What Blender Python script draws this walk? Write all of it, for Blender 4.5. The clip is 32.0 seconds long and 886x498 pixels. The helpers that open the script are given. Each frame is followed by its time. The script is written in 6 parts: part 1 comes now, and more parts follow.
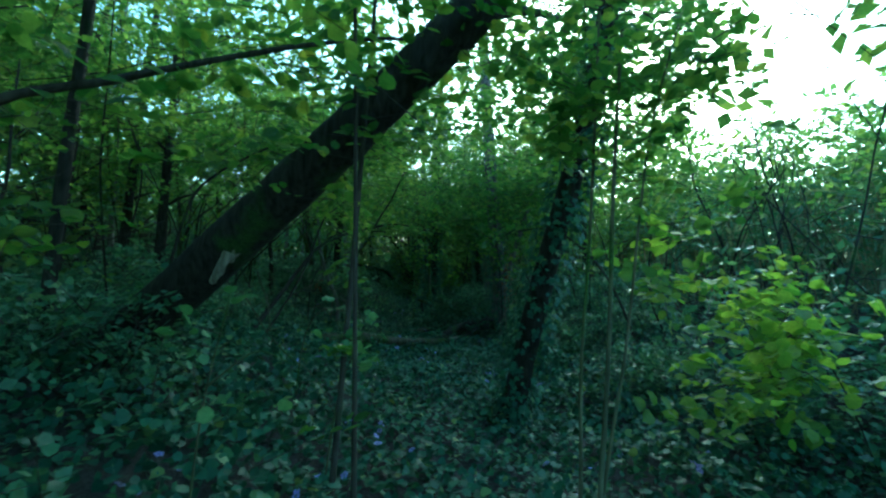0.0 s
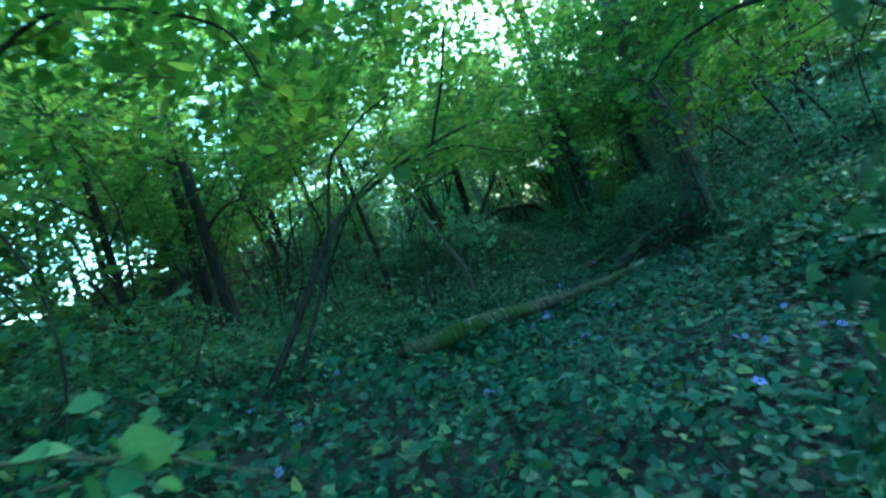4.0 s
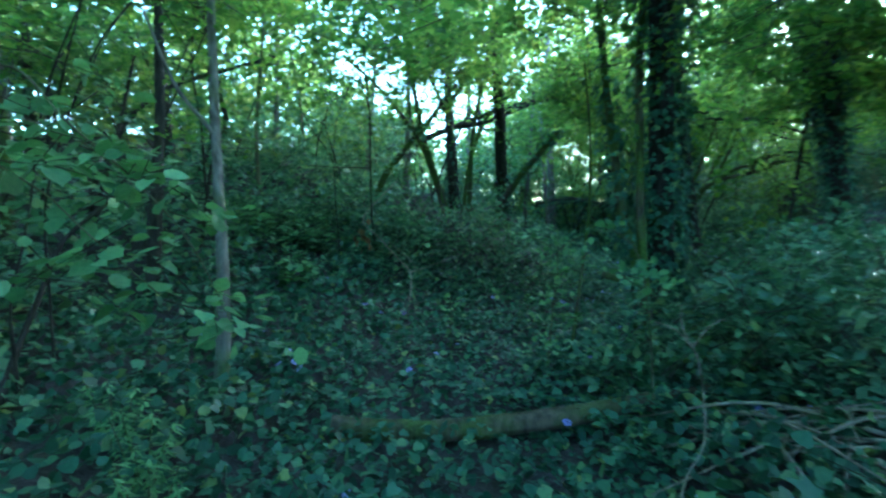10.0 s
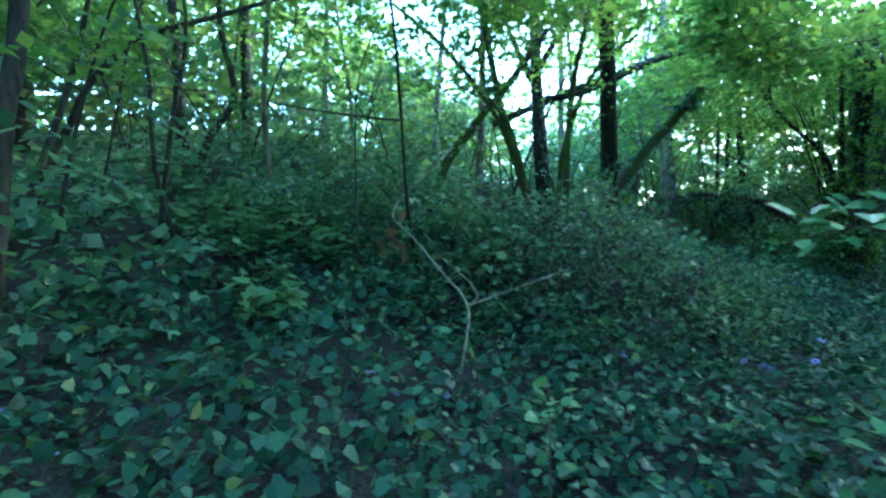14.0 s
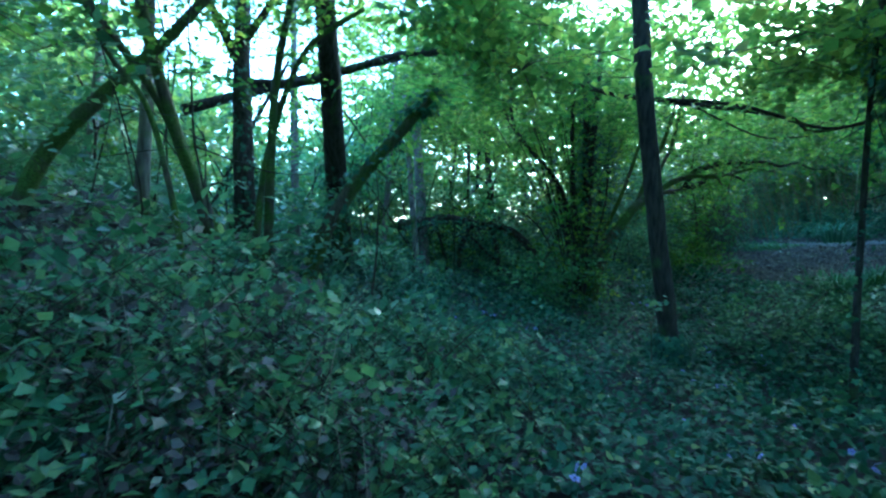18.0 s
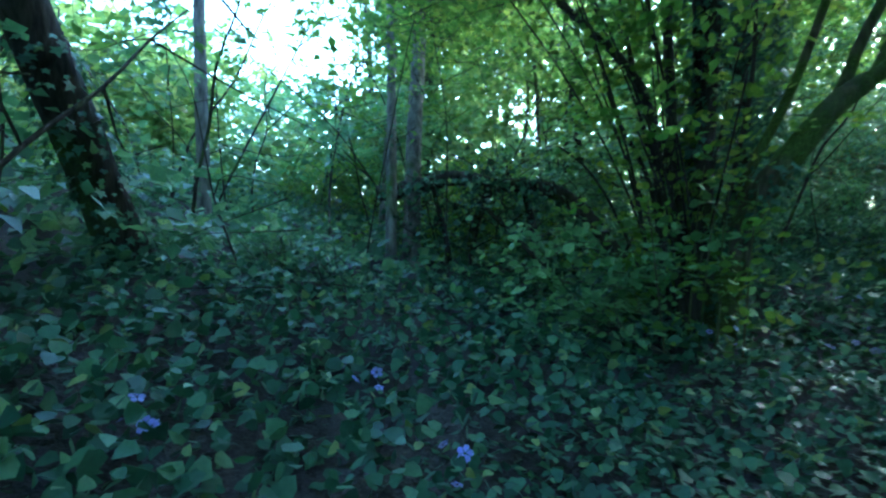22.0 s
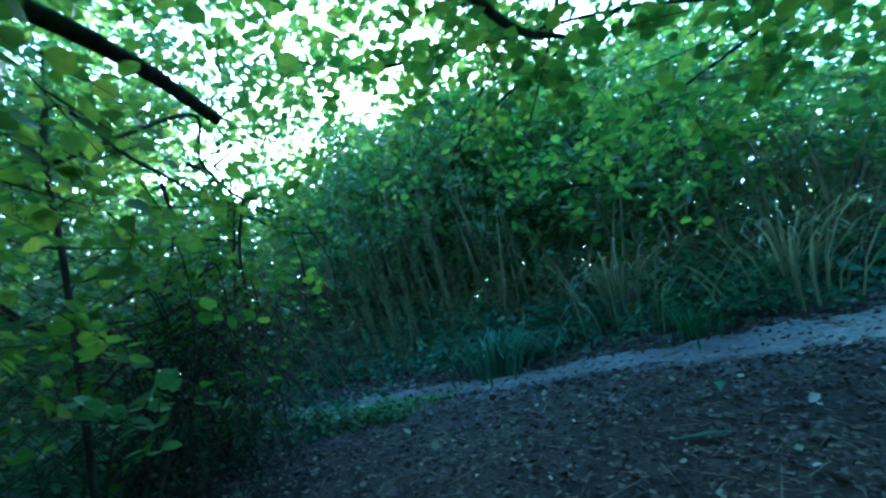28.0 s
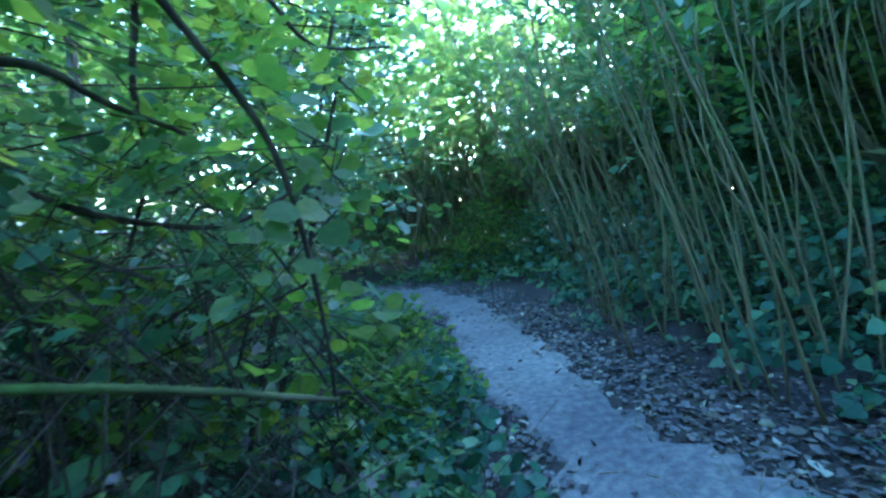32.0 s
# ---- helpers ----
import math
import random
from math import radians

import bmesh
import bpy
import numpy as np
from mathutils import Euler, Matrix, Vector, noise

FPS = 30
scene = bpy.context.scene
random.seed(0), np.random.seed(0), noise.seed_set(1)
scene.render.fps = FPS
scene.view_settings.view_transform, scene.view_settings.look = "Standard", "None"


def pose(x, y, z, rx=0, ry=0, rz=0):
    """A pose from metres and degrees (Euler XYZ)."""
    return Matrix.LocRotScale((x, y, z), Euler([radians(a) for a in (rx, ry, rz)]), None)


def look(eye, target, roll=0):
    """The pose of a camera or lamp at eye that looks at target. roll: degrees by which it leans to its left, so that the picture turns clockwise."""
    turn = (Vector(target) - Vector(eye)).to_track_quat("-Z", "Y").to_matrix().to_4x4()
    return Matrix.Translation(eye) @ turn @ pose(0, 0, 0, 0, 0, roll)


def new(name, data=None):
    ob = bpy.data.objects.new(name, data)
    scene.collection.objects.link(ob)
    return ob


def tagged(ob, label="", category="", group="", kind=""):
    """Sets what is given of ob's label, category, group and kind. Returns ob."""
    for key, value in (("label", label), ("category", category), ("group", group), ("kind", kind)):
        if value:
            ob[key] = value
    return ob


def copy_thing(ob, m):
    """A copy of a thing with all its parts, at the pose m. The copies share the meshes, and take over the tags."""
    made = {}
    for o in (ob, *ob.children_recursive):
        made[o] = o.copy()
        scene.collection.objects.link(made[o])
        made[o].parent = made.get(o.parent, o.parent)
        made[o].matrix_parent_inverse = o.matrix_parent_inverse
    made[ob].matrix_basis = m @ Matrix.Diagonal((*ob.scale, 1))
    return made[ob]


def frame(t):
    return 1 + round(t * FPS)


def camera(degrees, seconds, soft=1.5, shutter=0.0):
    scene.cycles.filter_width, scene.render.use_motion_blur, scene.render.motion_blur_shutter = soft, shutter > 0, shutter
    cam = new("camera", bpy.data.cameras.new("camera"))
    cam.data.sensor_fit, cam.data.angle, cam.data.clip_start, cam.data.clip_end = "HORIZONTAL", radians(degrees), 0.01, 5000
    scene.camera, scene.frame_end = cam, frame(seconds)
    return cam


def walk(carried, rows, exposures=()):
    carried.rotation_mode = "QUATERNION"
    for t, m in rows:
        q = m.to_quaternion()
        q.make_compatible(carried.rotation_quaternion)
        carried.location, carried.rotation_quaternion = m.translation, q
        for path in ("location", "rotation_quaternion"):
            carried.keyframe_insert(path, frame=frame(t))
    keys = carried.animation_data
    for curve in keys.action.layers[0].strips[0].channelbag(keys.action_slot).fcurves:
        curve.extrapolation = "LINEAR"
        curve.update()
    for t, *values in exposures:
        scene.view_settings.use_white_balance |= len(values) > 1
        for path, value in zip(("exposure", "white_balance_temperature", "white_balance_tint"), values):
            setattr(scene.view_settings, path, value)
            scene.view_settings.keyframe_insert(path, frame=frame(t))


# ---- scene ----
cam = camera(85.0, 32.0, soft=2.4, shutter=0.25)
PATH = [
    (0, (-1.317, -5.442, 1.539), (-0.783, -3.516, 1.62), 3.4),
    (0.5, (-0.939, -5.163, 1.467), (-0.483, -3.225, 1.653), 0.3),
    (1, (-0.608, -5.052, 1.379), (-0.302, -3.097, 1.673), -5.2),
    (1.5, (-0.543, -4.717, 1.351), (-0.655, -2.729, 1.542), -8.4),
    (2, (-0.588, -4.314, 1.399), (-0.939, -2.352, 1.561), -5.5),
    (2.5, (-0.39, -3.877, 1.398), (-0.798, -1.931, 1.615), -11.1),
    (3, (-0.259, -3.357, 1.286), (-0.607, -1.389, 1.356), -14.5),
    (3.5, (-0.159, -2.765, 1.27), (-0.363, -0.776, 1.235), -19.1),
    (5.5, (0.0, 0.0, 1.45), (0.051, 1.996, 1.338), -12.6),
    (6, (0.167, 0.436, 1.508), (0.181, 2.434, 1.413), -12.2),
    (6.5, (0.439, 0.877, 1.379), (0.674, 2.863, 1.391), -8.6),
    (7, (0.697, 1.317, 1.327), (1.054, 3.284, 1.265), -8.5),
    (7.5, (1.0, 1.776, 1.242), (1.226, 3.759, 1.359), -5.1),
    (8, (1.397, 2.428, 1.18), (1.82, 4.382, 1.204), -0.8),
    (8.5, (1.67, 3.091, 1.098), (1.816, 5.084, 1.159), -0.6),
    (9, (1.789, 3.48, 1.124), (1.797, 5.477, 1.232), 3.5),
    (9.5, (1.913, 3.886, 1.11), (1.81, 5.882, 1.057), 2.5),
    (10, (1.986, 4.369, 1.122), (1.378, 6.267, 0.958), 0.7),
    (10.5, (1.878, 4.769, 1.151), (0.938, 6.528, 1.0), 0.1),
    (11, (1.823, 5.008, 1.11), (0.766, 6.694, 0.908), 1.5),
    (11.5, (1.93, 5.551, 1.029), (1.016, 7.29, 0.654), -1.2),
    (12, (1.787, 5.719, 1.069), (0.729, 7.391, 0.778), -6.7),
    (12.5, (1.54, 5.863, 0.997), (0.63, 7.601, 0.611), -1.4),
    (13, (1.418, 5.94, 1.057), (0.955, 7.856, 0.72), 2.8),
    (13.5, (1.479, 6.554, 0.972), (0.77, 8.42, 0.851), -2.4),
    (14, (1.169, 6.894, 0.914), (0.241, 8.662, 0.793), 0.2),
    (14.5, (1.036, 6.973, 0.916), (0.413, 8.854, 0.647), 7.7),
    (16.5, (1.18, 7.855, 0.903), (0.567, 9.742, 0.649), 6.7),
    (17, (1.091, 8.256, 0.978), (0.887, 10.228, 0.714), 4.3),
    (17.5, (1.359, 8.886, 1.185), (1.391, 10.884, 1.104), -1.1),
    (18, (1.452, 9.214, 1.216), (1.382, 11.211, 1.139), 1.6),
    (18.5, (1.613, 9.787, 1.223), (1.808, 11.778, 1.247), 2.3),
    (19, (2.009, 10.434, 1.135), (2.349, 12.383, 1.425), -1.3),
    (19.5, (2.451, 10.978, 1.13), (3.224, 12.731, 1.704), 9.4),
    (20, (2.694, 11.488, 1.007), (3.494, 13.299, 1.289), 7.9),
    (20.5, (2.856, 11.955, 1.061), (3.406, 13.873, 1.186), 3.9),
    (21, (2.983, 12.477, 0.945), (3.22, 14.456, 1.115), -0.4),
    (21.5, (2.885, 13.036, 0.918), (2.502, 14.999, 0.889), 4.1),
    (22, (2.904, 13.45, 0.888), (2.268, 15.344, 0.793), -0.3),
    (22.5, (2.861, 13.854, 0.896), (2.142, 15.706, 0.668), -5.1),
    (23, (2.899, 14.382, 0.865), (2.701, 16.361, 0.659), -2.6),
    (23.5, (3.251, 14.646, 0.993), (3.357, 16.643, 0.967), -9.4),
    (24, (3.439, 14.96, 1.059), (3.734, 16.938, 1.087), -5.7),
    (24.5, (3.693, 15.381, 1.16), (4.514, 17.194, 1.348), -4.3),
    (25, (3.846, 15.662, 1.245), (4.811, 17.384, 1.567), -3.5),
    (25.5, (3.998, 15.866, 1.322), (5.277, 17.358, 1.693), -4.4),
    (27.5, (6.049, 16.978, 1.37), (7.36, 18.398, 1.886), -10.3),
    (28, (6.656, 17.5, 1.444), (7.941, 18.969, 1.88), -6.5),
    (28.5, (7.06, 17.859, 1.641), (8.11, 19.535, 1.936), -5.1),
    (29, (7.282, 18.131, 1.704), (8.067, 19.967, 1.824), -1.4),
    (29.5, (7.564, 18.402, 1.862), (8.437, 20.201, 1.864), -1.5),
    (30, (7.899, 18.594, 1.958), (8.916, 20.291, 2.255), -4.9),
    (30.5, (8.127, 18.875, 2.006), (9.224, 20.516, 2.336), -4.2),
    (31, (8.485, 19.384, 2.026), (9.241, 21.232, 2.141), -2.1),
    (31.5, (8.741, 19.887, 2.116), (8.783, 21.881, 1.968), -0.3),
    (32, (8.925, 20.396, 2.191), (8.711, 22.375, 2.005), -2.0),
]
EXPOSURES = [(0, 2.5, 4650, -38), (1, 2.0, 4800, -42), (2, 2.5, 5075, -46), (3, 3.4, 4850, -43), (6, 3.95, 4270, -25), (8, 3.67, 4304, -20), (9, 4.11, 4501, -20), (10, 4.44, 4618, -17), (11, 4.74, 4723, -16), (14, 4.82, 4536, -11), (17, 4.75, 4350, -9), (19, 4.36, 4100, -16), (22, 4.72, 4650, -4), (23, 5.24, 4633, -6), (24, 5.11, 4211, -2), (25, 5.06, 4150, -4), (28, 4.15, 4090, -18), (29, 4.54, 4010, -15), (30, 4.54, 4000, -13), (31, 4.57, 4020, -9), (32, 4.9, 4400, -3)]
walk(cam, [(t, look(eye, target, roll)) for t, eye, target, roll in PATH], EXPOSURES)

# ---- light ----
world = bpy.data.worlds.new("sky")
scene.world = world
world.use_nodes = True
sky = world.node_tree.nodes.new("ShaderNodeTexSky")
sky.sky_type, sky.sun_disc = "NISHITA", False
SUN_UP, SUN_TURN = 24.0, 35.0
sky.sun_elevation, sky.sun_rotation = radians(SUN_UP), radians(SUN_TURN)
sky.air_density, sky.dust_density, sky.ozone_density = 1.0, 1.5, 1.2
background = world.node_tree.nodes["Background"]
world.node_tree.links.new(sky.outputs["Color"], background.inputs["Color"])
background.inputs["Strength"].default_value = 0.13
sun = new("sun", bpy.data.lights.new("sun", "SUN"))
sun.data.energy, sun.data.angle, sun.data.color = 0.75, radians(30), (1.0, 0.92, 0.8)
sun_way = Vector((math.sin(radians(SUN_TURN)) * math.cos(radians(SUN_UP)), math.cos(radians(SUN_TURN)) * math.cos(radians(SUN_UP)), math.sin(radians(SUN_UP))))
sun.matrix_world = look(sun_way * 60, (0, 0, 0))

# ---- materials ----
def node_material(name):
    m = bpy.data.materials.new(name)
    m.use_nodes = True
    t = m.node_tree
    t.nodes.clear()
    out = t.nodes.new("ShaderNodeOutputMaterial")
    return m, t, out


def add(t, kind, **values):
    n = t.nodes.new(kind)
    for key, value in values.items():
        n.inputs[key.replace("_", " ")].default_value = value
    return n


def ramp(t, fac, stops):
    r = t.nodes.new("ShaderNodeValToRGB")
    while len(r.color_ramp.elements) < len(stops):
        r.color_ramp.elements.new(0.5)
    for e, (p, c) in zip(r.color_ramp.elements, stops):
        e.position, e.color = p, (*c, 1)
    t.links.new(fac, r.inputs["Fac"])
    return r


def noise_node(t, scale, detail=4.0, vector=None):
    n = add(t, "ShaderNodeTexNoise", Scale=scale, Detail=detail)
    if vector:
        t.links.new(vector, n.inputs["Vector"])
    return n


def leaf_material(name, stops, glow=0.35, rough=0.42, gloss=0.5):
    """Leaves: each one its own tint, with patchy tone, light passing through the blade."""
    m, t, out = node_material(name)
    geo = t.nodes.new("ShaderNodeNewGeometry")
    tint = ramp(t, geo.outputs["Random Per Island"], stops)
    patch = noise_node(t, 55.0, 3.0, geo.outputs["Position"])
    tone = t.nodes.new("ShaderNodeMix")
    tone.data_type, tone.blend_type = "RGBA", "MULTIPLY"
    soft = ramp(t, patch.outputs["Fac"], [(0.3, (0.72, 0.75, 0.7)), (0.7, (1.1, 1.08, 1.0))])
    tone.inputs[0].default_value = 0.8
    t.links.new(tint.outputs["Color"], tone.inputs[6])
    t.links.new(soft.outputs["Color"], tone.inputs[7])
    face = add(t, "ShaderNodeBsdfPrincipled", Roughness=rough)
    face.inputs["Specular IOR Level"].default_value = gloss
    t.links.new(tone.outputs[2], face.inputs["Base Color"])
    warm = t.nodes.new("ShaderNodeMix")
    warm.data_type, warm.blend_type = "RGBA", "MULTIPLY"
    warm.inputs[0].default_value = 1.0
    warm.inputs[7].default_value = (1.9, 1.95, 1.2, 1)
    t.links.new(tone.outputs[2], warm.inputs[6])
    back = t.nodes.new("ShaderNodeBsdfTranslucent")
    t.links.new(warm.outputs[2], back.inputs["Color"])
    mix = t.nodes.new("ShaderNodeMixShader")
    mix.inputs["Fac"].default_value = glow
    t.links.new(face.outputs[0], mix.inputs[1])
    t.links.new(back.outputs[0], mix.inputs[2])
    t.links.new(mix.outputs[0], out.inputs["Surface"])
    return m


def bark_material(name, dark, light, moss=(0.07, 0.11, 0.02), moss_from=0.6, grain=9.0, strength=0.6):
    m, t, out = node_material(name)
    co = t.nodes.new("ShaderNodeTexCoord")
    squeeze = t.nodes.new("ShaderNodeMapping")
    squeeze.inputs["Scale"].default_value = (1, 1, 0.22)
    t.links.new(co.outputs["Object"], squeeze.inputs["Vector"])
    ridges = noise_node(t, grain * 3, 6.0, squeeze.outputs["Vector"])
    broad = noise_node(t, 2.6, 4.0, co.outputs["Object"])
    tone = ramp(t, ridges.outputs["Fac"], [(0.32, dark), (0.68, light)])
    green = ramp(t, broad.outputs["Fac"], [(moss_from - 0.08, (0, 0, 0)), (moss_from + 0.1, (1, 1, 1))])
    mix = t.nodes.new("ShaderNodeMix")
    mix.data_type = "RGBA"
    t.links.new(green.outputs["Color"], mix.inputs[0])
    t.links.new(tone.outputs["Color"], mix.inputs[6])
    fuzz = noise_node(t, 60.0, 3.0, co.outputs["Object"])
    mossy = ramp(t, fuzz.outputs["Fac"], [(0.3, tuple(v * 0.5 for v in moss)), (0.7, tuple(v * 1.4 for v in moss))])
    t.links.new(mossy.outputs["Color"], mix.inputs[7])
    face = add(t, "ShaderNodeBsdfPrincipled", Roughness=0.9)
    face.inputs["Specular IOR Level"].default_value = 0.25
    t.links.new(mix.outputs[2], face.inputs["Base Color"])
    bump = add(t, "ShaderNodeBump", Strength=strength, Distance=0.03)
    t.links.new(ridges.outputs["Fac"], bump.inputs["Height"])
    t.links.new(bump.outputs["Normal"], face.inputs["Normal"])
    t.links.new(face.outputs[0], out.inputs["Surface"])
    return m


def earth_material(name, stops, fine=38.0, broad=1.6, bump_size=0.03, rough=0.95):
    m, t, out = node_material(name)
    geo = t.nodes.new("ShaderNodeNewGeometry")
    crumbs = noise_node(t, fine, 7.0, geo.outputs["Position"])
    patches = noise_node(t, broad, 4.0, geo.outputs["Position"])
    flakes = add(t, "ShaderNodeTexVoronoi", Scale=61.0)
    t.links.new(geo.outputs["Position"], flakes.inputs["Vector"])
    tone = ramp(t, crumbs.outputs["Fac"], stops)
    wash = ramp(t, patches.outputs["Fac"], [(0.35, (0.5, 0.5, 0.54)), (0.65, (1.2, 1.17, 1.08))])
    mix = t.nodes.new("ShaderNodeMix")
    mix.data_type, mix.blend_type = "RGBA", "MULTIPLY"
    mix.inputs[0].default_value = 1.0
    t.links.new(tone.outputs["Color"], mix.inputs[6])
    t.links.new(wash.outputs["Color"], mix.inputs[7])
    face = add(t, "ShaderNodeBsdfPrincipled", Roughness=rough)
    t.links.new(mix.outputs[2], face.inputs["Base Color"])
    bump = add(t, "ShaderNodeBump", Strength=0.6, Distance=bump_size * 0.5)
    high = t.nodes.new("ShaderNodeMath")
    t.links.new(crumbs.outputs["Fac"], high.inputs[0])
    t.links.new(flakes.outputs["Distance"], high.inputs[1])
    t.links.new(high.outputs[0], bump.inputs["Height"])
    t.links.new(bump.outputs["Normal"], face.inputs["Normal"])
    t.links.new(face.outputs[0], out.inputs["Surface"])
    return m


# Ivy and undergrowth leaf colours raised to make up for light missing below.
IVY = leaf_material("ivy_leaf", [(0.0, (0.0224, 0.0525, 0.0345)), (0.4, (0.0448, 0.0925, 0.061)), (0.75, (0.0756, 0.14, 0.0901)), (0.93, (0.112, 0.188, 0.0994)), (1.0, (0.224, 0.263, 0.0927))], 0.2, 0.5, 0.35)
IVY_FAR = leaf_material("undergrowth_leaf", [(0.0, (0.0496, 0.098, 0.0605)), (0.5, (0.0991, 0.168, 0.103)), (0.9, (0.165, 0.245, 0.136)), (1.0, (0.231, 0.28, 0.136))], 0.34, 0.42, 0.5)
HAZEL = leaf_material("hazel_leaf", [(0.0, (0.0619, 0.11, 0.0276)), (0.5, (0.107, 0.165, 0.0387)), (0.85, (0.158, 0.215, 0.0461)), (1.0, (0.225, 0.25, 0.0506))], 0.6, 0.45, 0.4)
CANOPY = leaf_material("canopy_leaf", [(0.0, (0.0572, 0.098, 0.032)), (0.5, (0.1, 0.152, 0.044)), (0.9, (0.155, 0.2, 0.056)), (1.0, (0.194, 0.22, 0.056))], 0.66, 0.5, 0.3)
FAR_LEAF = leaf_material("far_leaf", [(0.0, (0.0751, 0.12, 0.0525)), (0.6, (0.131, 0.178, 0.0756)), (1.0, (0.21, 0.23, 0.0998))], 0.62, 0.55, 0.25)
# Paler leaf colour stands in for the light falling into the clearing.
GLADE_LIT = leaf_material("lit_glade_leaf", [(0.0, (0.09, 0.16, 0.085)), (0.6, (0.15, 0.235, 0.13)), (1.0, (0.24, 0.31, 0.18))], 0.5, 0.5, 0.35)
YELLOW = leaf_material("yellow_hazel_leaf", [(0.0, (0.14, 0.21, 0.035)), (0.6, (0.21, 0.28, 0.045)), (1.0, (0.32, 0.36, 0.06))], 0.55, 0.5, 0.35)
HERB = leaf_material("herb_leaf", [(0.0, (0.07, 0.13, 0.05)), (0.6, (0.12, 0.2, 0.075)), (1.0, (0.2, 0.28, 0.11))], 0.3, 0.45, 0.45)
PALE_LEAF = leaf_material("pale_hazel_leaf", [(0.0, (0.09, 0.16, 0.07)), (0.6, (0.15, 0.24, 0.11)), (1.0, (0.24, 0.36, 0.18))], 0.3, 0.45, 0.4)
DRY_LEAF = leaf_material("dry_leaf", [(0.0, (0.10, 0.055, 0.03)), (0.6, (0.19, 0.11, 0.06)), (1.0, (0.34, 0.26, 0.15))], 0.15, 0.7, 0.2)
CHIP = leaf_material("leaf_chip", [(0.0, (0.1, 0.085, 0.08)), (0.6, (0.2, 0.175, 0.16)), (1.0, (0.52, 0.5, 0.45))], 0.05, 0.7, 0.2)
LITTER = leaf_material("litter_leaf", [(0.0, (0.05, 0.043, 0.053)), (0.5, (0.115, 0.098, 0.114)), (0.8, (0.19, 0.165, 0.172)), (0.95, (0.22, 0.19, 0.18)), (1.0, (0.42, 0.39, 0.34))], 0.05, 0.8, 0.2)
BLADE = leaf_material("grass_blade", [(0.0, (0.03, 0.085, 0.035)), (0.6, (0.06, 0.14, 0.055)), (1.0, (0.13, 0.2, 0.09))], 0.25, 0.35, 0.5)
SEDGE = leaf_material("sedge_blade", [(0.0, (0.04, 0.085, 0.055)), (0.6, (0.085, 0.15, 0.10)), (1.0, (0.19, 0.26, 0.18))], 0.25, 0.35, 0.6)
REED = leaf_material("reed_blade", [(0.0, (0.06, 0.105, 0.055)), (0.7, (0.11, 0.165, 0.09)), (1.0, (0.25, 0.25, 0.155))], 0.35, 0.5, 0.35)
DRY_REED = leaf_material("dry_reed", [(0.0, (0.24, 0.22, 0.15)), (0.6, (0.38, 0.35, 0.25)), (1.0, (0.5, 0.47, 0.36))], 0.2, 0.6, 0.3)
PETAL = leaf_material("violet_petal", [(0.0, (0.22, 0.20, 0.72)), (1.0, (0.36, 0.33, 0.85))], 0.3, 0.6, 0.2)
BARK = bark_material("dark_bark", (0.013, 0.011, 0.010), (0.052, 0.044, 0.037), moss_from=0.66)
BARK_PALE = bark_material("pale_bark", (0.06, 0.054, 0.05), (0.21, 0.19, 0.175), moss_from=0.62, grain=6.0, strength=0.35)
BARK_ROUGH = bark_material("rough_bark", (0.04, 0.034, 0.033), (0.2, 0.175, 0.165), moss_from=0.64, grain=11.0, strength=1.0)
BARK_MOSS = bark_material("mossy_bark", (0.03, 0.026, 0.018), (0.11, 0.09, 0.065), moss=(0.075, 0.105, 0.02), moss_from=0.46)
LOG_BARK = bark_material("log_bark", (0.012, 0.01, 0.008), (0.15, 0.125, 0.09), moss=(0.05, 0.072, 0.014), moss_from=0.45, grain=7.0, strength=1.0)
TWIG = bark_material("twig_bark", (0.022, 0.018, 0.015), (0.075, 0.062, 0.05), moss_from=0.7, strength=0.2)
STEM = bark_material("hazel_stem", (0.06, 0.06, 0.035), (0.16, 0.15, 0.09), moss_from=0.58, grain=5.0, strength=0.25)
DEAD = bark_material("dead_wood", (0.14, 0.115, 0.09), (0.36, 0.31, 0.25), moss_from=0.75, strength=0.4)
CANE = bark_material("dry_cane", (0.09, 0.072, 0.036), (0.34, 0.28, 0.16), moss=(0.12, 0.16, 0.05), moss_from=0.56, grain=4.0, strength=0.15)
# Soil colour raised too, in place of the light missing at ground level.
SOIL = earth_material("woodland_soil", [(0.3, (0.0156, 0.013, 0.0143)), (0.55, (0.039, 0.0325, 0.0351)), (0.75, (0.0754, 0.0637, 0.065))])
# Faint blue in the dirt colour stands in for skylight on the path.
DIRT = earth_material("trodden_dirt", [(0.3, (0.12, 0.116, 0.132)), (0.5, (0.18, 0.174, 0.192)), (0.75, (0.29, 0.272, 0.27))], 22.0, 0.8, 0.012)

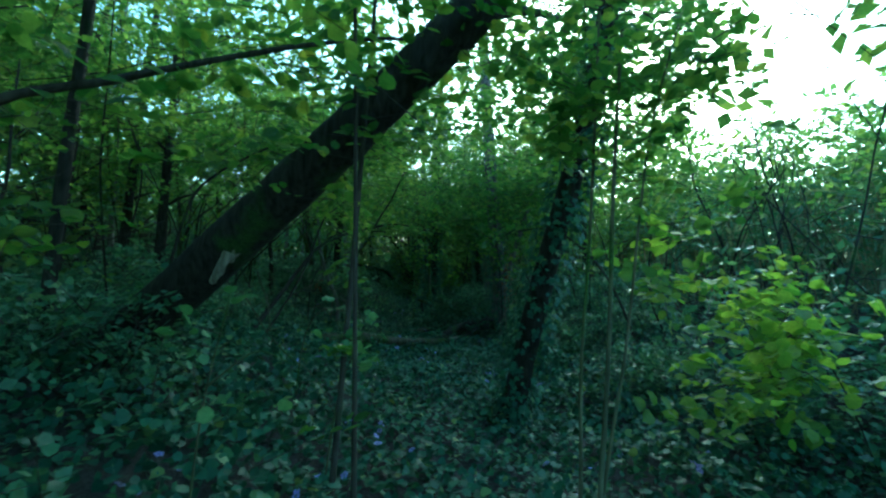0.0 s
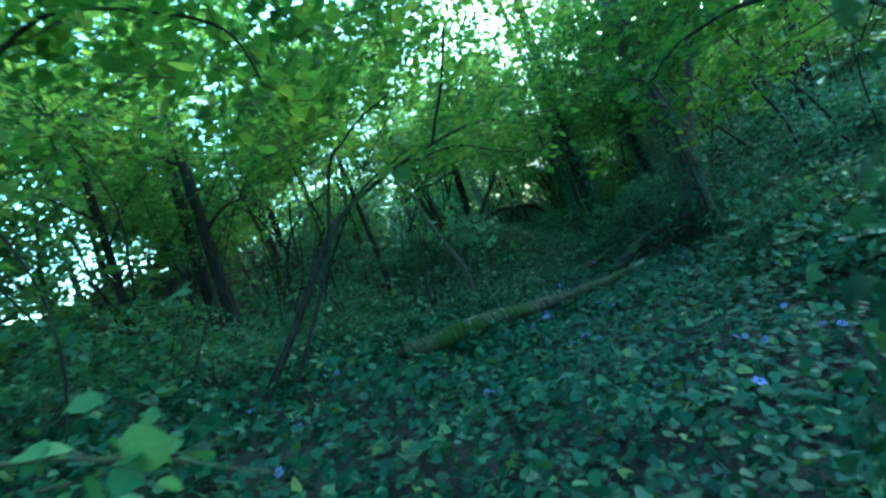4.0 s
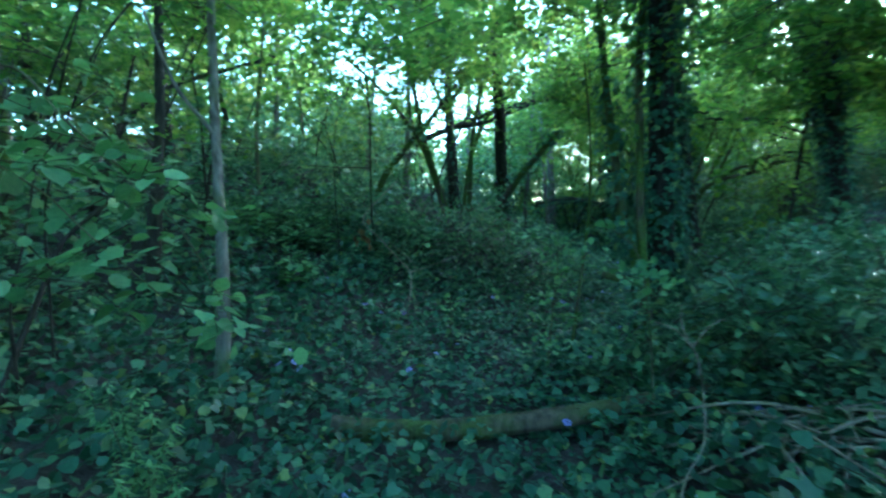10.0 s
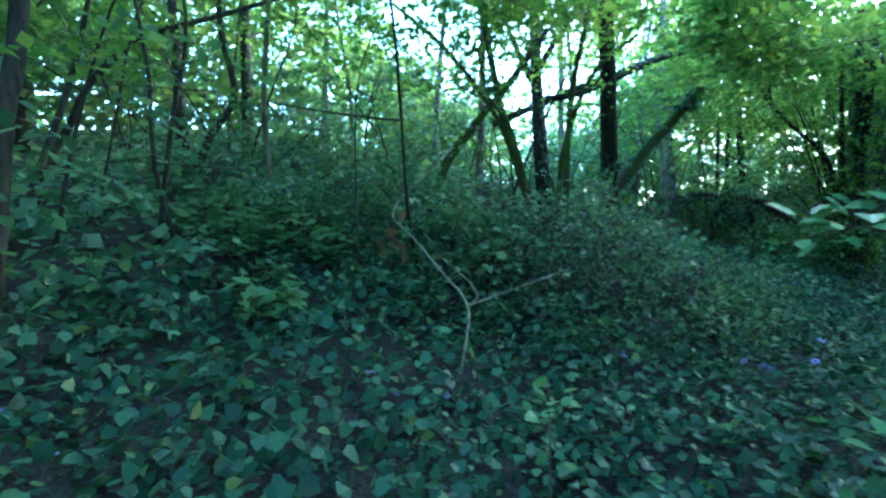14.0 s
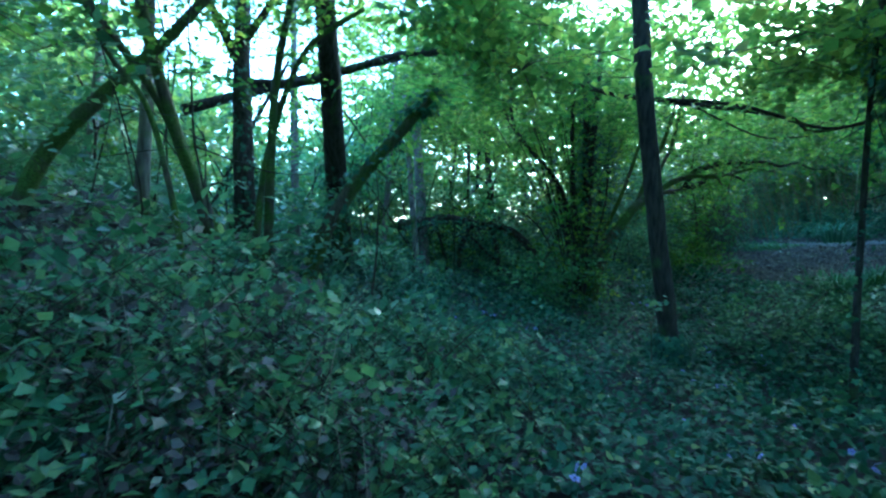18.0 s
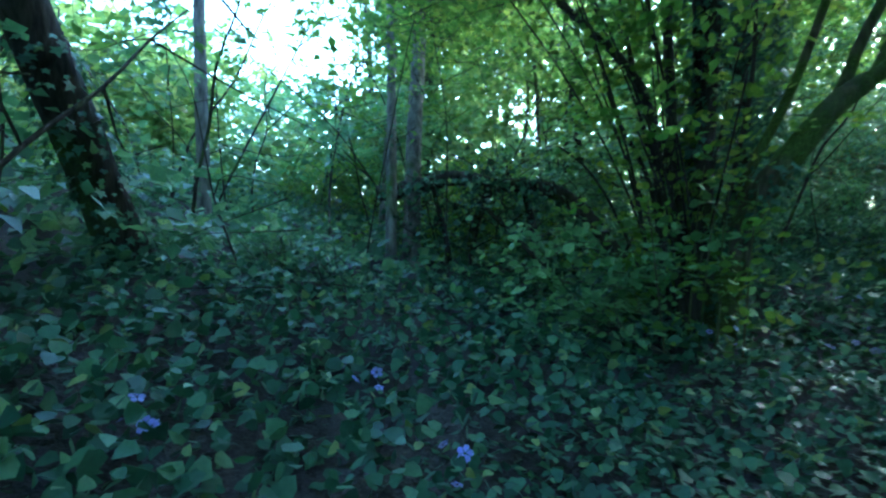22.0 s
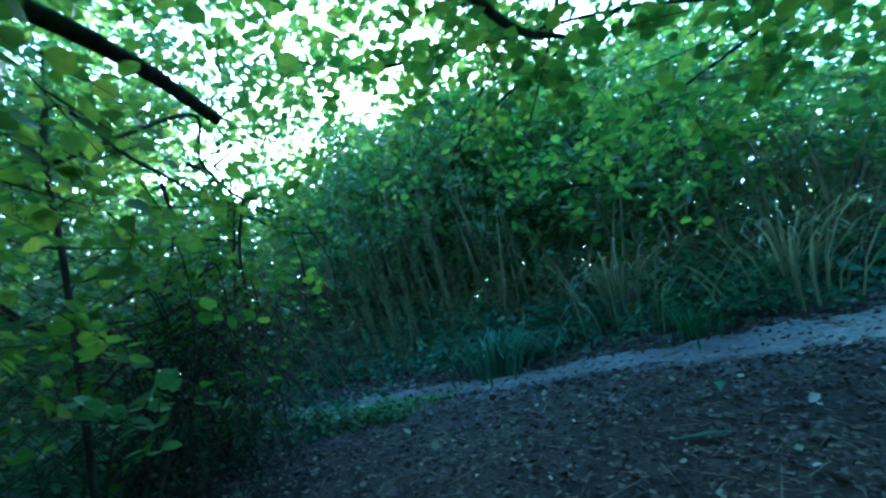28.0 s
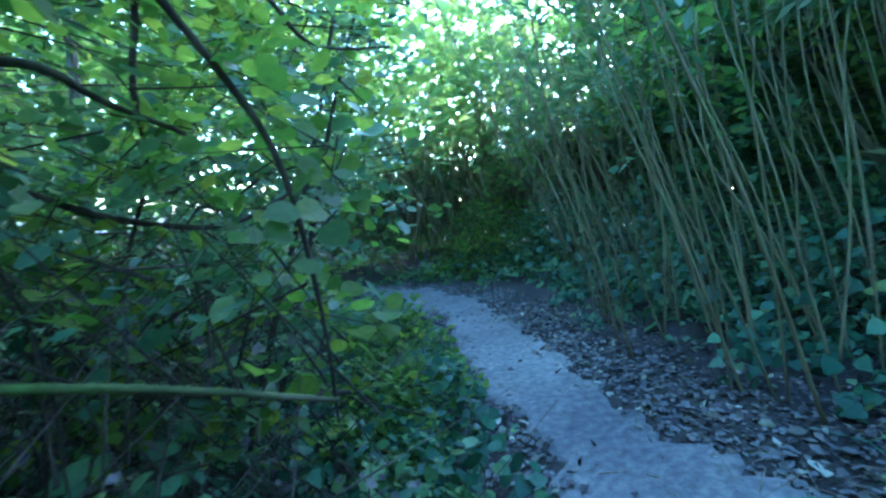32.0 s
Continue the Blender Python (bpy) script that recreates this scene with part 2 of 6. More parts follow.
# ---- building blocks ----
rng = np.random.default_rng(7)
GRID_X, GRID_Y, SPAN = np.arange(-12, 24, 5.0), np.arange(-12, 40, 5.0), 4.2
SWELL = np.array([[-0.12, -0.1, 0.17, 0.11, 0.67, 0.92, 0.97, 0.84, 0.27, 0.24, 0.15], [0.01, -0.1, 0.15, 0.23, -0.45, 0.4, 0.41, 0.48, 0.21, 0.36, 0.24], [0.07, -0.18, -0.01, 0.47, -0.83, 1.45, -0.5, 0.1, -0.06, 0.19, 0.15], [-0.2, -0.53, -0.48, -1.04, -0.55, -1.05, -0.53, 0.41, -0.3, 0.08, 0.14], [0.07, 0.22, 0.41, 1.01, 1.14, -0.7, 0.61, -0.31, -0.21, 0.02, 0.13], [0.26, 0.2, 0.05, 0.12, 0.07, 0.03, -0.21, -0.04, 0.63, 0.15, 0.08], [0.16, 0.08, -0.0, 0.04, 0.32, 0.72, 1.1, 1.14, 0.67, 0.12, 0.02], [0.03, 0.01, 0.01, 0.08, 0.3, 0.34, 0.27, 0.28, 0.17, 0.03, 0.0]])


def height(x, y):
    """The ground's height: gentle swells over a level of 0.8 m, with small unevenness."""
    x, y = np.asarray(x, float), np.asarray(y, float)
    gx, gy = np.meshgrid(GRID_X, GRID_Y, indexing="ij")
    h = np.full(x.shape, 0.8)
    for a, b, w in zip(gx.ravel(), gy.ravel(), SWELL.ravel()):
        h = h + w * np.exp(-((x - a) ** 2 + (y - b) ** 2) / (2 * SPAN**2))
    return h + 0.03 * np.sin(x * 2.3 + 1.3 * np.sin(y * 1.1)) * np.sin(y * 1.9 + np.sin(x * 1.7))


WALK = np.array([(-1.3, -5.5), (-0.5, -4.6), (-0.2, -2.8), (0.1, 0.3), (1.0, 1.8), (1.8, 3.5), (1.9, 5.2), (1.4, 6.3), (1.1, 8.0), (1.5, 9.4), (2.6, 11.2), (2.9, 13.6), (3.6, 15.2), (4.3, 16.1), (6.1, 17.0), (7.6, 18.4), (8.5, 19.4), (8.95, 20.5)])
TRACK = np.array([(13.4, 12.0), (12.9, 15.0), (11.9, 17.6), (10.9, 19.7), (10.1, 21.3), (9.45, 22.6), (8.95, 24.4), (8.5, 26.2), (7.6, 27.6), (6.3, 28.6), (4.5, 29.5)])


def away(line, x, y):
    """How far a point lies from a broken line, in plan."""
    p = np.stack([np.asarray(x, float), np.asarray(y, float)], -1)
    best = np.full(p.shape[:-1], 1e9)
    for a, b in zip(line[:-1], line[1:]):
        d = b - a
        s = np.clip(((p - a) @ d) / (d @ d), 0, 1)
        best = np.minimum(best, np.linalg.norm(p - a - s[..., None] * d, axis=-1))
    return best


def lumps(p, scale, seed=0.0):
    """Smooth uneven values about 0 in space, to cluster and thin what is scattered."""
    q = np.asarray(p) / scale + seed
    x, y, z = q[:, 0], q[:, 1], q[:, 2]
    v = np.sin(x * 2.1 + 1.7 * np.sin(y * 1.3 + seed)) * np.sin(y * 1.9 + 1.5 * np.sin(z * 1.7)) + np.sin(z * 2.3 + 1.4 * np.sin(x * 1.6 + y))
    return v * 0.5 + 0.35 * np.sin(x * 5.3 + y * 4.1 + 2 * np.sin(z * 4.4)) * np.sin(y * 4.9 - z * 3.7 + x)


def mesh_of(name, verts, faces, material, smooth=False):
    me = bpy.data.meshes.new(name)
    verts, faces = np.asarray(verts, np.float32), np.asarray(faces, np.int32)
    n, k = faces.shape
    me.vertices.add(len(verts))
    me.vertices.foreach_set("co", verts.ravel())
    me.loops.add(n * k)
    me.loops.foreach_set("vertex_index", faces.ravel())
    me.polygons.add(n)
    me.polygons.foreach_set("loop_start", np.arange(0, n * k, k, dtype=np.int32))
    if smooth:
        me.polygons.foreach_set("use_smooth", np.ones(n, bool))
    me.materials.append(material)
    me.update(calc_edges=True)
    return me


def part(name, me, parent, label=""):
    ob = new(name, me)
    ob.parent = parent
    ob.matrix_parent_inverse = parent.matrix_world.inverted() if parent.type == "EMPTY" else Matrix()
    if label:
        tagged(ob, label)
    if name in ("foliage", "brushwood", "crown", "ivy", "reed_growth", "blade_clump", "dead_leaves"):
        tagged(ob, kind="stuff")
    return ob


def thing(name, at, label, category, group="", kind=""):
    """A top-level thing: an Empty at its base."""
    ob = new(name)
    ob.location = at
    ob.empty_display_size = 0.1
    ob.matrix_world = Matrix.Translation(at)
    return tagged(ob, label, category, group, kind)


def smooth_line(points, sub=5):
    p = np.asarray(points, float)
    if len(p) < 3:
        s = np.linspace(0, 1, sub + 1)[:, None]
        return p[0] + (p[-1] - p[0]) * s
    q = np.vstack([2 * p[0] - p[1], p, 2 * p[-1] - p[-2]])
    out = []
    for i in range(1, len(q) - 2):
        s = np.linspace(0, 1, sub, endpoint=False)[:, None]
        a, b, c, d = q[i - 1], q[i], q[i + 1], q[i + 2]
        out.append(0.5 * (2 * b + (c - a) * s + (2 * a - 5 * b + 4 * c - d) * s**2 + (3 * b - a - 3 * c + d) * s**3))
    return np.vstack(out + [p[-1:]])


def tube(points, r0, r1, sides=8, sub=5, lump=0.12, flare=0.0):
    """A tapered, slightly knobbly tube along the points: its vertices and quads."""
    c = smooth_line(points, sub)
    n = len(c)
    go = np.gradient(c, axis=0)
    go /= np.linalg.norm(go, axis=1, keepdims=True) + 1e-9
    ref = np.array([0.3, 1.0, 0.1]) if abs(go[0][2]) > 0.7 else np.array([0.0, 0.0, 1.0])
    u = np.cross(go, ref)
    u /= np.linalg.norm(u, axis=1, keepdims=True) + 1e-9
    v = np.cross(go, u)
    s = np.linspace(0, 1, n)
    r = r0 + (r1 - r0) * s + flare * np.exp(-s * n * 0.55)
    a = np.linspace(0, 2 * np.pi, sides, endpoint=False)
    knob = 1 + lump * (np.sin(3 * a[None] + s[:, None] * 9 + r0 * 50) * 0.5 + rng.normal(0, 0.35, (n, sides)))
    ring = (r[:, None] * knob)[..., None] * (np.cos(a)[None, :, None] * u[:, None] + np.sin(a)[None, :, None] * v[:, None])
    verts = (c[:, None] + ring).reshape(-1, 3)
    i, j = np.meshgrid(np.arange(n - 1), np.arange(sides), indexing="ij")
    k = (j + 1) % sides
    faces = np.stack([i * sides + j, i * sides + k, (i + 1) * sides + k, (i + 1) * sides + j], -1).reshape(-1, 4)
    base, tip = len(verts), len(verts) + 1
    verts = np.vstack([verts, c[:1], c[-1:] + go[-1:] * r1 * 0.5])
    j = np.arange(sides)
    k = (j + 1) % sides
    low = np.stack([k, j, np.full(sides, base), np.full(sides, base)], -1)
    top = np.stack([(n - 1) * sides + j, (n - 1) * sides + k, np.full(sides, tip), np.full(sides, tip)], -1)
    return verts, faces, np.vstack([low, top])[:, :3]


def tube_mesh(name, lines, material, sides=8, sub=5, lump=0.12, flare=0.0):
    """One mesh of the tubes along several lines, each (points, r0, r1)."""
    quads, tris, verts, at = [], [], [], 0
    for points, r0, r1 in lines:
        v, f, t = tube(points, r0, r1, sides, sub, lump, flare)
        verts.append(v), quads.append(f + at), tris.append(t + at)
        at += len(v)
    q = np.vstack(quads)
    both = np.vstack([q[:, [0, 1, 2]], q[:, [0, 2, 3]], np.vstack(tris)])
    return mesh_of(name, np.vstack(verts), both, material, True)


def fan(outline, middle):
    """A leaf blade as a fan of triangles round its middle."""
    v = np.array(outline + [middle], float)
    n = len(outline)
    return v, np.array([(i, (i + 1) % n, n) for i in range(n)])


IVY_SHAPE = fan([(0, 0, 0), (-0.40, -0.10, 0.0), (-0.30, 0.20, 0.06), (-0.56, 0.46, -0.04), (-0.20, 0.56, 0.07), (0, 1.0, -0.08), (0.20, 0.56, 0.07), (0.56, 0.46, -0.04), (0.30, 0.20, 0.06), (0.40, -0.10, 0.0)], (0, 0.34, 0.0))
ROUND_SHAPE = fan([(0, 0.0, 0), (-0.30, 0.06, 0.05), (-0.47, 0.36, 0.08), (-0.38, 0.72, 0.04), (-0.10, 0.94, -0.03), (0, 1.06, -0.07), (0.10, 0.94, -0.03), (0.38, 0.72, 0.04), (0.47, 0.36, 0.08), (0.30, 0.06, 0.05)], (0, 0.46, -0.03))
KITE_SHAPE = (np.array([(0, 0, 0), (-0.36, 0.42, 0.09), (0, 1.0, -0.05), (0.36, 0.42, 0.09)], float), np.array([(0, 3, 2), (0, 2, 1)]))
OVAL_SHAPE = (np.array([(0, 0, 0), (-0.34, 0.3, 0.07), (-0.28, 0.7, 0.05), (0, 1.0, -0.05), (0.28, 0.7, 0.05), (0.34, 0.3, 0.07)], float), np.array([(0, 5, 4), (0, 4, 3), (0, 3, 2), (0, 2, 1)]))
STALK_SHAPE = (np.array([(0, 0, 0), (-0.006, 0.4, 0.0), (0, 1.0, -0.05), (0.006, 0.4, 0.0)], float), np.array([(0, 3, 2), (0, 2, 1)]))
LOBED_SHAPE = fan([(0, 0, 0), (-0.42, 0.05, 0.02), (-0.5, 0.5, 0.0), (-0.16, 0.6, 0.06), (0, 1.0, -0.08), (0.16, 0.6, 0.06), (0.5, 0.5, 0.0), (0.42, 0.05, 0.02)], (0, 0.36, 0.0))
IVY_FAR_SHAPE = fan([(0, 0, 0), (-0.5, 0.12, 0.02), (-0.34, 0.6, 0.05), (0, 1.0, -0.08), (0.34, 0.6, 0.05), (0.5, 0.12, 0.02)], (0, 0.36, 0.0))
IVY_LOBED = fan([(0, 0.04, 0), (-0.32, -0.04, 0.0), (-0.5, 0.24, 0.02), (-0.33, 0.58, 0.04), (0, 0.92, -0.06), (0.33, 0.58, 0.04), (0.5, 0.24, 0.02), (0.32, -0.04, 0.0)], (0, 0.38, 0.01))
IVY_LITE = (np.array([(0, 0, 0), (-0.46, 0.14, 0.02), (-0.38, 0.56, 0.05), (0, 0.95, -0.06), (0.38, 0.56, 0.05), (0.46, 0.14, 0.02)], float), np.array([(0, 5, 4), (0, 4, 3), (0, 3, 2), (0, 2, 1)]))
LANCE_WIDE = (np.array([(0, 0, 0), (-0.15, 0.45, 0.03), (0, 1.0, -0.1), (0.15, 0.45, 0.03)], float), np.array([(0, 3, 2), (0, 2, 1)]))
LANCE_SHAPE = (np.array([(0, 0, 0), (-0.07, 0.35, 0.02), (0, 1.0, -0.16), (0.07, 0.35, 0.02)], float), np.array([(0, 3, 2), (0, 2, 1)]))


def leaves(at, normal, ahead, size, shape):
    """Many leaves at once: their places, the way their faces and their tips point, their lengths."""
    v, f = shape
    n = len(at)
    z = normal / (np.linalg.norm(normal, axis=1, keepdims=True) + 1e-9)
    y = ahead - (ahead * z).sum(1, keepdims=True) * z
    y /= np.linalg.norm(y, axis=1, keepdims=True) + 1e-9
    x = np.cross(y, z)
    w = rng.uniform(0.8, 1.2, (n, 1, 1))
    p = v[None, :, 0, None] * x[:, None] * w + v[None, :, 1, None] * y[:, None] + v[None, :, 2, None] * z[:, None] * rng.uniform(0.2, 1.8, (n, 1, 1))
    verts = at[:, None] + p * np.asarray(size, float).reshape(-1, 1, 1)
    faces = f[None] + (np.arange(n) * len(v))[:, None, None]
    return verts.reshape(-1, 3), faces.reshape(-1, 3)


def leaf_mesh(name, sets, material):
    verts, faces, at = [], [], 0
    for v, f in sets:
        verts.append(v), faces.append(f + at)
        at += len(v)
    return mesh_of(name, np.vstack(verts), np.vstack(faces), material)


def sprays(at, ahead, length, count, size, shape, tilt=0.35, droop=0.25):
    """Leafy twigs: from each place a flat spray of leaves along a short line, leaves to both sides."""
    n = len(at)
    d = ahead / (np.linalg.norm(ahead, axis=1, keepdims=True) + 1e-9)
    up = np.array([0, 0, 1.0]) + rng.normal(0, tilt, (n, 3))
    side = np.cross(d, up)
    side /= np.linalg.norm(side, axis=1, keepdims=True) + 1e-9
    up = np.cross(side, d)
    s = (np.arange(count) + 0.5) / count
    L = np.asarray(length, float).reshape(-1, 1, 1) * np.ones((n, 1, 1))
    hand = np.where(np.arange(count) % 2, 1.0, -1.0)[None, :, None]
    p = at[:, None] + d[:, None] * L * s[None, :, None] - np.array([0, 0, 1.0]) * droop * L * (s**2)[None, :, None]
    p = p + rng.normal(0, 0.02, p.shape) + side[:, None] * hand * 0.015
    nrm = up[:, None] + rng.normal(0, 0.38, p.shape)
    tip = side[:, None] * hand * 0.9 + d[:, None] * 0.75 + rng.normal(0, 0.3, p.shape)
    sz = size * rng.uniform(0.55, 1.25, (n, count))
    return leaves(p.reshape(-1, 3), nrm.reshape(-1, 3), tip.reshape(-1, 3), sz.ravel(), shape)


def twig_set(at, ahead, length, r=0.004, droop=0.25):
    """The thin wood of many sprays: one three-sided spike each."""
    n = len(at)
    d = ahead / (np.linalg.norm(ahead, axis=1, keepdims=True) + 1e-9)
    u = np.cross(d, [0.2, 0.3, 1.0])
    u /= np.linalg.norm(u, axis=1, keepdims=True) + 1e-9
    w = np.cross(d, u)
    L = np.asarray(length, float).reshape(-1, 1) * np.ones((n, 1))
    a, b = at - d * L * 0.5, at + d * L - np.array([0, 0, 1.0]) * droop * L
    v = np.stack([a + u * r, a - u * r * 0.5 + w * r * 0.9, a - u * r * 0.5 - w * r * 0.9, b], 1)
    f = np.array([(0, 1, 3), (1, 2, 3), (2, 0, 3)])
    return v.reshape(-1, 3), (f[None] + (np.arange(n) * 4)[:, None, None]).reshape(-1, 3)


def along(lines, n, spread, skip=0.0):
    """Places along several lines, spread round them, with the way the line goes there."""
    c = [smooth_line(p, 6) for p in lines]
    seg = np.vstack([np.hstack([a[:-1], a[1:]]) for a in [q[int(len(q) * skip):] for q in c]])
    w = np.linalg.norm(seg[:, 3:] - seg[:, :3], axis=1)
    k = rng.choice(len(seg), n, p=w / w.sum())
    s = rng.uniform(0, 1, (n, 1))
    go = seg[k, 3:] - seg[k, :3]
    return seg[k, :3] + s * go + rng.normal(0, spread, (n, 3)), go


def turned(n, rise=0.2):
    a = rng.uniform(0, 2 * np.pi, n)
    return np.stack([np.cos(a), np.sin(a), rng.normal(rise, 0.25, n)], -1)


def clear_of_walk(p, low=0.55):
    """Which places keep clear of the walker."""
    return (away(WALK, p[:, 0], p[:, 1]) > low) | (p[:, 2] > height(p[:, 0], p[:, 1]) + 2.1)

# ---- ground ----
def build_ground():
    near_x, near_y = np.arange(-14, 22.01, 0.3), np.arange(-14, 40.01, 0.3)
    far = np.array([3, 8, 20, 50, 120, 300, 800, 2000.0])
    xs = np.concatenate([near_x[0] - far[::-1], near_x, near_x[-1] + far])
    ys = np.concatenate([near_y[0] - far[::-1], near_y, near_y[-1] + far])
    gx, gy = np.meshgrid(xs, ys, indexing="ij")
    gz = height(gx, gy)
    n, m = gx.shape
    i, j = np.meshgrid(np.arange(n - 1), np.arange(m - 1), indexing="ij")
    f = np.stack([i * m + j, (i + 1) * m + j, (i + 1) * m + j + 1, i * m + j + 1], -1).reshape(-1, 4)
    ob = new("ground", mesh_of("ground", np.stack([gx, gy, gz], -1).reshape(-1, 3), f, SOIL, True))
    tagged(ob, "dark woodland soil under ivy and leaf litter", "ground", kind="structure")


def build_track():
    """The trodden path on the bank: a low, ragged strip of pale dirt."""
    c = smooth_line(np.column_stack([TRACK, np.zeros(len(TRACK))]), 26)[:, :2]
    go = np.gradient(c, axis=0)
    go /= np.linalg.norm(go, axis=1, keepdims=True)
    side = np.column_stack([-go[:, 1], go[:, 0]])
    n, m = len(c), 21
    s = np.linspace(-1, 1, m)
    half = 0.35 + 0.035 * np.sin(np.arange(n) * 0.31) + 0.04 * np.sin(np.arange(n) * 0.13)
    k, way = np.arange(n)[:, None], np.sign(s)[None]
    wide = half[:, None] * (1 + 0.14 * np.sin(k * 0.83 + 2 * way) + 0.11 * np.sin(k * 1.9 + way) + 0.1 * np.sin(k * 0.37 - way))
    p = c[:, None] + side[:, None] * (wide * s[None])[..., None] + rng.normal(0, 0.012, (n, m, 2))
    rough = lumps(np.concatenate([p, p[..., :1] * 0], -1).reshape(-1, 3), 0.22).reshape(n, m)
    z = height(p[..., 0], p[..., 1]) + 0.022 - 0.06 * np.clip(np.abs(s)[None] * 5 - 4, 0, 1) + 0.008 * rough + rng.normal(0, 0.002, (n, m))
    v = np.concatenate([p, z[..., None]], -1).reshape(-1, 3)
    i, j = np.meshgrid(np.arange(n - 1), np.arange(m - 1), indexing="ij")
    f = np.stack([i * m + j, i * m + j + 1, (i + 1) * m + j + 1, (i + 1) * m + j], -1).reshape(-1, 4)
    tagged(new("path", mesh_of("path", v, f, DIRT, True)), "narrow trodden footpath of pale bare dirt", "path", kind="structure")


build_ground()
build_track()


def sown(n, x0, x1, y0, y1, keep):
    p = np.column_stack([rng.uniform(x0, x1, n), rng.uniform(y0, y1, n)])
    return p[keep(p)]


def bare(p):
    """Where no ivy grows: the path, the littered bank below it, the worn line of the walk."""
    x, y = p[:, 0], p[:, 1]
    d = away(TRACK, x, y)
    litter = (y > 16.3) & (x > 5.2 - 0.25 * np.sin(y * 3)) & (x < 14) & (y < 21.4) & (d < 4.2)
    litter &= ~((away(np.array([(6.6, 16.9), (7.6, 17.0)]), x, y) < 0.45))
    verge = (d < 1.05) & (y > 21.0) & (y < 28) & (x > np.interp(y, TRACK[:, 1], TRACK[:, 0]))
    return (d < 0.5) | litter | verge


def ground_leaves(name, p, lift, size, shape, material, label, lean=0.7):
    mound = np.clip(0.75 + 0.8 * lumps(np.column_stack([p, p[:, 0] * 0]), 0.45, 3.1), 0.25, 1.6)
    q = np.column_stack([p, height(p[:, 0], p[:, 1]) + rng.uniform(0.0, 1.0, len(p)) ** 1.1 * lift * mound])
    nrm = np.array([0, 0, 1.0]) + rng.normal(0, lean, q.shape)
    v = leaves(q, nrm, turned(len(q), 0.0), size * rng.uniform(0.5, 1.3, len(q)), shape)
    ob = new(name, leaf_mesh(name, [v], material))
    return tagged(ob, label, "undergrowth", kind="stuff")


def near_keep(p):
    return (away(WALK, p[:, 0], p[:, 1]) < 3.6) & ~bare(p)


p = sown(600000, -6, 13, -8.5, 24, near_keep)
p = p[rng.uniform(0, 1, len(p)) < 0.85 + 0.3 * lumps(np.column_stack([p, p[:, 0] * 0]), 0.8)]
worn = away(WALK, p[:, 0], p[:, 1]) < 0.2
p = p[~worn | (rng.uniform(0, 1, len(p)) < 0.8)]
close = away(WALK, p[:, 0], p[:, 1]) < 1.1
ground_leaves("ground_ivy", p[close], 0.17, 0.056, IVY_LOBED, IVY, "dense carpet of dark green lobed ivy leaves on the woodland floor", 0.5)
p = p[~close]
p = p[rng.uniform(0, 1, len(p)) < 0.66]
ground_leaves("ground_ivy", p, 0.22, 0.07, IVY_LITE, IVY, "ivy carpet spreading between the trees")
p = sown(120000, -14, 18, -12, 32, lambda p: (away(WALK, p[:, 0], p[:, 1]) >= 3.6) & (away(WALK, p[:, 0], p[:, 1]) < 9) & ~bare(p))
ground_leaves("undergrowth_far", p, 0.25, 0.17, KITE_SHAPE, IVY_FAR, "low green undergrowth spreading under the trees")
p = sown(74000, 4.6, 14, 15.2, 26, lambda p: bare(p) & (rng.uniform(0, 1, len(p)) < np.clip(away(TRACK, p[:, 0], p[:, 1]) / 0.42, 0.12, 1) ** 1.6 + 0.1))
ground_leaves("leaf_litter", p, 0.03, 0.045, KITE_SHAPE, LITTER, "brown fallen leaves and chips littering the bare bank", 0.35)
p = sown(2600, 4.6, 14, 15.8, 26, lambda p: bare(p) & (away(TRACK, p[:, 0], p[:, 1]) > 0.2))
ground_leaves("pale_litter", p, 0.045, 0.062, OVAL_SHAPE, CHIP, "pale curled leaf chips scattered over the bank", 0.5)
p = sown(90000, 6, 14, 14, 29, lambda p: (away(TRACK, p[:, 0], p[:, 1]) > 0.28) & (rng.uniform(0, 1, len(p)) < 1.25 - (away(TRACK, p[:, 0], p[:, 1]) - 0.28) * np.where(p[:, 0] > np.interp(p[:, 1], TRACK[:, 1], TRACK[:, 0]), 2.2, 3.2)))
ground_leaves("dirt_crumbs", p, 0.012, 0.05, OVAL_SHAPE, DIRT, "pale crumbs of trodden earth along the path edge", 0.25)
p = sown(9000, 9, 14, 13, 21.6, lambda p: away(TRACK, p[:, 0], p[:, 1]) < 0.2 + 0.25 * rng.uniform(0, 1, len(p)))
ground_leaves("path_litter", p[p[:, 1] < 20.6 + 0.8 * rng.uniform(0, 1, len(p))], 0.045, 0.045, KITE_SHAPE, LITTER, "brown leaf scraps trodden into the path", 0.3)
p = sown(900, -3, 5, -6, 18, lambda p: away(WALK, p[:, 0], p[:, 1]) < 0.45)
ground_leaves("litter_on_trail", p, 0.02, 0.05, OVAL_SHAPE, LITTER, "brown fallen leaves along the faint trail", 0.25)

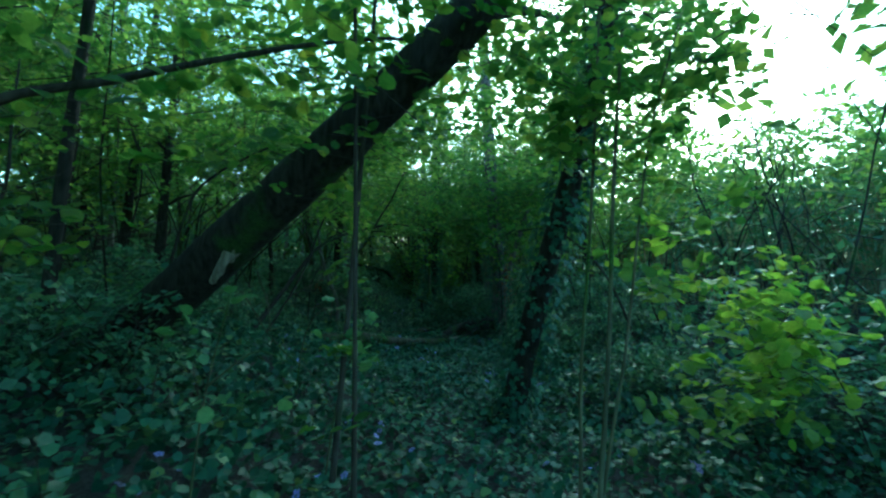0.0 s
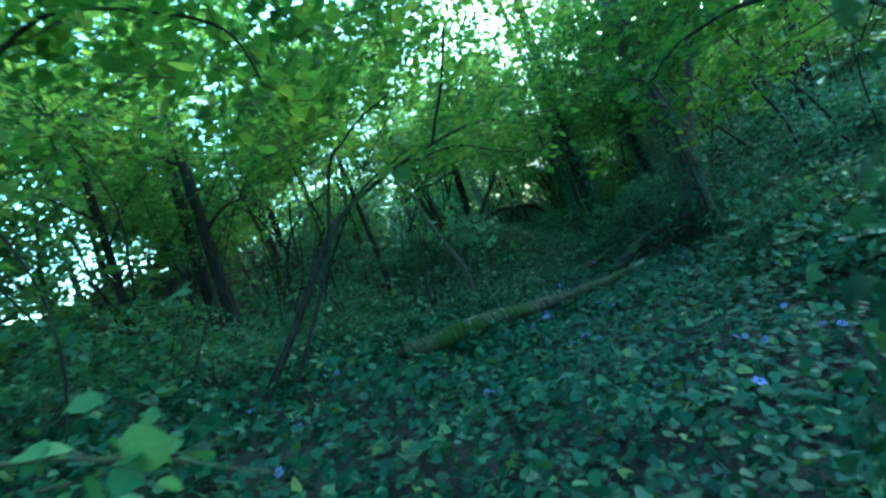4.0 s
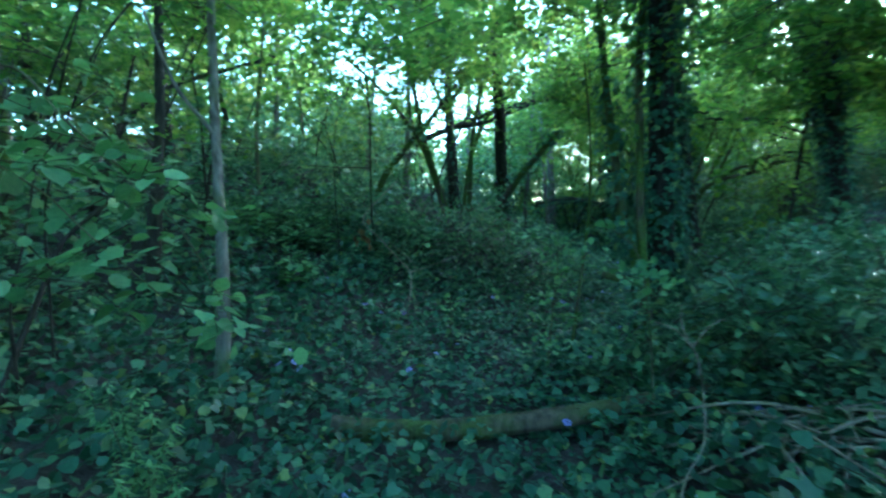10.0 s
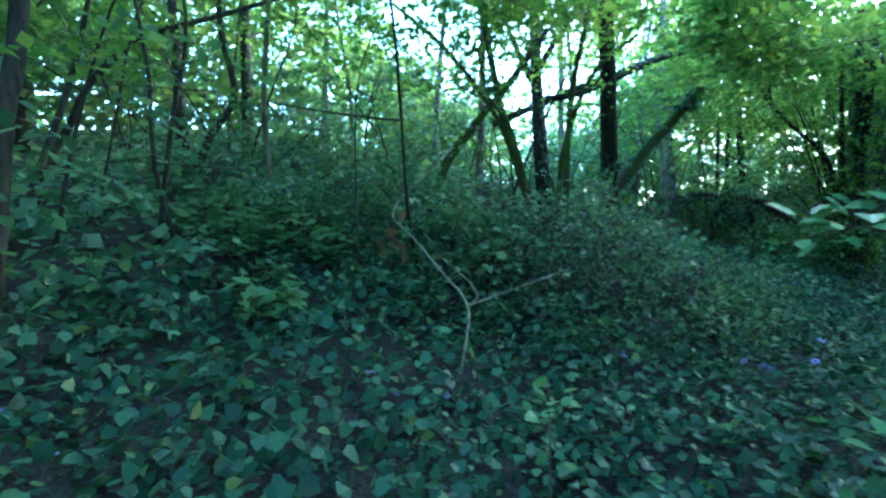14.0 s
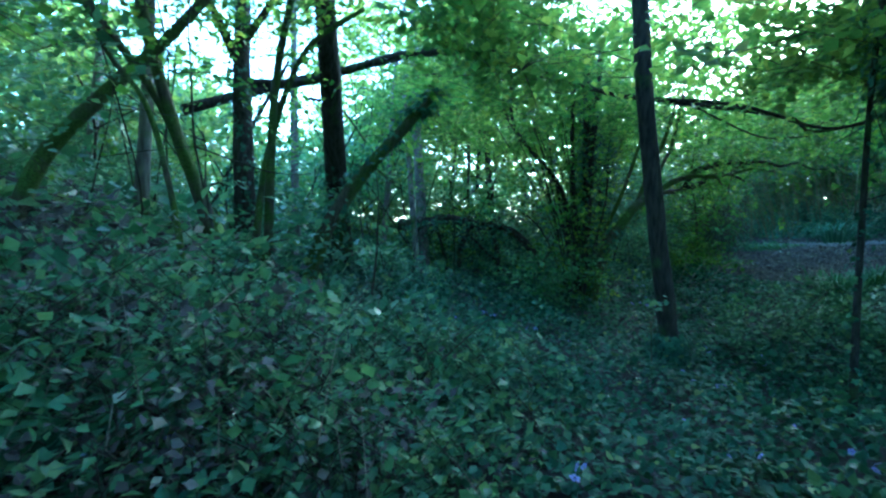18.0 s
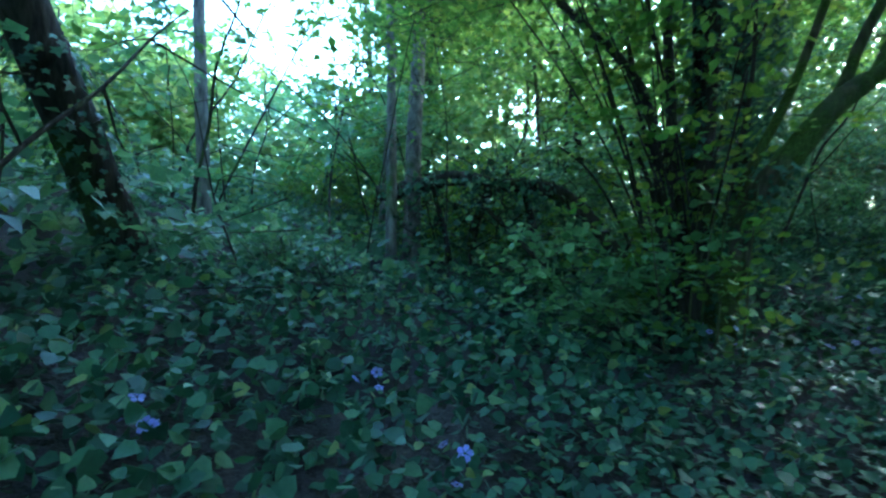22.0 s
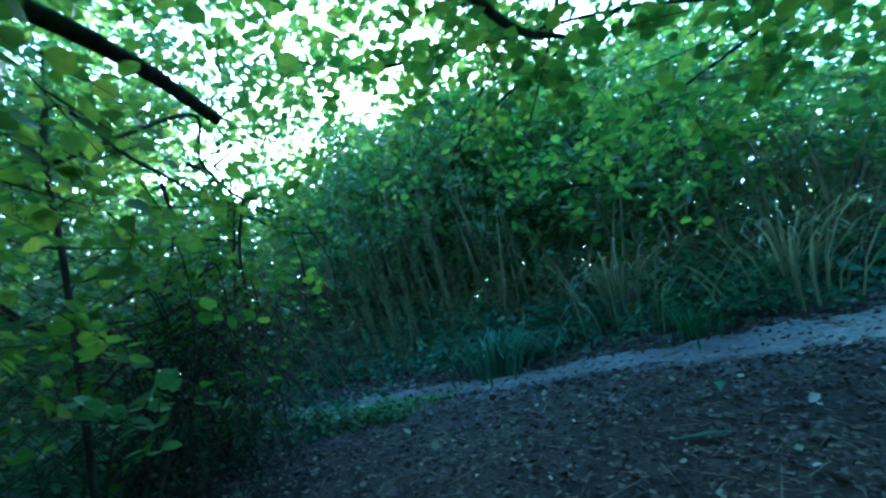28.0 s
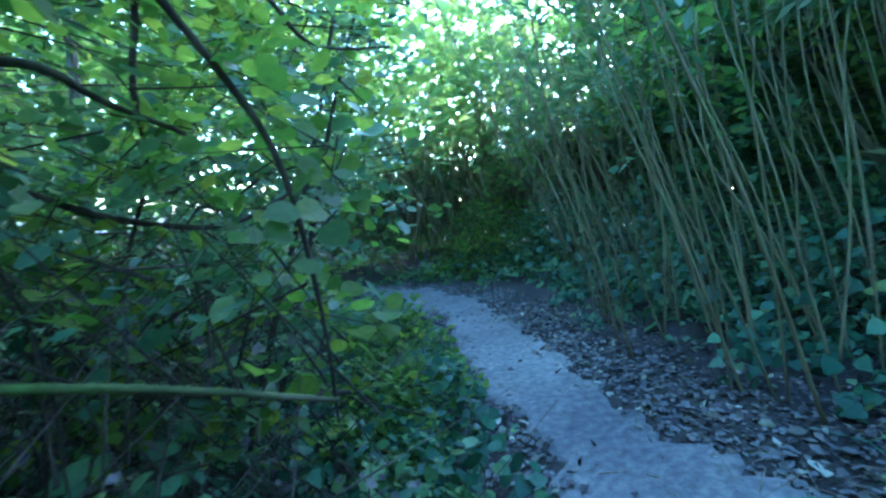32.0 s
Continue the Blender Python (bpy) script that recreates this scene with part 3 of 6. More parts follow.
# ---- trees ----
def ivy_on(line, r, n, size=0.075, low=0.0, high=1.0):
    """Ivy leaves clinging round a trunk and hanging off it."""
    c = smooth_line(line, 8)
    c = c[int(len(c) * low):max(int(len(c) * high), 3)]
    k = rng.uniform(0, len(c) - 1.001, n)
    i = k.astype(int)
    base = c[i] + (c[i + 1] - c[i]) * (k - i)[:, None]
    a = rng.uniform(0, 2 * np.pi, n)
    out = np.column_stack([np.cos(a), np.sin(a), np.zeros(n)])
    p = base + out * (r + np.abs(rng.normal(0, 0.05, n)))[:, None]
    nrm = out + np.array([0, 0, 0.55]) + rng.normal(0, 0.3, p.shape)
    tip = np.array([0, 0, -1.0]) + rng.normal(0, 0.45, p.shape)
    return leaves(p, nrm, tip, size * rng.uniform(0.5, 1.35, n), IVY_SHAPE)


def crown_sprays(centres, spread, per, size, count=12, length=0.5, shape=KITE_SHAPE):
    """Leaf sprays gathered in uneven clumps round the centres."""
    c = np.asarray(centres, float)
    k = rng.integers(0, len(c), per * len(c))
    q = c[k] + rng.normal(0, 1, (len(k), 3)) * np.asarray(spread)
    q = q[clear_of_walk(q, 1.0)]
    d = turned(len(q), 0.0) + 0.4 * (q - c[k[: len(q)]])
    L = length * rng.uniform(0.6, 1.3, len(q))
    return sprays(q, d, L, count, size, shape), twig_set(q, d, L, 0.005)


def tree(name, label, trunk, limbs=(), bark=BARK, leaf=HAZEL, ivy=0, ivy_r=None, ivy_span=(0, 1), clumps=(), spread=(0.5, 0.5, 0.3), per=30, size=0.075, shape=KITE_SHAPE, sides=12, flare=0.05, group="", category="tree", leaf_count=12, spray=0.5):
    """A tree: trunk (points, r0, r1), limbs alike, ivy leaves on it, and leaf sprays round the clump centres and limbs."""
    t = thing(name, trunk[0][0], label, category, group)
    stem = part("trunk", tube_mesh("trunk", [trunk], bark, sides, 8, 0.1, flare), t)
    for one in limbs:
        part("limb", tube_mesh("limb", [one], bark, 8, 6, 0.14), t)
    if ivy:
        r = ivy_r or (trunk[1] + trunk[2]) / 2
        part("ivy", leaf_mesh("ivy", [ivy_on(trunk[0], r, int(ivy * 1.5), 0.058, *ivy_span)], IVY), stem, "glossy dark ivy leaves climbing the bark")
    if len(clumps):
        lv, tw = crown_sprays(clumps, spread, per, size, leaf_count, spray, shape)
        crown = part("crown", leaf_mesh("crown", [lv], leaf), t)
        part("brushwood", leaf_mesh("brushwood", [tw], TWIG), crown)
    return t


def leafy_limbs(name, label, limbs, leaf=HAZEL, bark=TWIG, n=60, spread=0.12, size=0.06, shape=ROUND_SHAPE, count=8, length=0.3, skip=0.15, category="shrub", group="", droop=0.25, clear=0.4):
    """A shrub or low bough: its stems as limbs, leaf sprays all along them."""
    t = thing(name, limbs[0][0][0], label, category, group)
    for one in limbs:
        part("branch", tube_mesh("branch", [one], bark, 7, 6, 0.12), t)
    if n:
        q, go = along([l[0] for l in limbs], n, spread, skip)
        keep = (clear < 0) | clear_of_walk(q, clear) & ((away(TRACK, q[:, 0], q[:, 1]) > 1.1 + 0.5 * np.clip(1.3 - q[:, 2] + height(q[:, 0], q[:, 1]), 0, 1.3)) | (q[:, 2] > 2.9) | (q[:, 1] < 19.5))
        q, go = q[keep], go[keep]
        d = go / (np.linalg.norm(go, axis=1, keepdims=True) + 1e-9) * 0.5 + turned(len(q), 0.0)
        L = length * rng.uniform(0.6, 1.3, len(q))
        part("foliage", leaf_mesh("foliage", [sprays(q, d, L, count, size, shape, 0.3, droop)], leaf), t)
        part("brushwood", leaf_mesh("brushwood", [twig_set(q, d, L, 0.0035, droop)], TWIG), t)
    return t


def G(x, y, up=-0.08):
    return (x, y, float(height(x, y)) + up)


# the first stand
tree("leaning_tree", "dark rough-barked tree leaning low over the trail", ([(-3.4, -0.35, 0.15), (-2.95, -0.68, 0.6), (-1.9, -1.5, 1.63), (-1.11, -2.14, 2.4), (-0.3, -2.75, 3.3), (0.5, -3.3, 4.4)], 0.23, 0.12),
     [([(-0.5, -2.6, 3.1), (0.2, -2.0, 3.6), (0.9, -1.3, 4.0)], 0.06, 0.02)], BARK, clumps=[(-0.9, -1.6, 3.4), (0.2, -2.2, 4.1), (-1.8, -0.9, 3.2), (0.9, -1.4, 4.2), (-1.2, 0.2, 3.7)], spread=(0.6, 0.6, 0.3), per=34, size=0.07)
lean = bpy.data.objects["leaning_tree"]
for a, b, r in (((-1.76, -1.68, 1.74), (-1.86, -1.62, 1.5), 0.05), ((-1.86, -1.7, 1.56), (-1.97, -1.64, 1.34), 0.045)):
    part("torn_bark", tube_mesh("torn_bark", [([a, tuple((np.array(a) + b) / 2 + (0.0, -0.02, 0)), b], r, r * 0.5)], DEAD, 8, 5, 0.3), lean, "torn brown strip of loose bark")
tree("ivy_tree", "slim dark trunk thickly clad in glossy ivy", ([G(0.6, -0.95), (0.66, -1.04, 0.1), (0.8, -1.36, 1.5), (0.97, -1.72, 3.0), (1.1, -2.0, 5.0), (1.2, -2.1, 7.0)], 0.13, 0.07),
     [], BARK, ivy=2300, ivy_r=0.17, clumps=[(1.1, -1.5, 3.3), (1.3, -1.0, 4.0), (0.7, -1.0, 4.4), (1.7, -1.6, 3.6)], spread=(0.4, 0.4, 0.35), per=30, size=0.075)
leafy_limbs("hazel_shrub", "slender upright hazel stems with round green leaves", [
    ([G(0.15, -3.3), (0.2, -3.25, 0.41), (0.33, -3.08, 1.2), (0.37, -3.0, 1.95), (0.32, -3.08, 2.94)], 0.017, 0.010),
    ([G(0.12, -3.15), (0.17, -3.12, 0.35), (0.25, -2.94, 1.02), (0.33, -2.84, 1.85), (0.28, -2.91, 3.15)], 0.013, 0.008),
    ([G(0.2, -3.2), (0.31, -3.18, 0.74), (0.41, -3.13, 1.21), (0.53, -3.09, 2.35), (0.66, -3.17, 3.13)], 0.012, 0.006)], HAZEL, STEM, n=230, spread=0.24, skip=0.4, size=0.07, length=0.24, clear=0.8)
leafy_limbs("yellow_hazel", "low hazel bough with bright yellow-green round leaves", [
    ([(2.9, -2.0, 0.9), (2.3, -2.3, 1.35), (1.8, -2.6, 1.55), (1.2, -2.7, 1.6)], 0.014, 0.004),
    ([(2.3, -2.3, 1.35), (1.9, -2.9, 1.25), (1.3, -3.0, 1.1)], 0.009, 0.003),
    ([(2.6, -2.2, 1.1), (2.2, -2.5, 0.85), (1.6, -2.4, 0.75)], 0.009, 0.003),
    ([G(3.1, -1.8), (2.9, -2.0, 0.9)], 0.016, 0.013)], YELLOW, TWIG, n=125, spread=0.17, size=0.095, skip=0.05)
leafy_limbs("sapling_pair", "pair of thin upright saplings with sparse leaves", [
    ([G(-1.13, -2.9), (-1.12, -2.84, 0.3), (-1.07, -2.6, 1.4), (-1.03, -2.4, 2.5), (-1.0, -2.3, 3.6)], 0.021, 0.012),
    ([G(-1.02, -3.2), (-1.03, -3.15, 0.3), (-1.08, -3.0, 1.4), (-1.14, -2.89, 2.5), (-1.2, -2.8, 3.4)], 0.017, 0.009)], HAZEL, TWIG, n=34, spread=0.3, skip=0.5, size=0.07)
leafy_limbs("overhanging_bough", "thin bough reaching across, with drooping green leaves", [
    ([G(-3.4, -3.0), (-3.2, -2.95, 1.4), (-2.78, -2.88, 2.09), (-2.3, -2.73, 2.37), (-1.76, -2.67, 2.61), (-1.36, -2.6, 2.78), (-0.89, -2.49, 2.95), (-0.31, -2.44, 3.02)], 0.03, 0.008)], HAZEL, TWIG, n=100, spread=0.3, size=0.09)
for label, line, r in (("slender dark tree among the undergrowth", [G(-3.3, -0.8), (-3.29, -0.88, 0.97), (-3.24, -0.9, 2.38), (-3.11, -1.05, 3.68), (-3.0, -1.2, 6.5)], 0.06),
                       ("slender dark tree with broken side twigs", [G(-4.6, -0.6), (-4.5, -0.7, 1.4), (-4.35, -0.9, 2.9), (-4.2, -1.1, 6.0)], 0.08)):
    x, y, z = line[2]
    tree("slender_tree", label, (line, r, r * 0.6), [], BARK, clumps=[(x, y, 2.2), (x - 0.4, y + 0.8, 3.2), (x + 0.6, y + 0.5, 2.8), (x, y, 4.4)], spread=(0.7, 0.7, 0.5), per=26, size=0.07)

# the log, the big tree and the boughs round it
log = thing("fallen_log", (-0.9, 2.35, float(height(-0.9, 2.35))), "mossy fallen log lying in the ivy, bark flaking pale", "log")
part("log_body", tube_mesh("log_body", [([(-1.05, 2.15, 0.36), (-0.33, 2.88, 0.29), (0.16, 3.39, 0.17), (0.8, 4.05, 0.05), (1.45, 4.7, -0.04), (2.1, 5.35, -0.1), (2.6, 5.85, -0.08)], 0.085, 0.06)], LOG_BARK, 12, 8, 0.2), log)
part("bare_wood", tube_mesh("bare_wood", [([(-0.5, 2.7, 0.335), (-0.3, 2.92, 0.30), (-0.12, 3.1, 0.265)], 0.066, 0.062)], DEAD, 10, 5, 0.2), log, "patch of pale bare wood")
part("bare_wood", tube_mesh("bare_wood", [([(1.9, 5.14, -0.06), (2.2, 5.45, -0.07), (2.5, 5.75, -0.065)], 0.058, 0.056)], DEAD, 10, 5, 0.2), log, "patch of pale bare wood")
root = thing("root_mass", G(2.4, 5.5), "dark tangle of upturned roots and dead wood", "roots")
for line, r in (([(1.68, 5.38, -0.15), (2.08, 5.48, 0.12), (2.69, 5.6, 0.34), (3.1, 5.5, 0.4)], 0.12), ([(2.0, 5.6, -0.2), (2.4, 5.5, 0.1), (2.9, 5.3, 0.3)], 0.07), ([(1.9, 5.2, -0.2), (2.5, 5.3, 0.12), (3.0, 5.4, 0.2)], 0.05), ([(2.7, 5.9, -0.2), (2.8, 5.7, 0.2), (3.0, 5.6, 0.5)], 0.06)):
    part("root", tube_mesh("root", [(line, r * 0.8, r * 0.35)], BARK, 9, 7, 0.4), root)
q = np.array([2.55, 5.5, 0.1]) + rng.normal(0, 1, (260, 3)) * (0.3, 0.2, 0.14)
q = q[(q[:, 0] > 2.25)]
part("brushwood", leaf_mesh("brushwood", [twig_set(q, turned(len(q), 0.4), 0.35, 0.006)], BARK), root)
part("foliage", leaf_mesh("foliage", [leaves(q + (0, 0, 0.08), turned(len(q), 1.2), turned(len(q), 0.0), rng.uniform(0.05, 0.1, len(q)), IVY_SHAPE)], IVY), root)
big = tree("big_tree", "large pale-barked leaning tree with ivy up one side", ([G(3.42, 5.85, -0.2), (3.28, 5.65, 0.5), (3.22, 5.6, 1.35), (3.05, 5.62, 2.5), (2.8, 5.7, 4.5), (2.5, 5.8, 7.5)], 0.2, 0.13),
     [([(3.3, 5.7, 1.0), (3.5, 5.6, 1.8), (3.75, 5.5, 2.8), (4.1, 5.4, 4.4)], 0.07, 0.04)], BARK_ROUGH, ivy=750, ivy_r=0.2, ivy_span=(0, 0.62),
     clumps=[(3.2, 5.2, 3.4), (2.3, 5.3, 3.7), (4.0, 5.0, 3.4), (3.4, 6.3, 4.2), (2.0, 6.2, 4.6), (1.2, 4.4, 3.8), (2.0, 3.8, 4.3), (3.0, 4.4, 4.5), (0.7, 5.5, 4.5)], spread=(0.65, 0.65, 0.4), per=46, size=0.078)
q = np.array([3.32, 5.42, 1.45]) + rng.normal(0, 1, (90, 3)) * (0.07, 0.07, 0.38)
part("dead_leaves", leaf_mesh("dead_leaves", [leaves(q, turned(90, 0.2), np.array([0, 0, -1.0]) + rng.normal(0, 0.35, (90, 3)), rng.uniform(0.05, 0.11, 90), KITE_SHAPE)], DRY_LEAF), big, "withered brown leaves hanging on the bark")
part("dead_stem", tube_mesh("dead_stem", [([(3.3, 5.4, -0.1), (3.22, 5.34, 0.7), (3.12, 5.3, 1.4), (2.98, 5.3, 2.2), (2.9, 5.4, 3.0)], 0.016, 0.01)], BARK, 8, 6, 0.3), big, "dark dead stem clinging to the trunk")
leafy_limbs("arching_bough", "long dark arching bough with bright drooping leaves", [
    ([G(-2.1, 1.4), (-1.75, 1.7, 0.9), (-1.34, 2.04, 1.54), (-1.16, 2.3, 1.76), (-0.76, 2.7, 2.01), (-0.26, 2.91, 2.18), (0.24, 3.13, 2.28), (1.13, 3.41, 2.19)], 0.036, 0.009),
    ([(-0.26, 2.91, 2.18), (-0.16, 2.86, 2.38), (0.02, 2.84, 2.72), (0.2, 2.8, 3.2)], 0.019, 0.012),
    ([(-1.18, 2.29, 1.74), (-0.96, 2.51, 1.95), (-0.69, 2.71, 2.1), (-0.38, 2.86, 2.26)], 0.014, 0.007),
    ([(-0.54, 2.87, 2.07), (-0.02, 3.16, 2.13), (0.31, 3.29, 1.99), (0.66, 3.37, 1.86), (1.07, 3.39, 1.76)], 0.013, 0.005),
    ([(0.66, 3.37, 1.86), (0.58, 3.41, 1.61), (0.52, 3.42, 1.44)], 0.008, 0.004),
    ([G(-1.9, 1.5), (-1.4, 1.9, 1.3), (-1.15, 2.09, 2.12), (-1.0, 2.24, 2.33), (-0.79, 2.39, 2.53), (-0.52, 2.53, 2.68)], 0.018, 0.008)], HAZEL, BARK, n=60, spread=0.2, size=0.08, skip=0.5)
leafy_limbs("hanging_hazel", "hazel boughs hanging in with bright backlit leaves", [
    ([G(4.2, 1.6), (3.6, 1.8, 1.6), (2.9, 2.2, 2.3), (2.3, 2.6, 2.3), (2.13, 2.9, 2.2), (2.05, 3.08, 2.11), (1.82, 3.41, 2.33)], 0.022, 0.006),
    ([(2.05, 3.08, 2.11), (2.13, 2.95, 1.72), (2.2, 2.9, 1.5)], 0.008, 0.003),
    ([(2.9, 2.2, 2.3), (2.6, 3.2, 2.5), (2.3, 3.9, 2.35), (2.1, 4.3, 2.1)], 0.012, 0.004),
    ([(2.3, 3.9, 2.35), (2.5, 4.3, 1.9), (2.5, 4.5, 1.5)], 0.007, 0.003),
    ([(3.2, 2.0, 2.0), (3.0, 2.9, 1.9), (2.8, 3.7, 1.6)], 0.01, 0.004)], HAZEL, TWIG, n=150, spread=0.2, size=0.085, skip=0.2, clear=0.85)
dead = thing("dead_branches", G(3.2, 4.1), "pale dead branches propped on the ivy bank", "branch")
for line, r in (([G(3.0, 4.5, 0.2), (2.91, 4.45, 0.92), (3.14, 4.28, 1.11), (3.23, 4.07, 1.15), (3.6, 3.5, 1.1)], 0.009), ([G(2.75, 4.35, 0.0), (2.83, 4.32, 0.6), (2.96, 4.27, 0.82), (3.12, 4.16, 0.99), (3.6, 3.6, 1.0)], 0.007), ([G(2.5, 3.9, 0.02), (3.0, 3.7, 0.5), (3.6, 3.3, 0.9)], 0.007)):
    part("branch", tube_mesh("branch", [(line, r, r * 0.6)], DEAD, 7, 6, 0.15), dead)

# the hollow with the pale sapling
tree("dark_ivy_tree", "straight trunk hidden under a thick sleeve of ivy", ([G(2.6, 9.6), (2.58, 9.5, 0.6), (2.5, 9.3, 2.0), (2.4, 9.1, 4.0), (2.3, 9.0, 8.0)], 0.14, 0.08), [], BARK, ivy=3400, ivy_r=0.2, clumps=[(2.4, 9.0, 3.0), (2.8, 9.3, 2.2), (2.0, 9.4, 3.6), (2.7, 9.8, 3.6), (3.0, 9.0, 3.3), (1.6, 8.6, 3.7), (3.3, 8.4, 3.9), (2.4, 8.2, 4.4), (3.8, 9.2, 3.2)], spread=(0.5, 0.5, 0.45), per=44, size=0.075)
tree("pale_sapling", "thin pale-barked young tree, bare below", ([G(-0.5, 7.05), (-0.53, 7.13, 0.5), (-0.85, 7.45, 1.3), (-1.1, 7.7, 2.3), (-1.2, 7.8, 4.0)], 0.05, 0.03), [([(-0.97, 7.55, 1.7), (-1.3, 7.5, 2.1), (-1.6, 7.5, 2.7)], 0.018, 0.01)], BARK_PALE, clumps=[(-1.2, 7.7, 2.9), (-0.8, 8.1, 3.3), (-1.7, 7.4, 3.1)], spread=(0.4, 0.4, 0.3), per=26, size=0.07, flare=0.02)
tree("mossy_tree", "clump of mossy leaning stems wrapped in ivy", ([G(2.4, 8.8), (2.36, 8.86, 0.16), (2.33, 9.05, 0.64), (2.2, 9.19, 1.08), (2.09, 9.35, 1.79), (1.97, 9.36, 2.59), (1.8, 9.4, 4.5)], 0.06, 0.03),
     [([G(2.45, 8.8), (2.42, 8.85, 0.17), (2.35, 9.07, 1.01), (2.32, 9.13, 1.74), (2.29, 9.17, 2.46), (2.3, 9.3, 4.5)], 0.045, 0.03), ([(2.05, 9.16, 0.53), (2.24, 9.04, 0.49), (2.38, 8.91, 0.41)], 0.035, 0.04), ([G(1.8, 8.65), (1.82, 8.71, 0.1), (1.86, 8.95, 0.6), (1.9, 9.11, 1.18), (1.88, 9.14, 1.85), (1.8, 9.16, 2.55)], 0.018, 0.01)],
     BARK_MOSS, ivy=500, ivy_r=0.07, clumps=[(2.1, 9.2, 2.6), (1.9, 9.0, 3.2), (2.3, 8.8, 3.0)], spread=(0.35, 0.35, 0.3), per=22, size=0.06, flare=0.0)
brush = thing("dead_brush", G(0.6, 10.9), "grey-brown mound of dead bracken and twigs with a dark hollow", "brushwood")
q = np.array([0.45, 11.15, 0]) + rng.normal(0, 1, (1900, 3)) * (0.72, 0.5, 0.0)
q = q[away(WALK, q[:, 0], q[:, 1]) > 0.85]
tall = np.clip(1.25 - 1.1 * np.hypot((q[:, 0] - 0.45) / 1.5, (q[:, 1] - 11.15) / 1.1), 0.2, 1.2)
q[:, 2] = height(q[:, 0], q[:, 1]) + rng.uniform(0.0, 1.0, len(q)) ** 0.8 * tall
q = q[((q[:, 0] - 0.65) / 0.3) ** 2 + ((q[:, 1] - 10.75) / 0.35) ** 2 + ((q[:, 2] - 0.2) / 0.22) ** 2 > 1]
part("brushwood", leaf_mesh("brushwood", [twig_set(q[::3], turned(len(q[::3]), 1.0), 0.42, 0.003)], BARK), brush)
part("brushwood", leaf_mesh("brushwood", [twig_set(q[::14], turned(len(q[::14]), 1.4), 0.5, 0.003)], DEAD), brush)
part("foliage", leaf_mesh("foliage", [sprays(q[:330], turned(330, 0.3), 0.35, 8, 0.05, KITE_SHAPE, 0.6, 0.5)], LITTER), brush)
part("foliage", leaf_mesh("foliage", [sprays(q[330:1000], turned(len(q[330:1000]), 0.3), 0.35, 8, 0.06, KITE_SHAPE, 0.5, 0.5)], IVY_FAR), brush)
dead = thing("dead_bough", G(-0.05, 9.45), "bare pale fallen bough with withered brown leaves", "branch")
for line, r in (([G(-0.05, 9.4), (-0.05, 9.49, 0.1), (-0.15, 9.76, 0.35), (-0.4, 9.88, 0.54), (-0.68, 9.98, 0.76), (-0.95, 10.08, 0.97), (-0.82, 10.3, 1.25), (-0.65, 10.5, 1.5)], 0.011), ([(-0.15, 9.76, 0.35), (-0.1, 9.8, 0.42), (-0.25, 9.85, 0.55), (-0.5, 9.86, 0.72)], 0.007), ([(-0.15, 9.76, 0.35), (0.09, 9.97, 0.45), (0.4, 10.25, 0.58)], 0.006)):
    part("branch", tube_mesh("branch", [(line, r, r * 0.5)], DEAD, 7, 6, 0.15), dead)
q = np.array([-0.95, 10.1, 0.86]) + rng.normal(0, 1, (14, 3)) * (0.05, 0.05, 0.1)
part("foliage", leaf_mesh("foliage", [leaves(q, turned(14, 0.2), np.array([0, 0, -1.0]) + rng.normal(0, 0.3, (14, 3)), np.full(14, 0.1), OVAL_SHAPE)], DRY_LEAF), dead)

# the multi-stemmed trees behind the hollow
tree("forked_tree", "dark forked trunk among several leaning stems", ([G(-1.1, 14.9), (-1.19, 15.04, 1.5), (-1.45, 15.5, 3.2), (-1.7, 16.07, 5.0), (-1.9, 16.5, 8.0)], 0.14, 0.08), [([(-1.45, 15.5, 3.2), (-1.9, 15.4, 4.2), (-2.3, 15.2, 5.2)], 0.06, 0.03), ([(-1.5, 15.6, 3.6), (-1.0, 15.7, 4.4), (-0.5, 15.8, 5.4)], 0.06, 0.03), ([(-1.42, 15.45, 3.05), (-0.7, 15.85, 3.2), (0.08, 16.05, 3.52), (0.67, 16.14, 3.71), (1.79, 16.24, 3.81), (2.36, 16.33, 3.6), (3.68, 16.26, 3.2), (5.0, 15.78, 2.98), (5.87, 15.33, 2.59), (6.33, 14.89, 2.7)], 0.062, 0.014), ([(2.36, 16.33, 3.6), (2.5, 16.7, 4.3), (2.3, 17.2, 5.2)], 0.03, 0.014)], BARK, ivy=900, ivy_r=0.15,
     clumps=[(-1.5, 15.0, 4.4), (-0.6, 15.6, 4.8), (-2.4, 15.2, 4.6), (-1.6, 16.4, 5.8), (-0.9, 14.6, 3.6)], spread=(0.8, 0.8, 0.5), per=34, size=0.08)
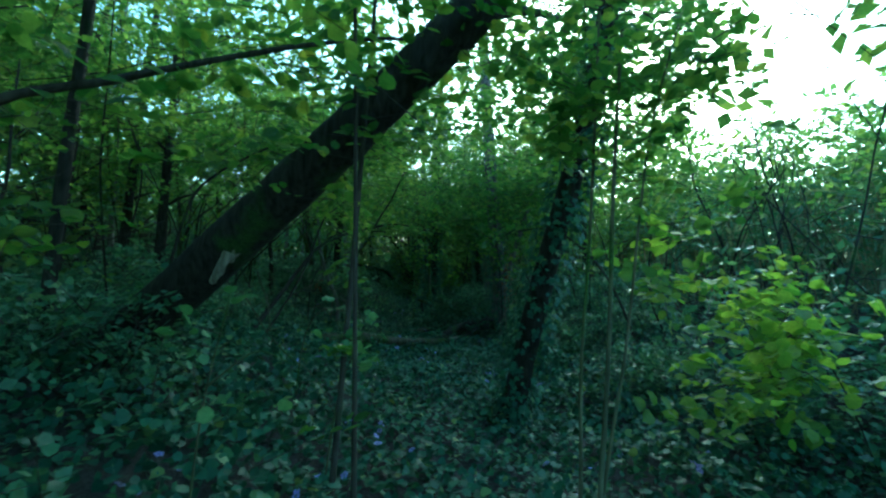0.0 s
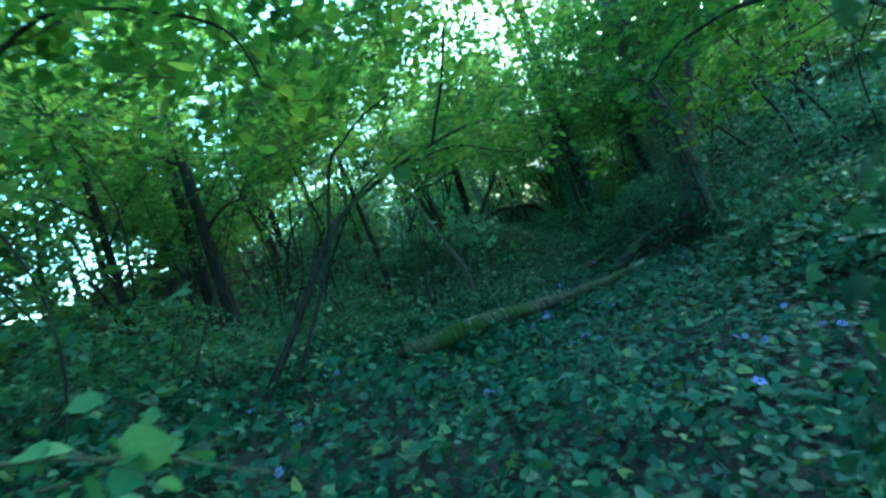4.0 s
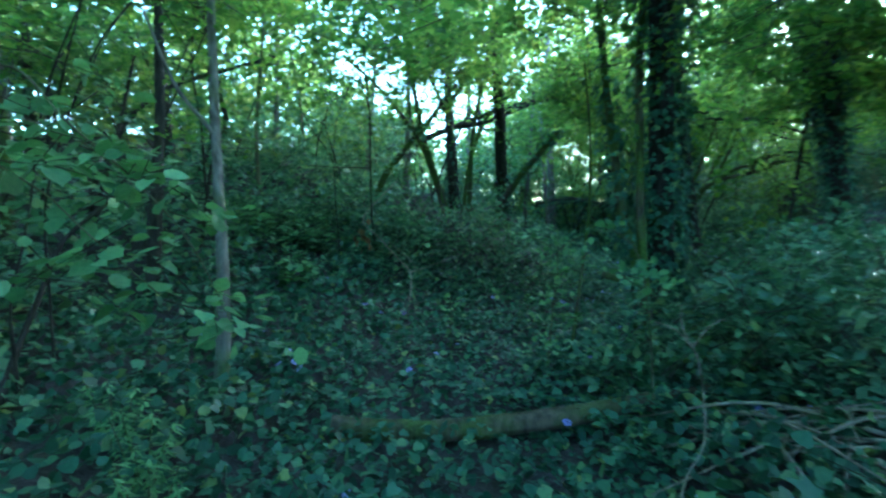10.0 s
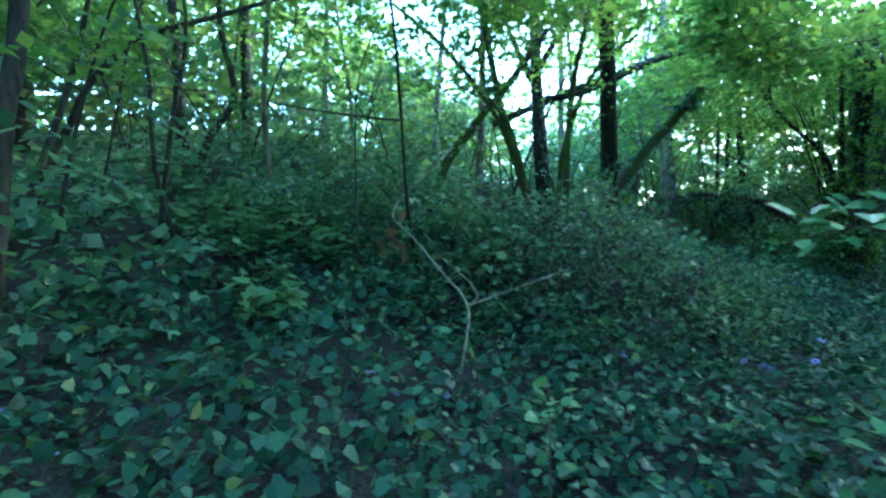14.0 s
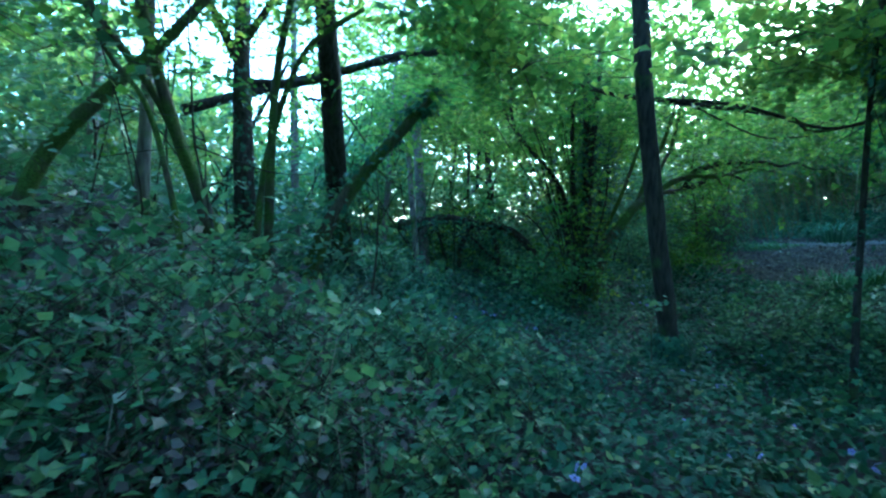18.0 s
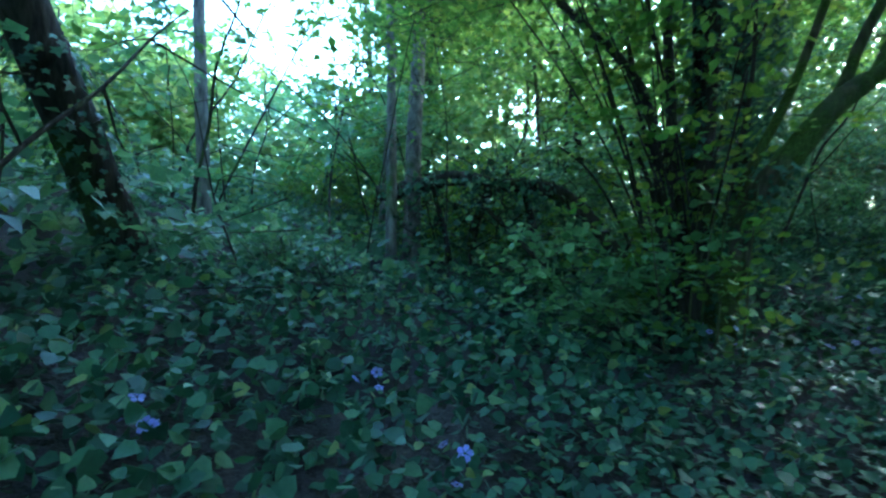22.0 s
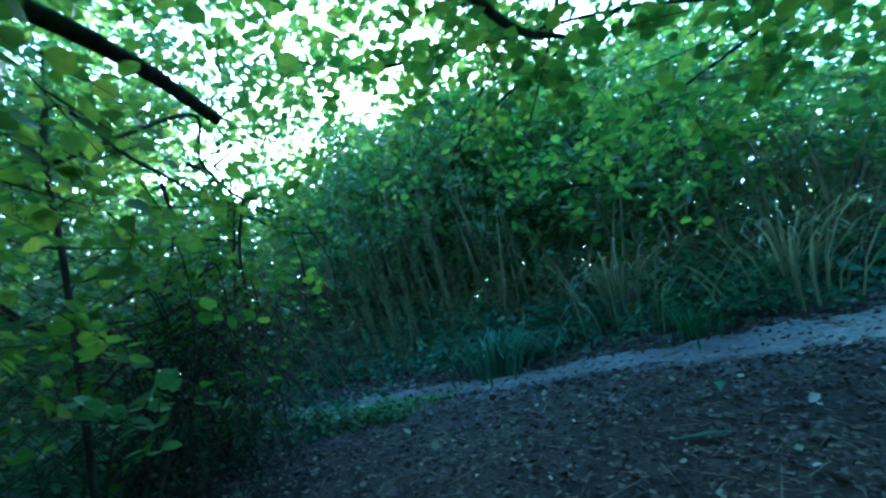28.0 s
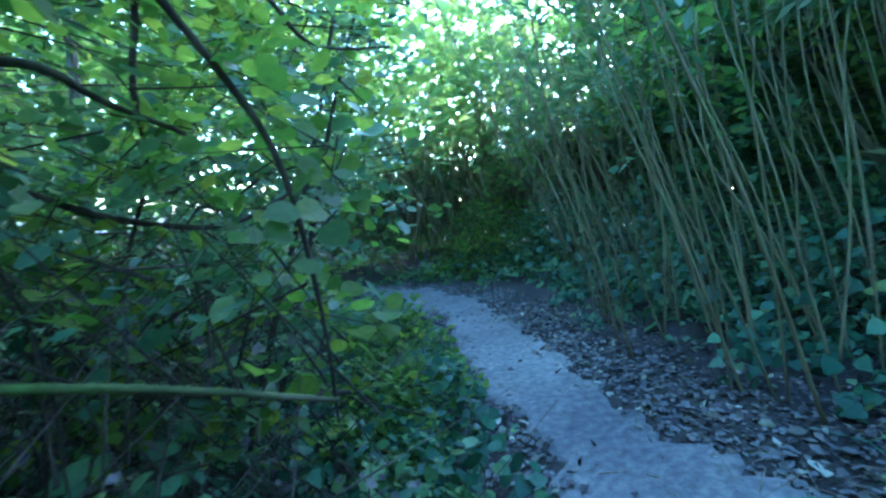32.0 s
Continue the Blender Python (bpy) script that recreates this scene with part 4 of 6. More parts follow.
for lines in (([G(-1.0, 14.1), (-0.99, 14.08, 0.95), (-1.41, 13.93, 2.19), (-1.64, 13.78, 3.28), (-1.72, 13.52, 4.34), (-1.8, 13.3, 6)], 0.075), ([G(-1.1, 14.2), (-1.1, 14.15, 0.95), (-1.55, 13.95, 2.38), (-2.27, 13.53, 3.47), (-2.92, 13.12, 4.1)], 0.055), ([G(-0.66, 14.5), (-0.66, 14.48, 0.95), (-0.61, 14.48, 2.73), (-0.33, 14.39, 4.16), (-0.1, 14.3, 6)], 0.06), ([G(-0.76, 14.35), (-0.76, 14.35, 0.9), (-0.71, 14.58, 2.07), (-0.28, 14.45, 3.1), (0.32, 14.59, 3.62)], 0.05), ([G(-2.3, 12.95), (-2.26, 13.0, 1.0), (-2.07, 13.16, 1.72), (-1.67, 13.36, 2.33), (-1.3, 13.6, 2.86), (-0.8, 13.8, 3.6)], 0.085), ([G(-0.7, 12.9), (-0.69, 12.88, 0.88), (-0.82, 12.92, 1.49), (-1.03, 12.94, 2.14), (-1.31, 12.89, 2.54), (-1.44, 12.81, 3.13)], 0.03)):
    x, y, z = lines[0][-1]
    tree("leaning_tree", "thin mossy stem leaning with its neighbours", (lines[0], lines[1], lines[1] * 0.5), [], BARK_MOSS, clumps=[(x, y, z), (x - 0.5, y + 0.4, z + 0.6), (x + 0.4, y - 0.3, z - 0.4)], spread=(0.6, 0.6, 0.4), per=22, size=0.075, flare=0.01, group="stems behind the hollow")
for lines in (([G(-4.8, 9.3), (-4.8, 9.41, 1.42), (-4.76, 9.63, 1.85), (-4.59, 9.78, 2.34), (-4.24, 10.13, 2.86), (-3.73, 10.81, 3.28), (-3.21, 11.35, 3.61)], 0.045), ([G(-4.6, 10.8), (-4.55, 10.9, 1.4), (-4.36, 11.05, 1.98), (-4.11, 11.21, 2.48), (-4.2, 11.13, 3.17), (-4.22, 11.08, 3.78), (-4.3, 11, 5.5)], 0.06), ([G(-4.4, 9.1), (-4.38, 9.16, 1.22), (-4.39, 9.42, 2.0), (-4.37, 9.59, 2.65), (-4.26, 9.65, 3.2)], 0.04), ([G(-2.2, 8.0), (-2.22, 8.1, 1.09), (-2.26, 8.17, 1.5), (-2.35, 8.31, 2.18), (-2.6, 8.6, 5)], 0.075)):
    x, y, z = lines[0][-1]
    tree("bent_tree", "thin crooked tree bending out of the hillside", (lines[0], lines[1], lines[1] * 0.5), [], BARK, clumps=[(x, y, z), (x + 0.5, y + 0.2, z - 0.3), (x - 0.4, y - 0.4, z + 0.4), (x - 0.2, y + 0.6, z + 0.8)], spread=(0.7, 0.7, 0.4), per=24, size=0.075, flare=0.01, group="crooked hillside trees")
tree("snapped_trunk", "snapped mossy trunk leaning out of the brush", ([G(-0.1, 14.15), (0.03, 14.17, 1.1), (0.4, 14.25, 1.75), (0.91, 14.39, 2.4), (1.0, 14.42, 2.5), (1.16, 14.47, 2.72)], 0.095, 0.03), [], BARK_MOSS, ivy=320, ivy_r=0.1, flare=0.02)
leafy_limbs("arching_limb", "long dark limb arching across between the trunks", [
    ([(-2.4, 15.77, 2.77), (-1.32, 16.55, 3.36), (-0.16, 16.94, 3.79), (0.75, 17.18, 4.08), (1.71, 17.28, 4.14), (2.69, 17.38, 3.84), (3.81, 17.33, 3.55), (4.94, 16.88, 3.27), (5.98, 16.28, 2.96), (6.22, 16.06, 2.71), (6.66, 15.6, 2.75)], 0.075, 0.02),
    ([(-1.2, 16.49, 3.68), (-1.63, 16.17, 2.59), (-1.9, 15.53, 1.37)], 0.03, 0.03), ([(-1.02, 16.68, 3.21), (-0.52, 16.84, 3.11), (-0.13, 17.13, 2.61)], 0.025, 0.01), ([(2.18, 16.98, 5.03), (2.22, 17.37, 4.07), (2.3, 17.54, 3.04), (2.79, 17.49, 2.37)], 0.025, 0.02), ([(4.94, 16.88, 3.27), (5.3, 16.5, 2.9), (5.7, 16.25, 2.65), (6.14, 16.01, 2.63)], 0.018, 0.01)],
    CANOPY, BARK, n=420, spread=0.6, size=0.09, shape=KITE_SHAPE, count=11, length=0.5)
tree("slim_tree", "straight slim dark tree with ivy round its foot", ([G(3.9, 14.84), (3.86, 14.83, 0.3), (3.64, 14.77, 1.5), (3.36, 14.66, 3.5), (2.95, 14.4, 8.0)], 0.115, 0.08), [], BARK, ivy=800, ivy_r=0.14, ivy_span=(0, 0.24), clumps=[(3.6, 15.2, 4.8), (4.4, 15.6, 4.6), (3.0, 15.9, 4.8), (5.2, 16.3, 4.4), (4.4, 16.8, 4.0), (6.0, 17.0, 4.2), (6.8, 17.6, 4.6), (5.6, 17.8, 5.0), (7.4, 18.6, 4.8), (6.4, 19.4, 4.2), (4.6, 18.6, 4.4)], spread=(0.7, 0.7, 0.45), per=40, size=0.08)
tree("ivied_tree", "leaning trunk sleeved in hanging ivy", ([G(6.0, 13.65), (5.89, 13.63, 0.3), (5.4, 13.58, 2.1), (4.95, 13.53, 4.0), (4.6, 13.5, 7.0)], 0.14, 0.09), [], BARK, ivy=2200, ivy_r=0.19, clumps=[(5.3, 13.4, 4.0), (5.9, 13.8, 3.8), (4.8, 14.2, 4.4), (6.4, 14.6, 3.8), (7.0, 15.4, 4.2), (6.2, 15.6, 4.6)], spread=(0.8, 0.8, 0.5), per=32, size=0.08)
tree("ivied_tree", "upright trunk sleeved in hanging ivy beside the trail", ([G(5.4, 12.45), (5.3, 12.5, 0.5), (5.1, 12.58, 2.2), (4.9, 12.6, 4.0), (4.7, 12.6, 7.0)], 0.13, 0.09), [], BARK, ivy=2400, ivy_r=0.18, clumps=[(5.2, 12.5, 4.2), (5.8, 12.2, 4.4)], spread=(0.8, 0.8, 0.5), per=32, size=0.08)
tree("thin_tree", "thin crooked stem hung with a few ivy leaves", ([G(4.72, 13.25), (4.75, 13.31, 0.3), (4.95, 13.57, 1.2), (5.15, 13.8, 2.6), (5.38, 13.97, 4.0)], 0.034, 0.02), [], BARK, ivy=120, ivy_r=0.04, flare=0.01)

# the far side of the hollow
tree("dark_leaning_tree", "stout dark tree leaning out over the ivy", ([G(-0.2, 15.95, -0.1), (-0.17, 15.8, 0.9), (-0.15, 15.3, 2.1), (-0.14, 14.92, 3.0), (-0.12, 14.1, 5.0)], 0.16, 0.11), [], BARK, ivy=420, ivy_r=0.16, ivy_span=(0, 0.5))
tree("grey_tree", "slim grey-barked tree on the far slope", ([G(-1.5, 17.9), (-1.55, 17.94, 1.35), (-1.65, 18.05, 3.0), (-1.75, 18.2, 6.0)], 0.085, 0.06), [], BARK_PALE, clumps=[(-1.7, 18.0, 4.6), (-2.4, 18.6, 4.8), (-1.0, 18.8, 5.0)], spread=(0.9, 0.9, 0.5), per=30, size=0.08, flare=0.02)
tree("twin_tree", "straight grey-brown twin trunk at the lip of the hollow", ([G(0.85, 18.5), (0.77, 18.64, 0.5), (0.6, 19.2, 2.0), (0.38, 19.99, 4.0), (0.2, 20.4, 7.0)], 0.12, 0.08), [([G(0.7, 18.3), (0.63, 18.4, 0.7), (0.42, 18.9, 2.2), (0.2, 19.4, 4.0)], 0.07, 0.05)], BARK_PALE, ivy=200, ivy_r=0.12, ivy_span=(0, 0.4), clumps=[(0.9, 18.6, 3.2), (1.4, 18.4, 2.8), (0.4, 19.2, 4.4), (1.8, 18.8, 3.4)], spread=(0.6, 0.6, 0.4), per=34, size=0.075)
fallen = thing("fallen_tree", (1.5, 18.75, float(height(1.5, 18.75))), "dark fallen tree hung with ivy, propped over a hollow", "log")
part("trunk", tube_mesh("trunk", [([(0.2, 19.0, 1.3), (0.75, 18.92, 1.36), (1.2, 18.86, 1.45), (1.75, 18.74, 1.35), (2.4, 18.6, 1.24), (2.75, 18.48, 0.95), (3.05, 18.4, 0.55)], 0.1, 0.06)], BARK, 12, 8, 0.3), fallen)
for line, r in (([G(2.16, 18.5, -0.15), (2.2, 18.62, 0.64), (2.04, 18.77, 1.4)], 0.05), ([G(1.5, 18.85, -0.15), (1.44, 18.9, 0.8), (1.7, 18.88, 1.4)], 0.06), ([G(1.05, 18.6, -0.15), (1.2, 18.75, 0.5), (0.95, 18.9, 1.35)], 0.035), ([G(2.7, 18.2, -0.1), (2.2, 18.4, 0.6), (1.6, 18.6, 1.15)], 0.03)):
    part("prop", tube_mesh("prop", [(line, r, r * 0.8)], BARK, 10, 6, 0.2), fallen)
q = np.array([1.55, 18.75, 1.2]) + rng.normal(0, 1, (160, 3)) * (0.8, 0.2, 0.3)
part("brushwood", leaf_mesh("brushwood", [twig_set(q, turned(len(q), -0.3), 0.45, 0.007, 0.3)], BARK), fallen)
q = q[:150] + (0, -0.08, 0.12)
part("ivy", leaf_mesh("ivy", [ivy_on([(0.4, 18.95, 1.25), (0.9, 18.85, 1.38), (1.5, 18.75, 1.4), (2.2, 18.65, 1.25), (2.8, 18.5, 0.8)], 0.13, 480, 0.06), sprays(q, turned(len(q), -0.5), 0.4, 7, 0.06, IVY_FAR_SHAPE, 0.6, 0.6)], IVY), fallen, "dark hanging ivy")
stems = [([G(3.31 + 0.02 * k, 17.42, -0.05)] + l, r, r * 0.55) for k, (l, r) in enumerate([
    ([(3.31, 17.4, 0.37), (3.27, 17.58, 1.54), (3.06, 17.66, 2.15), (2.47, 17.71, 2.83), (2.0, 17.8, 3.6)], 0.05), ([(3.42, 17.38, 0.38), (3.39, 17.57, 1.53), (3.34, 17.68, 2.65), (3.3, 17.7, 4.4)], 0.055), ([(3.53, 17.37, 0.38), (3.61, 17.54, 1.51), (3.67, 17.63, 2.66), (3.8, 17.8, 4.5)], 0.085), ([(3.34, 17.39, 0.37), (3.23, 17.53, 1.19), (2.97, 17.55, 1.77), (2.8, 17.57, 2.42)], 0.025),
    ([(3.6, 17.36, 0.39), (3.78, 17.44, 1.28), (3.87, 17.42, 1.87), (3.89, 17.43, 2.49)], 0.022), ([(3.23, 17.4, 0.37), (2.98, 17.45, 0.97), (2.77, 17.42, 1.32), (2.55, 17.39, 1.51)], 0.014), ([(3.4, 17.3, 0.4), (3.3, 17.1, 1.0), (3.1, 16.9, 1.5)], 0.011), ([(3.5, 17.3, 0.4), (3.6, 17.0, 1.1), (3.7, 16.8, 1.8)], 0.011), ([(3.45, 17.5, 0.5), (3.2, 17.9, 1.7), (3.0, 18.2, 3.0)], 0.03)])]
for k in range(18):
    a, out = -2.6 + k * 0.19, 0.35 + 0.1 * (k * 7 % 6)
    x, y = 3.42 + 0.16 * math.sin(k * 2.4), 17.42 + 0.12 * math.cos(k * 1.7)
    way = np.array([math.sin(a), 0.5 * math.cos(a * 1.3), 0])
    stems.append(([G(x, y, -0.05), tuple(np.array([x, y, 0.95]) + way * out * 0.25), tuple(np.array([x, y, 1.9]) + way * out * 0.8), tuple(np.array([x, y, 3.0]) + way * out * 1.7)], 0.009 + 0.002 * (k % 4), 0.005))
leafy_limbs("hazel_coppice", "many-stemmed hazel coppice with round leaves down to the ivy", stems, HAZEL, BARK, n=430, spread=0.26, size=0.06, skip=0.1, length=0.32, droop=0.6)
q = np.array([2.85, 17.1, 0.0]) + rng.normal(0, 1, (120, 3)) * (0.36, 0.22, 0.0)
q[:, 2] = height(q[:, 0], q[:, 1]) + rng.uniform(0.15, 0.85, len(q))
low = thing("hazel_skirt", G(3.2, 17.0), "low pale hazel leaves round the foot of the coppice", "shrub")
part("foliage", leaf_mesh("foliage", [sprays(q, turned(len(q), 0.0), 0.3, 7, 0.068, ROUND_SHAPE, 0.9, 0.6)], PALE_LEAF), low)
part("brushwood", leaf_mesh("brushwood", [twig_set(q, turned(len(q), 0.3), 0.35, 0.004)], STEM), low)
tree("ivy_pole", "dark upright stem sleeved in ivy within the coppice", ([G(3.58, 17.62), (3.6, 17.66, 1.2), (3.6, 17.7, 2.4), (3.55, 17.8, 4.6)], 0.1, 0.06), [], BARK, ivy=1300, ivy_r=0.12, flare=0.02)
tree("ivy_stump", "broken stump buried under a bushy head of ivy", ([G(4.3, 19.4), (4.28, 19.4, 1.2), (4.26, 19.42, 2.4), (4.24, 19.42, 3.2)], 0.12, 0.08), [], BARK, ivy=3000, ivy_r=0.34, ivy_span=(0.3, 1.0), flare=0.03)
tree("mossy_tree", "thick mossy tree bending low towards the path", ([G(3.66, 17.45, -0.15), (3.84, 17.5, 0.82), (4.04, 17.5, 1.22), (4.21, 17.5, 1.47), (4.38, 17.5, 1.69), (4.57, 17.5, 1.85)], 0.11, 0.07), [
    ([(4.4, 17.5, 1.7), (4.57, 17.5, 1.85), (4.83, 17.5, 2.03), (5.03, 17.5, 2.15), (5.33, 17.52, 2.24), (5.73, 17.56, 2.25), (6.0, 17.58, 2.31), (6.35, 17.6, 2.4), (6.7, 17.6, 2.36)], 0.062, 0.016),
    ([(5.33, 17.52, 2.24), (5.5, 17.48, 2.4), (5.72, 17.52, 2.33)], 0.022, 0.01), ([(5.73, 17.56, 2.25), (5.82, 17.6, 2.16), (5.86, 17.62, 2.1)], 0.016, 0.008), ([(6.0, 17.58, 2.31), (6.1, 17.56, 2.44), (6.22, 17.55, 2.36)], 0.016, 0.006),
    ([(4.55, 17.52, 1.84), (4.8, 17.58, 1.95), (5.1, 17.62, 1.97)], 0.036, 0.02), ([(4.4, 17.52, 1.72), (4.47, 17.55, 1.9), (4.56, 17.55, 2.16), (4.81, 17.55, 2.75), (5.0, 17.5, 3.5)], 0.042, 0.03),
    ([(4.62, 17.52, 1.9), (4.68, 17.55, 2.04), (4.82, 17.55, 2.41), (4.97, 17.55, 2.78), (5.1, 17.5, 3.6)], 0.036, 0.022), ([(3.83, 17.58, 0.9), (3.9, 17.6, 1.25), (4.17, 17.6, 1.87), (4.43, 17.6, 2.7), (4.6, 17.6, 3.4)], 0.04, 0.024), ([(5.32, 17.53, 2.24), (5.31, 17.5, 2.5), (5.33, 17.48, 2.95)], 0.009, 0.006)],
    BARK_MOSS, ivy=180, ivy_r=0.13, ivy_span=(0, 0.5), clumps=[(5.4, 17.9, 2.75), (6.2, 18.0, 2.75), (5.0, 17.9, 3.3), (6.6, 18.4, 2.9), (5.8, 18.7, 2.5), (4.6, 18.0, 3.0)], spread=(0.45, 0.35, 0.16), per=34, size=0.07, flare=0.02, spray=0.4)

sticks = thing("branch_heap", G(6.1, 18.5), "few bare grey branches lying below the bank", "branches")
for line, r in (([G(5.5, 18.38), (5.7, 18.5, 0.6), (5.78, 18.6, 0.95)], 0.008), ([(5.7, 18.5, 0.6), (5.8, 18.48, 0.8), (5.86, 18.47, 0.95)], 0.005), ([G(5.75, 18.4, 0.03), G(6.1, 18.75, 0.22), G(6.4, 19.0, 0.36)], 0.018), ([G(6.2, 18.55, 0.03), G(6.45, 18.62, 0.22), G(6.7, 18.7, 0.28)], 0.015), ([G(5.6, 18.2, 0.03), G(6.2, 18.3, 0.08), G(6.9, 18.4, 0.04)], 0.011)):
    part("branch", tube_mesh("branch", [(line, r, r * 0.6)], DEAD, 7, 5, 0.15), sticks)

# low plants along the trail
leafy_limbs("pale_spray", "boughs of broad pale leaves reaching in tiers over the ivy", [
    ([G(-0.75, 5.4), (-0.72, 5.5, 1.0), (-0.62, 5.7, 1.6), (-0.45, 5.84, 1.71), (-0.21, 5.9, 1.47), (-0.01, 6.04, 1.23), (0.21, 6.12, 0.95), (0.42, 6.13, 0.6)], 0.009, 0.003),
    ([(-0.72, 5.5, 1.0), (-0.5, 5.65, 1.3), (-0.3, 5.8, 1.2), (-0.03, 5.84, 0.99), (0.21, 5.94, 0.75)], 0.006, 0.003),
    ([(-0.62, 5.7, 1.6), (-0.5, 5.5, 1.5), (-0.3, 5.45, 1.3), (-0.15, 5.5, 1.15)], 0.006, 0.003),
    ([(-0.7, 5.5, 1.2), (-0.75, 5.8, 1.5), (-0.6, 6.1, 1.5), (-0.4, 6.3, 1.3)], 0.006, 0.003)], PALE_LEAF, STEM, n=66, spread=0.1, size=0.085, count=5, length=0.26, skip=0.35, droop=0.1)


def spurge(x, y, tall):
    """A clump of upright stems with narrow leaves set closely round them."""
    t = thing("spurge", G(x, y, 0.0), "small bright green bushy plant with narrow leaves", "plant", "bushy plants in the ivy")
    for k in range(6):
        a = k * 1.05 + x
        foot, top = np.array(G(x + 0.03 * math.cos(a), y + 0.03 * math.sin(a), 0.0)), np.array(G(x + 0.13 * math.cos(a), y + 0.13 * math.sin(a), tall * (0.75 + 0.06 * (k % 5))))
        part("stem", tube_mesh("stem", [([foot, (foot + top) / 2 + (0, 0, 0.03), top], 0.004, 0.002)], STEM, 5, 3, 0.05), t)
        n = 44
        s = np.linspace(0.2, 1, n)[:, None]
        q = foot + (top - foot) * s
        out = turned(n, 0.55)
        part("foliage", leaf_mesh("foliage", [leaves(q, out * (0.3, 0.3, 1) + (0, 0, 0.8), out, np.full(n, 0.06) * rng.uniform(0.7, 1.2, n), LANCE_WIDE)], PALE_LEAF), t)


for x, y, tall in ((0.02, 6.0, 0.42), (0.3, 5.78, 0.36), (0.5, 5.45, 0.3), (-0.4, 6.2, 0.36)):
    spurge(x, y, tall)
old_log = thing("mossy_log", G(1.6, 7.28), "low mossy log half sunk in the ivy across the trail", "log")
part("log_body", tube_mesh("log_body", [([G(0.5, 6.85, 0.06), G(1.1, 7.08, 0.08), G(1.84, 7.36, 0.13), G(2.3, 7.55, 0.15), G(2.8, 7.72, 0.14)], 0.07, 0.055)], BARK_MOSS, 10, 6, 0.2), old_log)
heap = thing("branch_heap", G(3.0, 7.05), "untidy heap of pale dead branches beside the trail", "branches")
for k in range(17):
    a, far = 0.9 + k * 0.37, 0.35 + 0.08 * (k * 5 % 7)
    x, y = 3.0 + 0.2 * math.sin(k * 2.1), 7.05 + 0.16 * math.cos(k * 1.3)
    dx, dy = math.cos(a) * far, math.sin(a) * far * 0.7
    part("branch", tube_mesh("branch", [([G(x - dx, y - dy, 0.04 + 0.02 * (k % 5)), G(x, y, 0.1 + 0.03 * (k % 6)), G(x + dx, y + dy, 0.06 + 0.05 * (k % 4))], 0.008 + 0.003 * (k % 3), 0.004)], DEAD, 7, 5, 0.15), heap)
fork = thing("dead_twig", G(2.26, 6.05), "upright dead twig with a pale forked tip", "branch")
for line, r in (([G(2.26, 6.05), (2.29, 6.11, 0.18), (2.36, 6.17, 0.34), (2.35, 6.26, 0.57), (2.31, 6.29, 0.67)], 0.0035), ([(2.33, 6.28, 0.63), (2.27, 6.3, 0.69), (2.2, 6.32, 0.71)], 0.003), ([(2.31, 6.29, 0.66), (2.29, 6.31, 0.72), (2.29, 6.32, 0.78)], 0.0035), ([(2.33, 6.28, 0.64), (2.38, 6.3, 0.71), (2.43, 6.31, 0.74)], 0.0035)):
    part("branch", tube_mesh("branch", [(line, r, r * 0.6)], DEAD, 7, 5, 0.15), fork)


def nettles(x, y, tall, n):
    """Upright stems with tiers of broad leaves."""
    t = thing("nettle_clump", G(x, y, 0.0), "clump of upright stems with broad blue-green leaves", "plant", "upright clumps in the ivy")
    for k in range(n):
        a = k * 2.4 + x
        fx, fy = x + 0.09 * math.sqrt(k) * math.cos(a), y + 0.09 * math.sqrt(k) * math.sin(a)
        foot, top = np.array(G(fx, fy, 0.0)), np.array(G(fx + 0.05 * math.cos(a), fy + 0.05 * math.sin(a), tall * (0.7 + 0.07 * (k % 6))))
        part("stem", tube_mesh("stem", [([foot, (foot + top) / 2 + (0.01, 0, 0), top], 0.005, 0.003)], STEM, 5, 3, 0.05), t)
        m = 14
        q = foot + (top - foot) * np.repeat(np.linspace(0.35, 1, m // 2), 2)[:, None]
        out = turned(m, 0.0)
        part("foliage", leaf_mesh("foliage", [leaves(q, out * 0.3 + (0, 0, 1.0), out, np.full(m, 0.1) * rng.uniform(0.7, 1.2, m), ROUND_SHAPE)], PALE_LEAF), t)


for x, y, tall, n in ((-2.15, 9.85, 0.55, 9), (-1.75, 10.15, 0.45, 7), (-2.6, 9.7, 0.5, 7), (-1.3, 9.2, 0.35, 6)):
    nettles(x, y, tall, n)
leafy_limbs("hazel_sprig", "drooping sprig of small pale leaves in front of the log", [([G(-1.35, -1.2), (-1.3, -1.25, 0.9), (-1.15, -1.33, 1.15), (-0.85, -1.25, 1.08), (-0.6, -1.2, 0.95)], 0.006, 0.002)], PALE_LEAF, STEM, n=8, spread=0.05, size=0.075, count=3, length=0.18, skip=0.35)
bent = thing("dead_twig", G(-1.75, -2.1), "bare dead twigs leaning at the foot of the dark trunk", "branch")
for line, r in (([(-1.72, -2.1, 1.32), (-1.65, -2.07, 1.22), (-1.54, -1.98, 1.03), (-1.4, -1.9, 0.87), (-1.21, -1.82, 0.7), G(-1.0, -1.7, 0.05)], 0.0045), ([(-1.63, -2.05, 1.45), (-1.61, -2.03, 1.38), (-1.56, -1.98, 1.25), (-1.53, -1.96, 1.05)], 0.006), ([(-1.54, -1.97, 1.05), (-1.46, -1.9, 1.07)], 0.005)):
    part("branch", tube_mesh("branch", [(line, r, r * 0.7)], STEM, 7, 5, 0.15), bent)
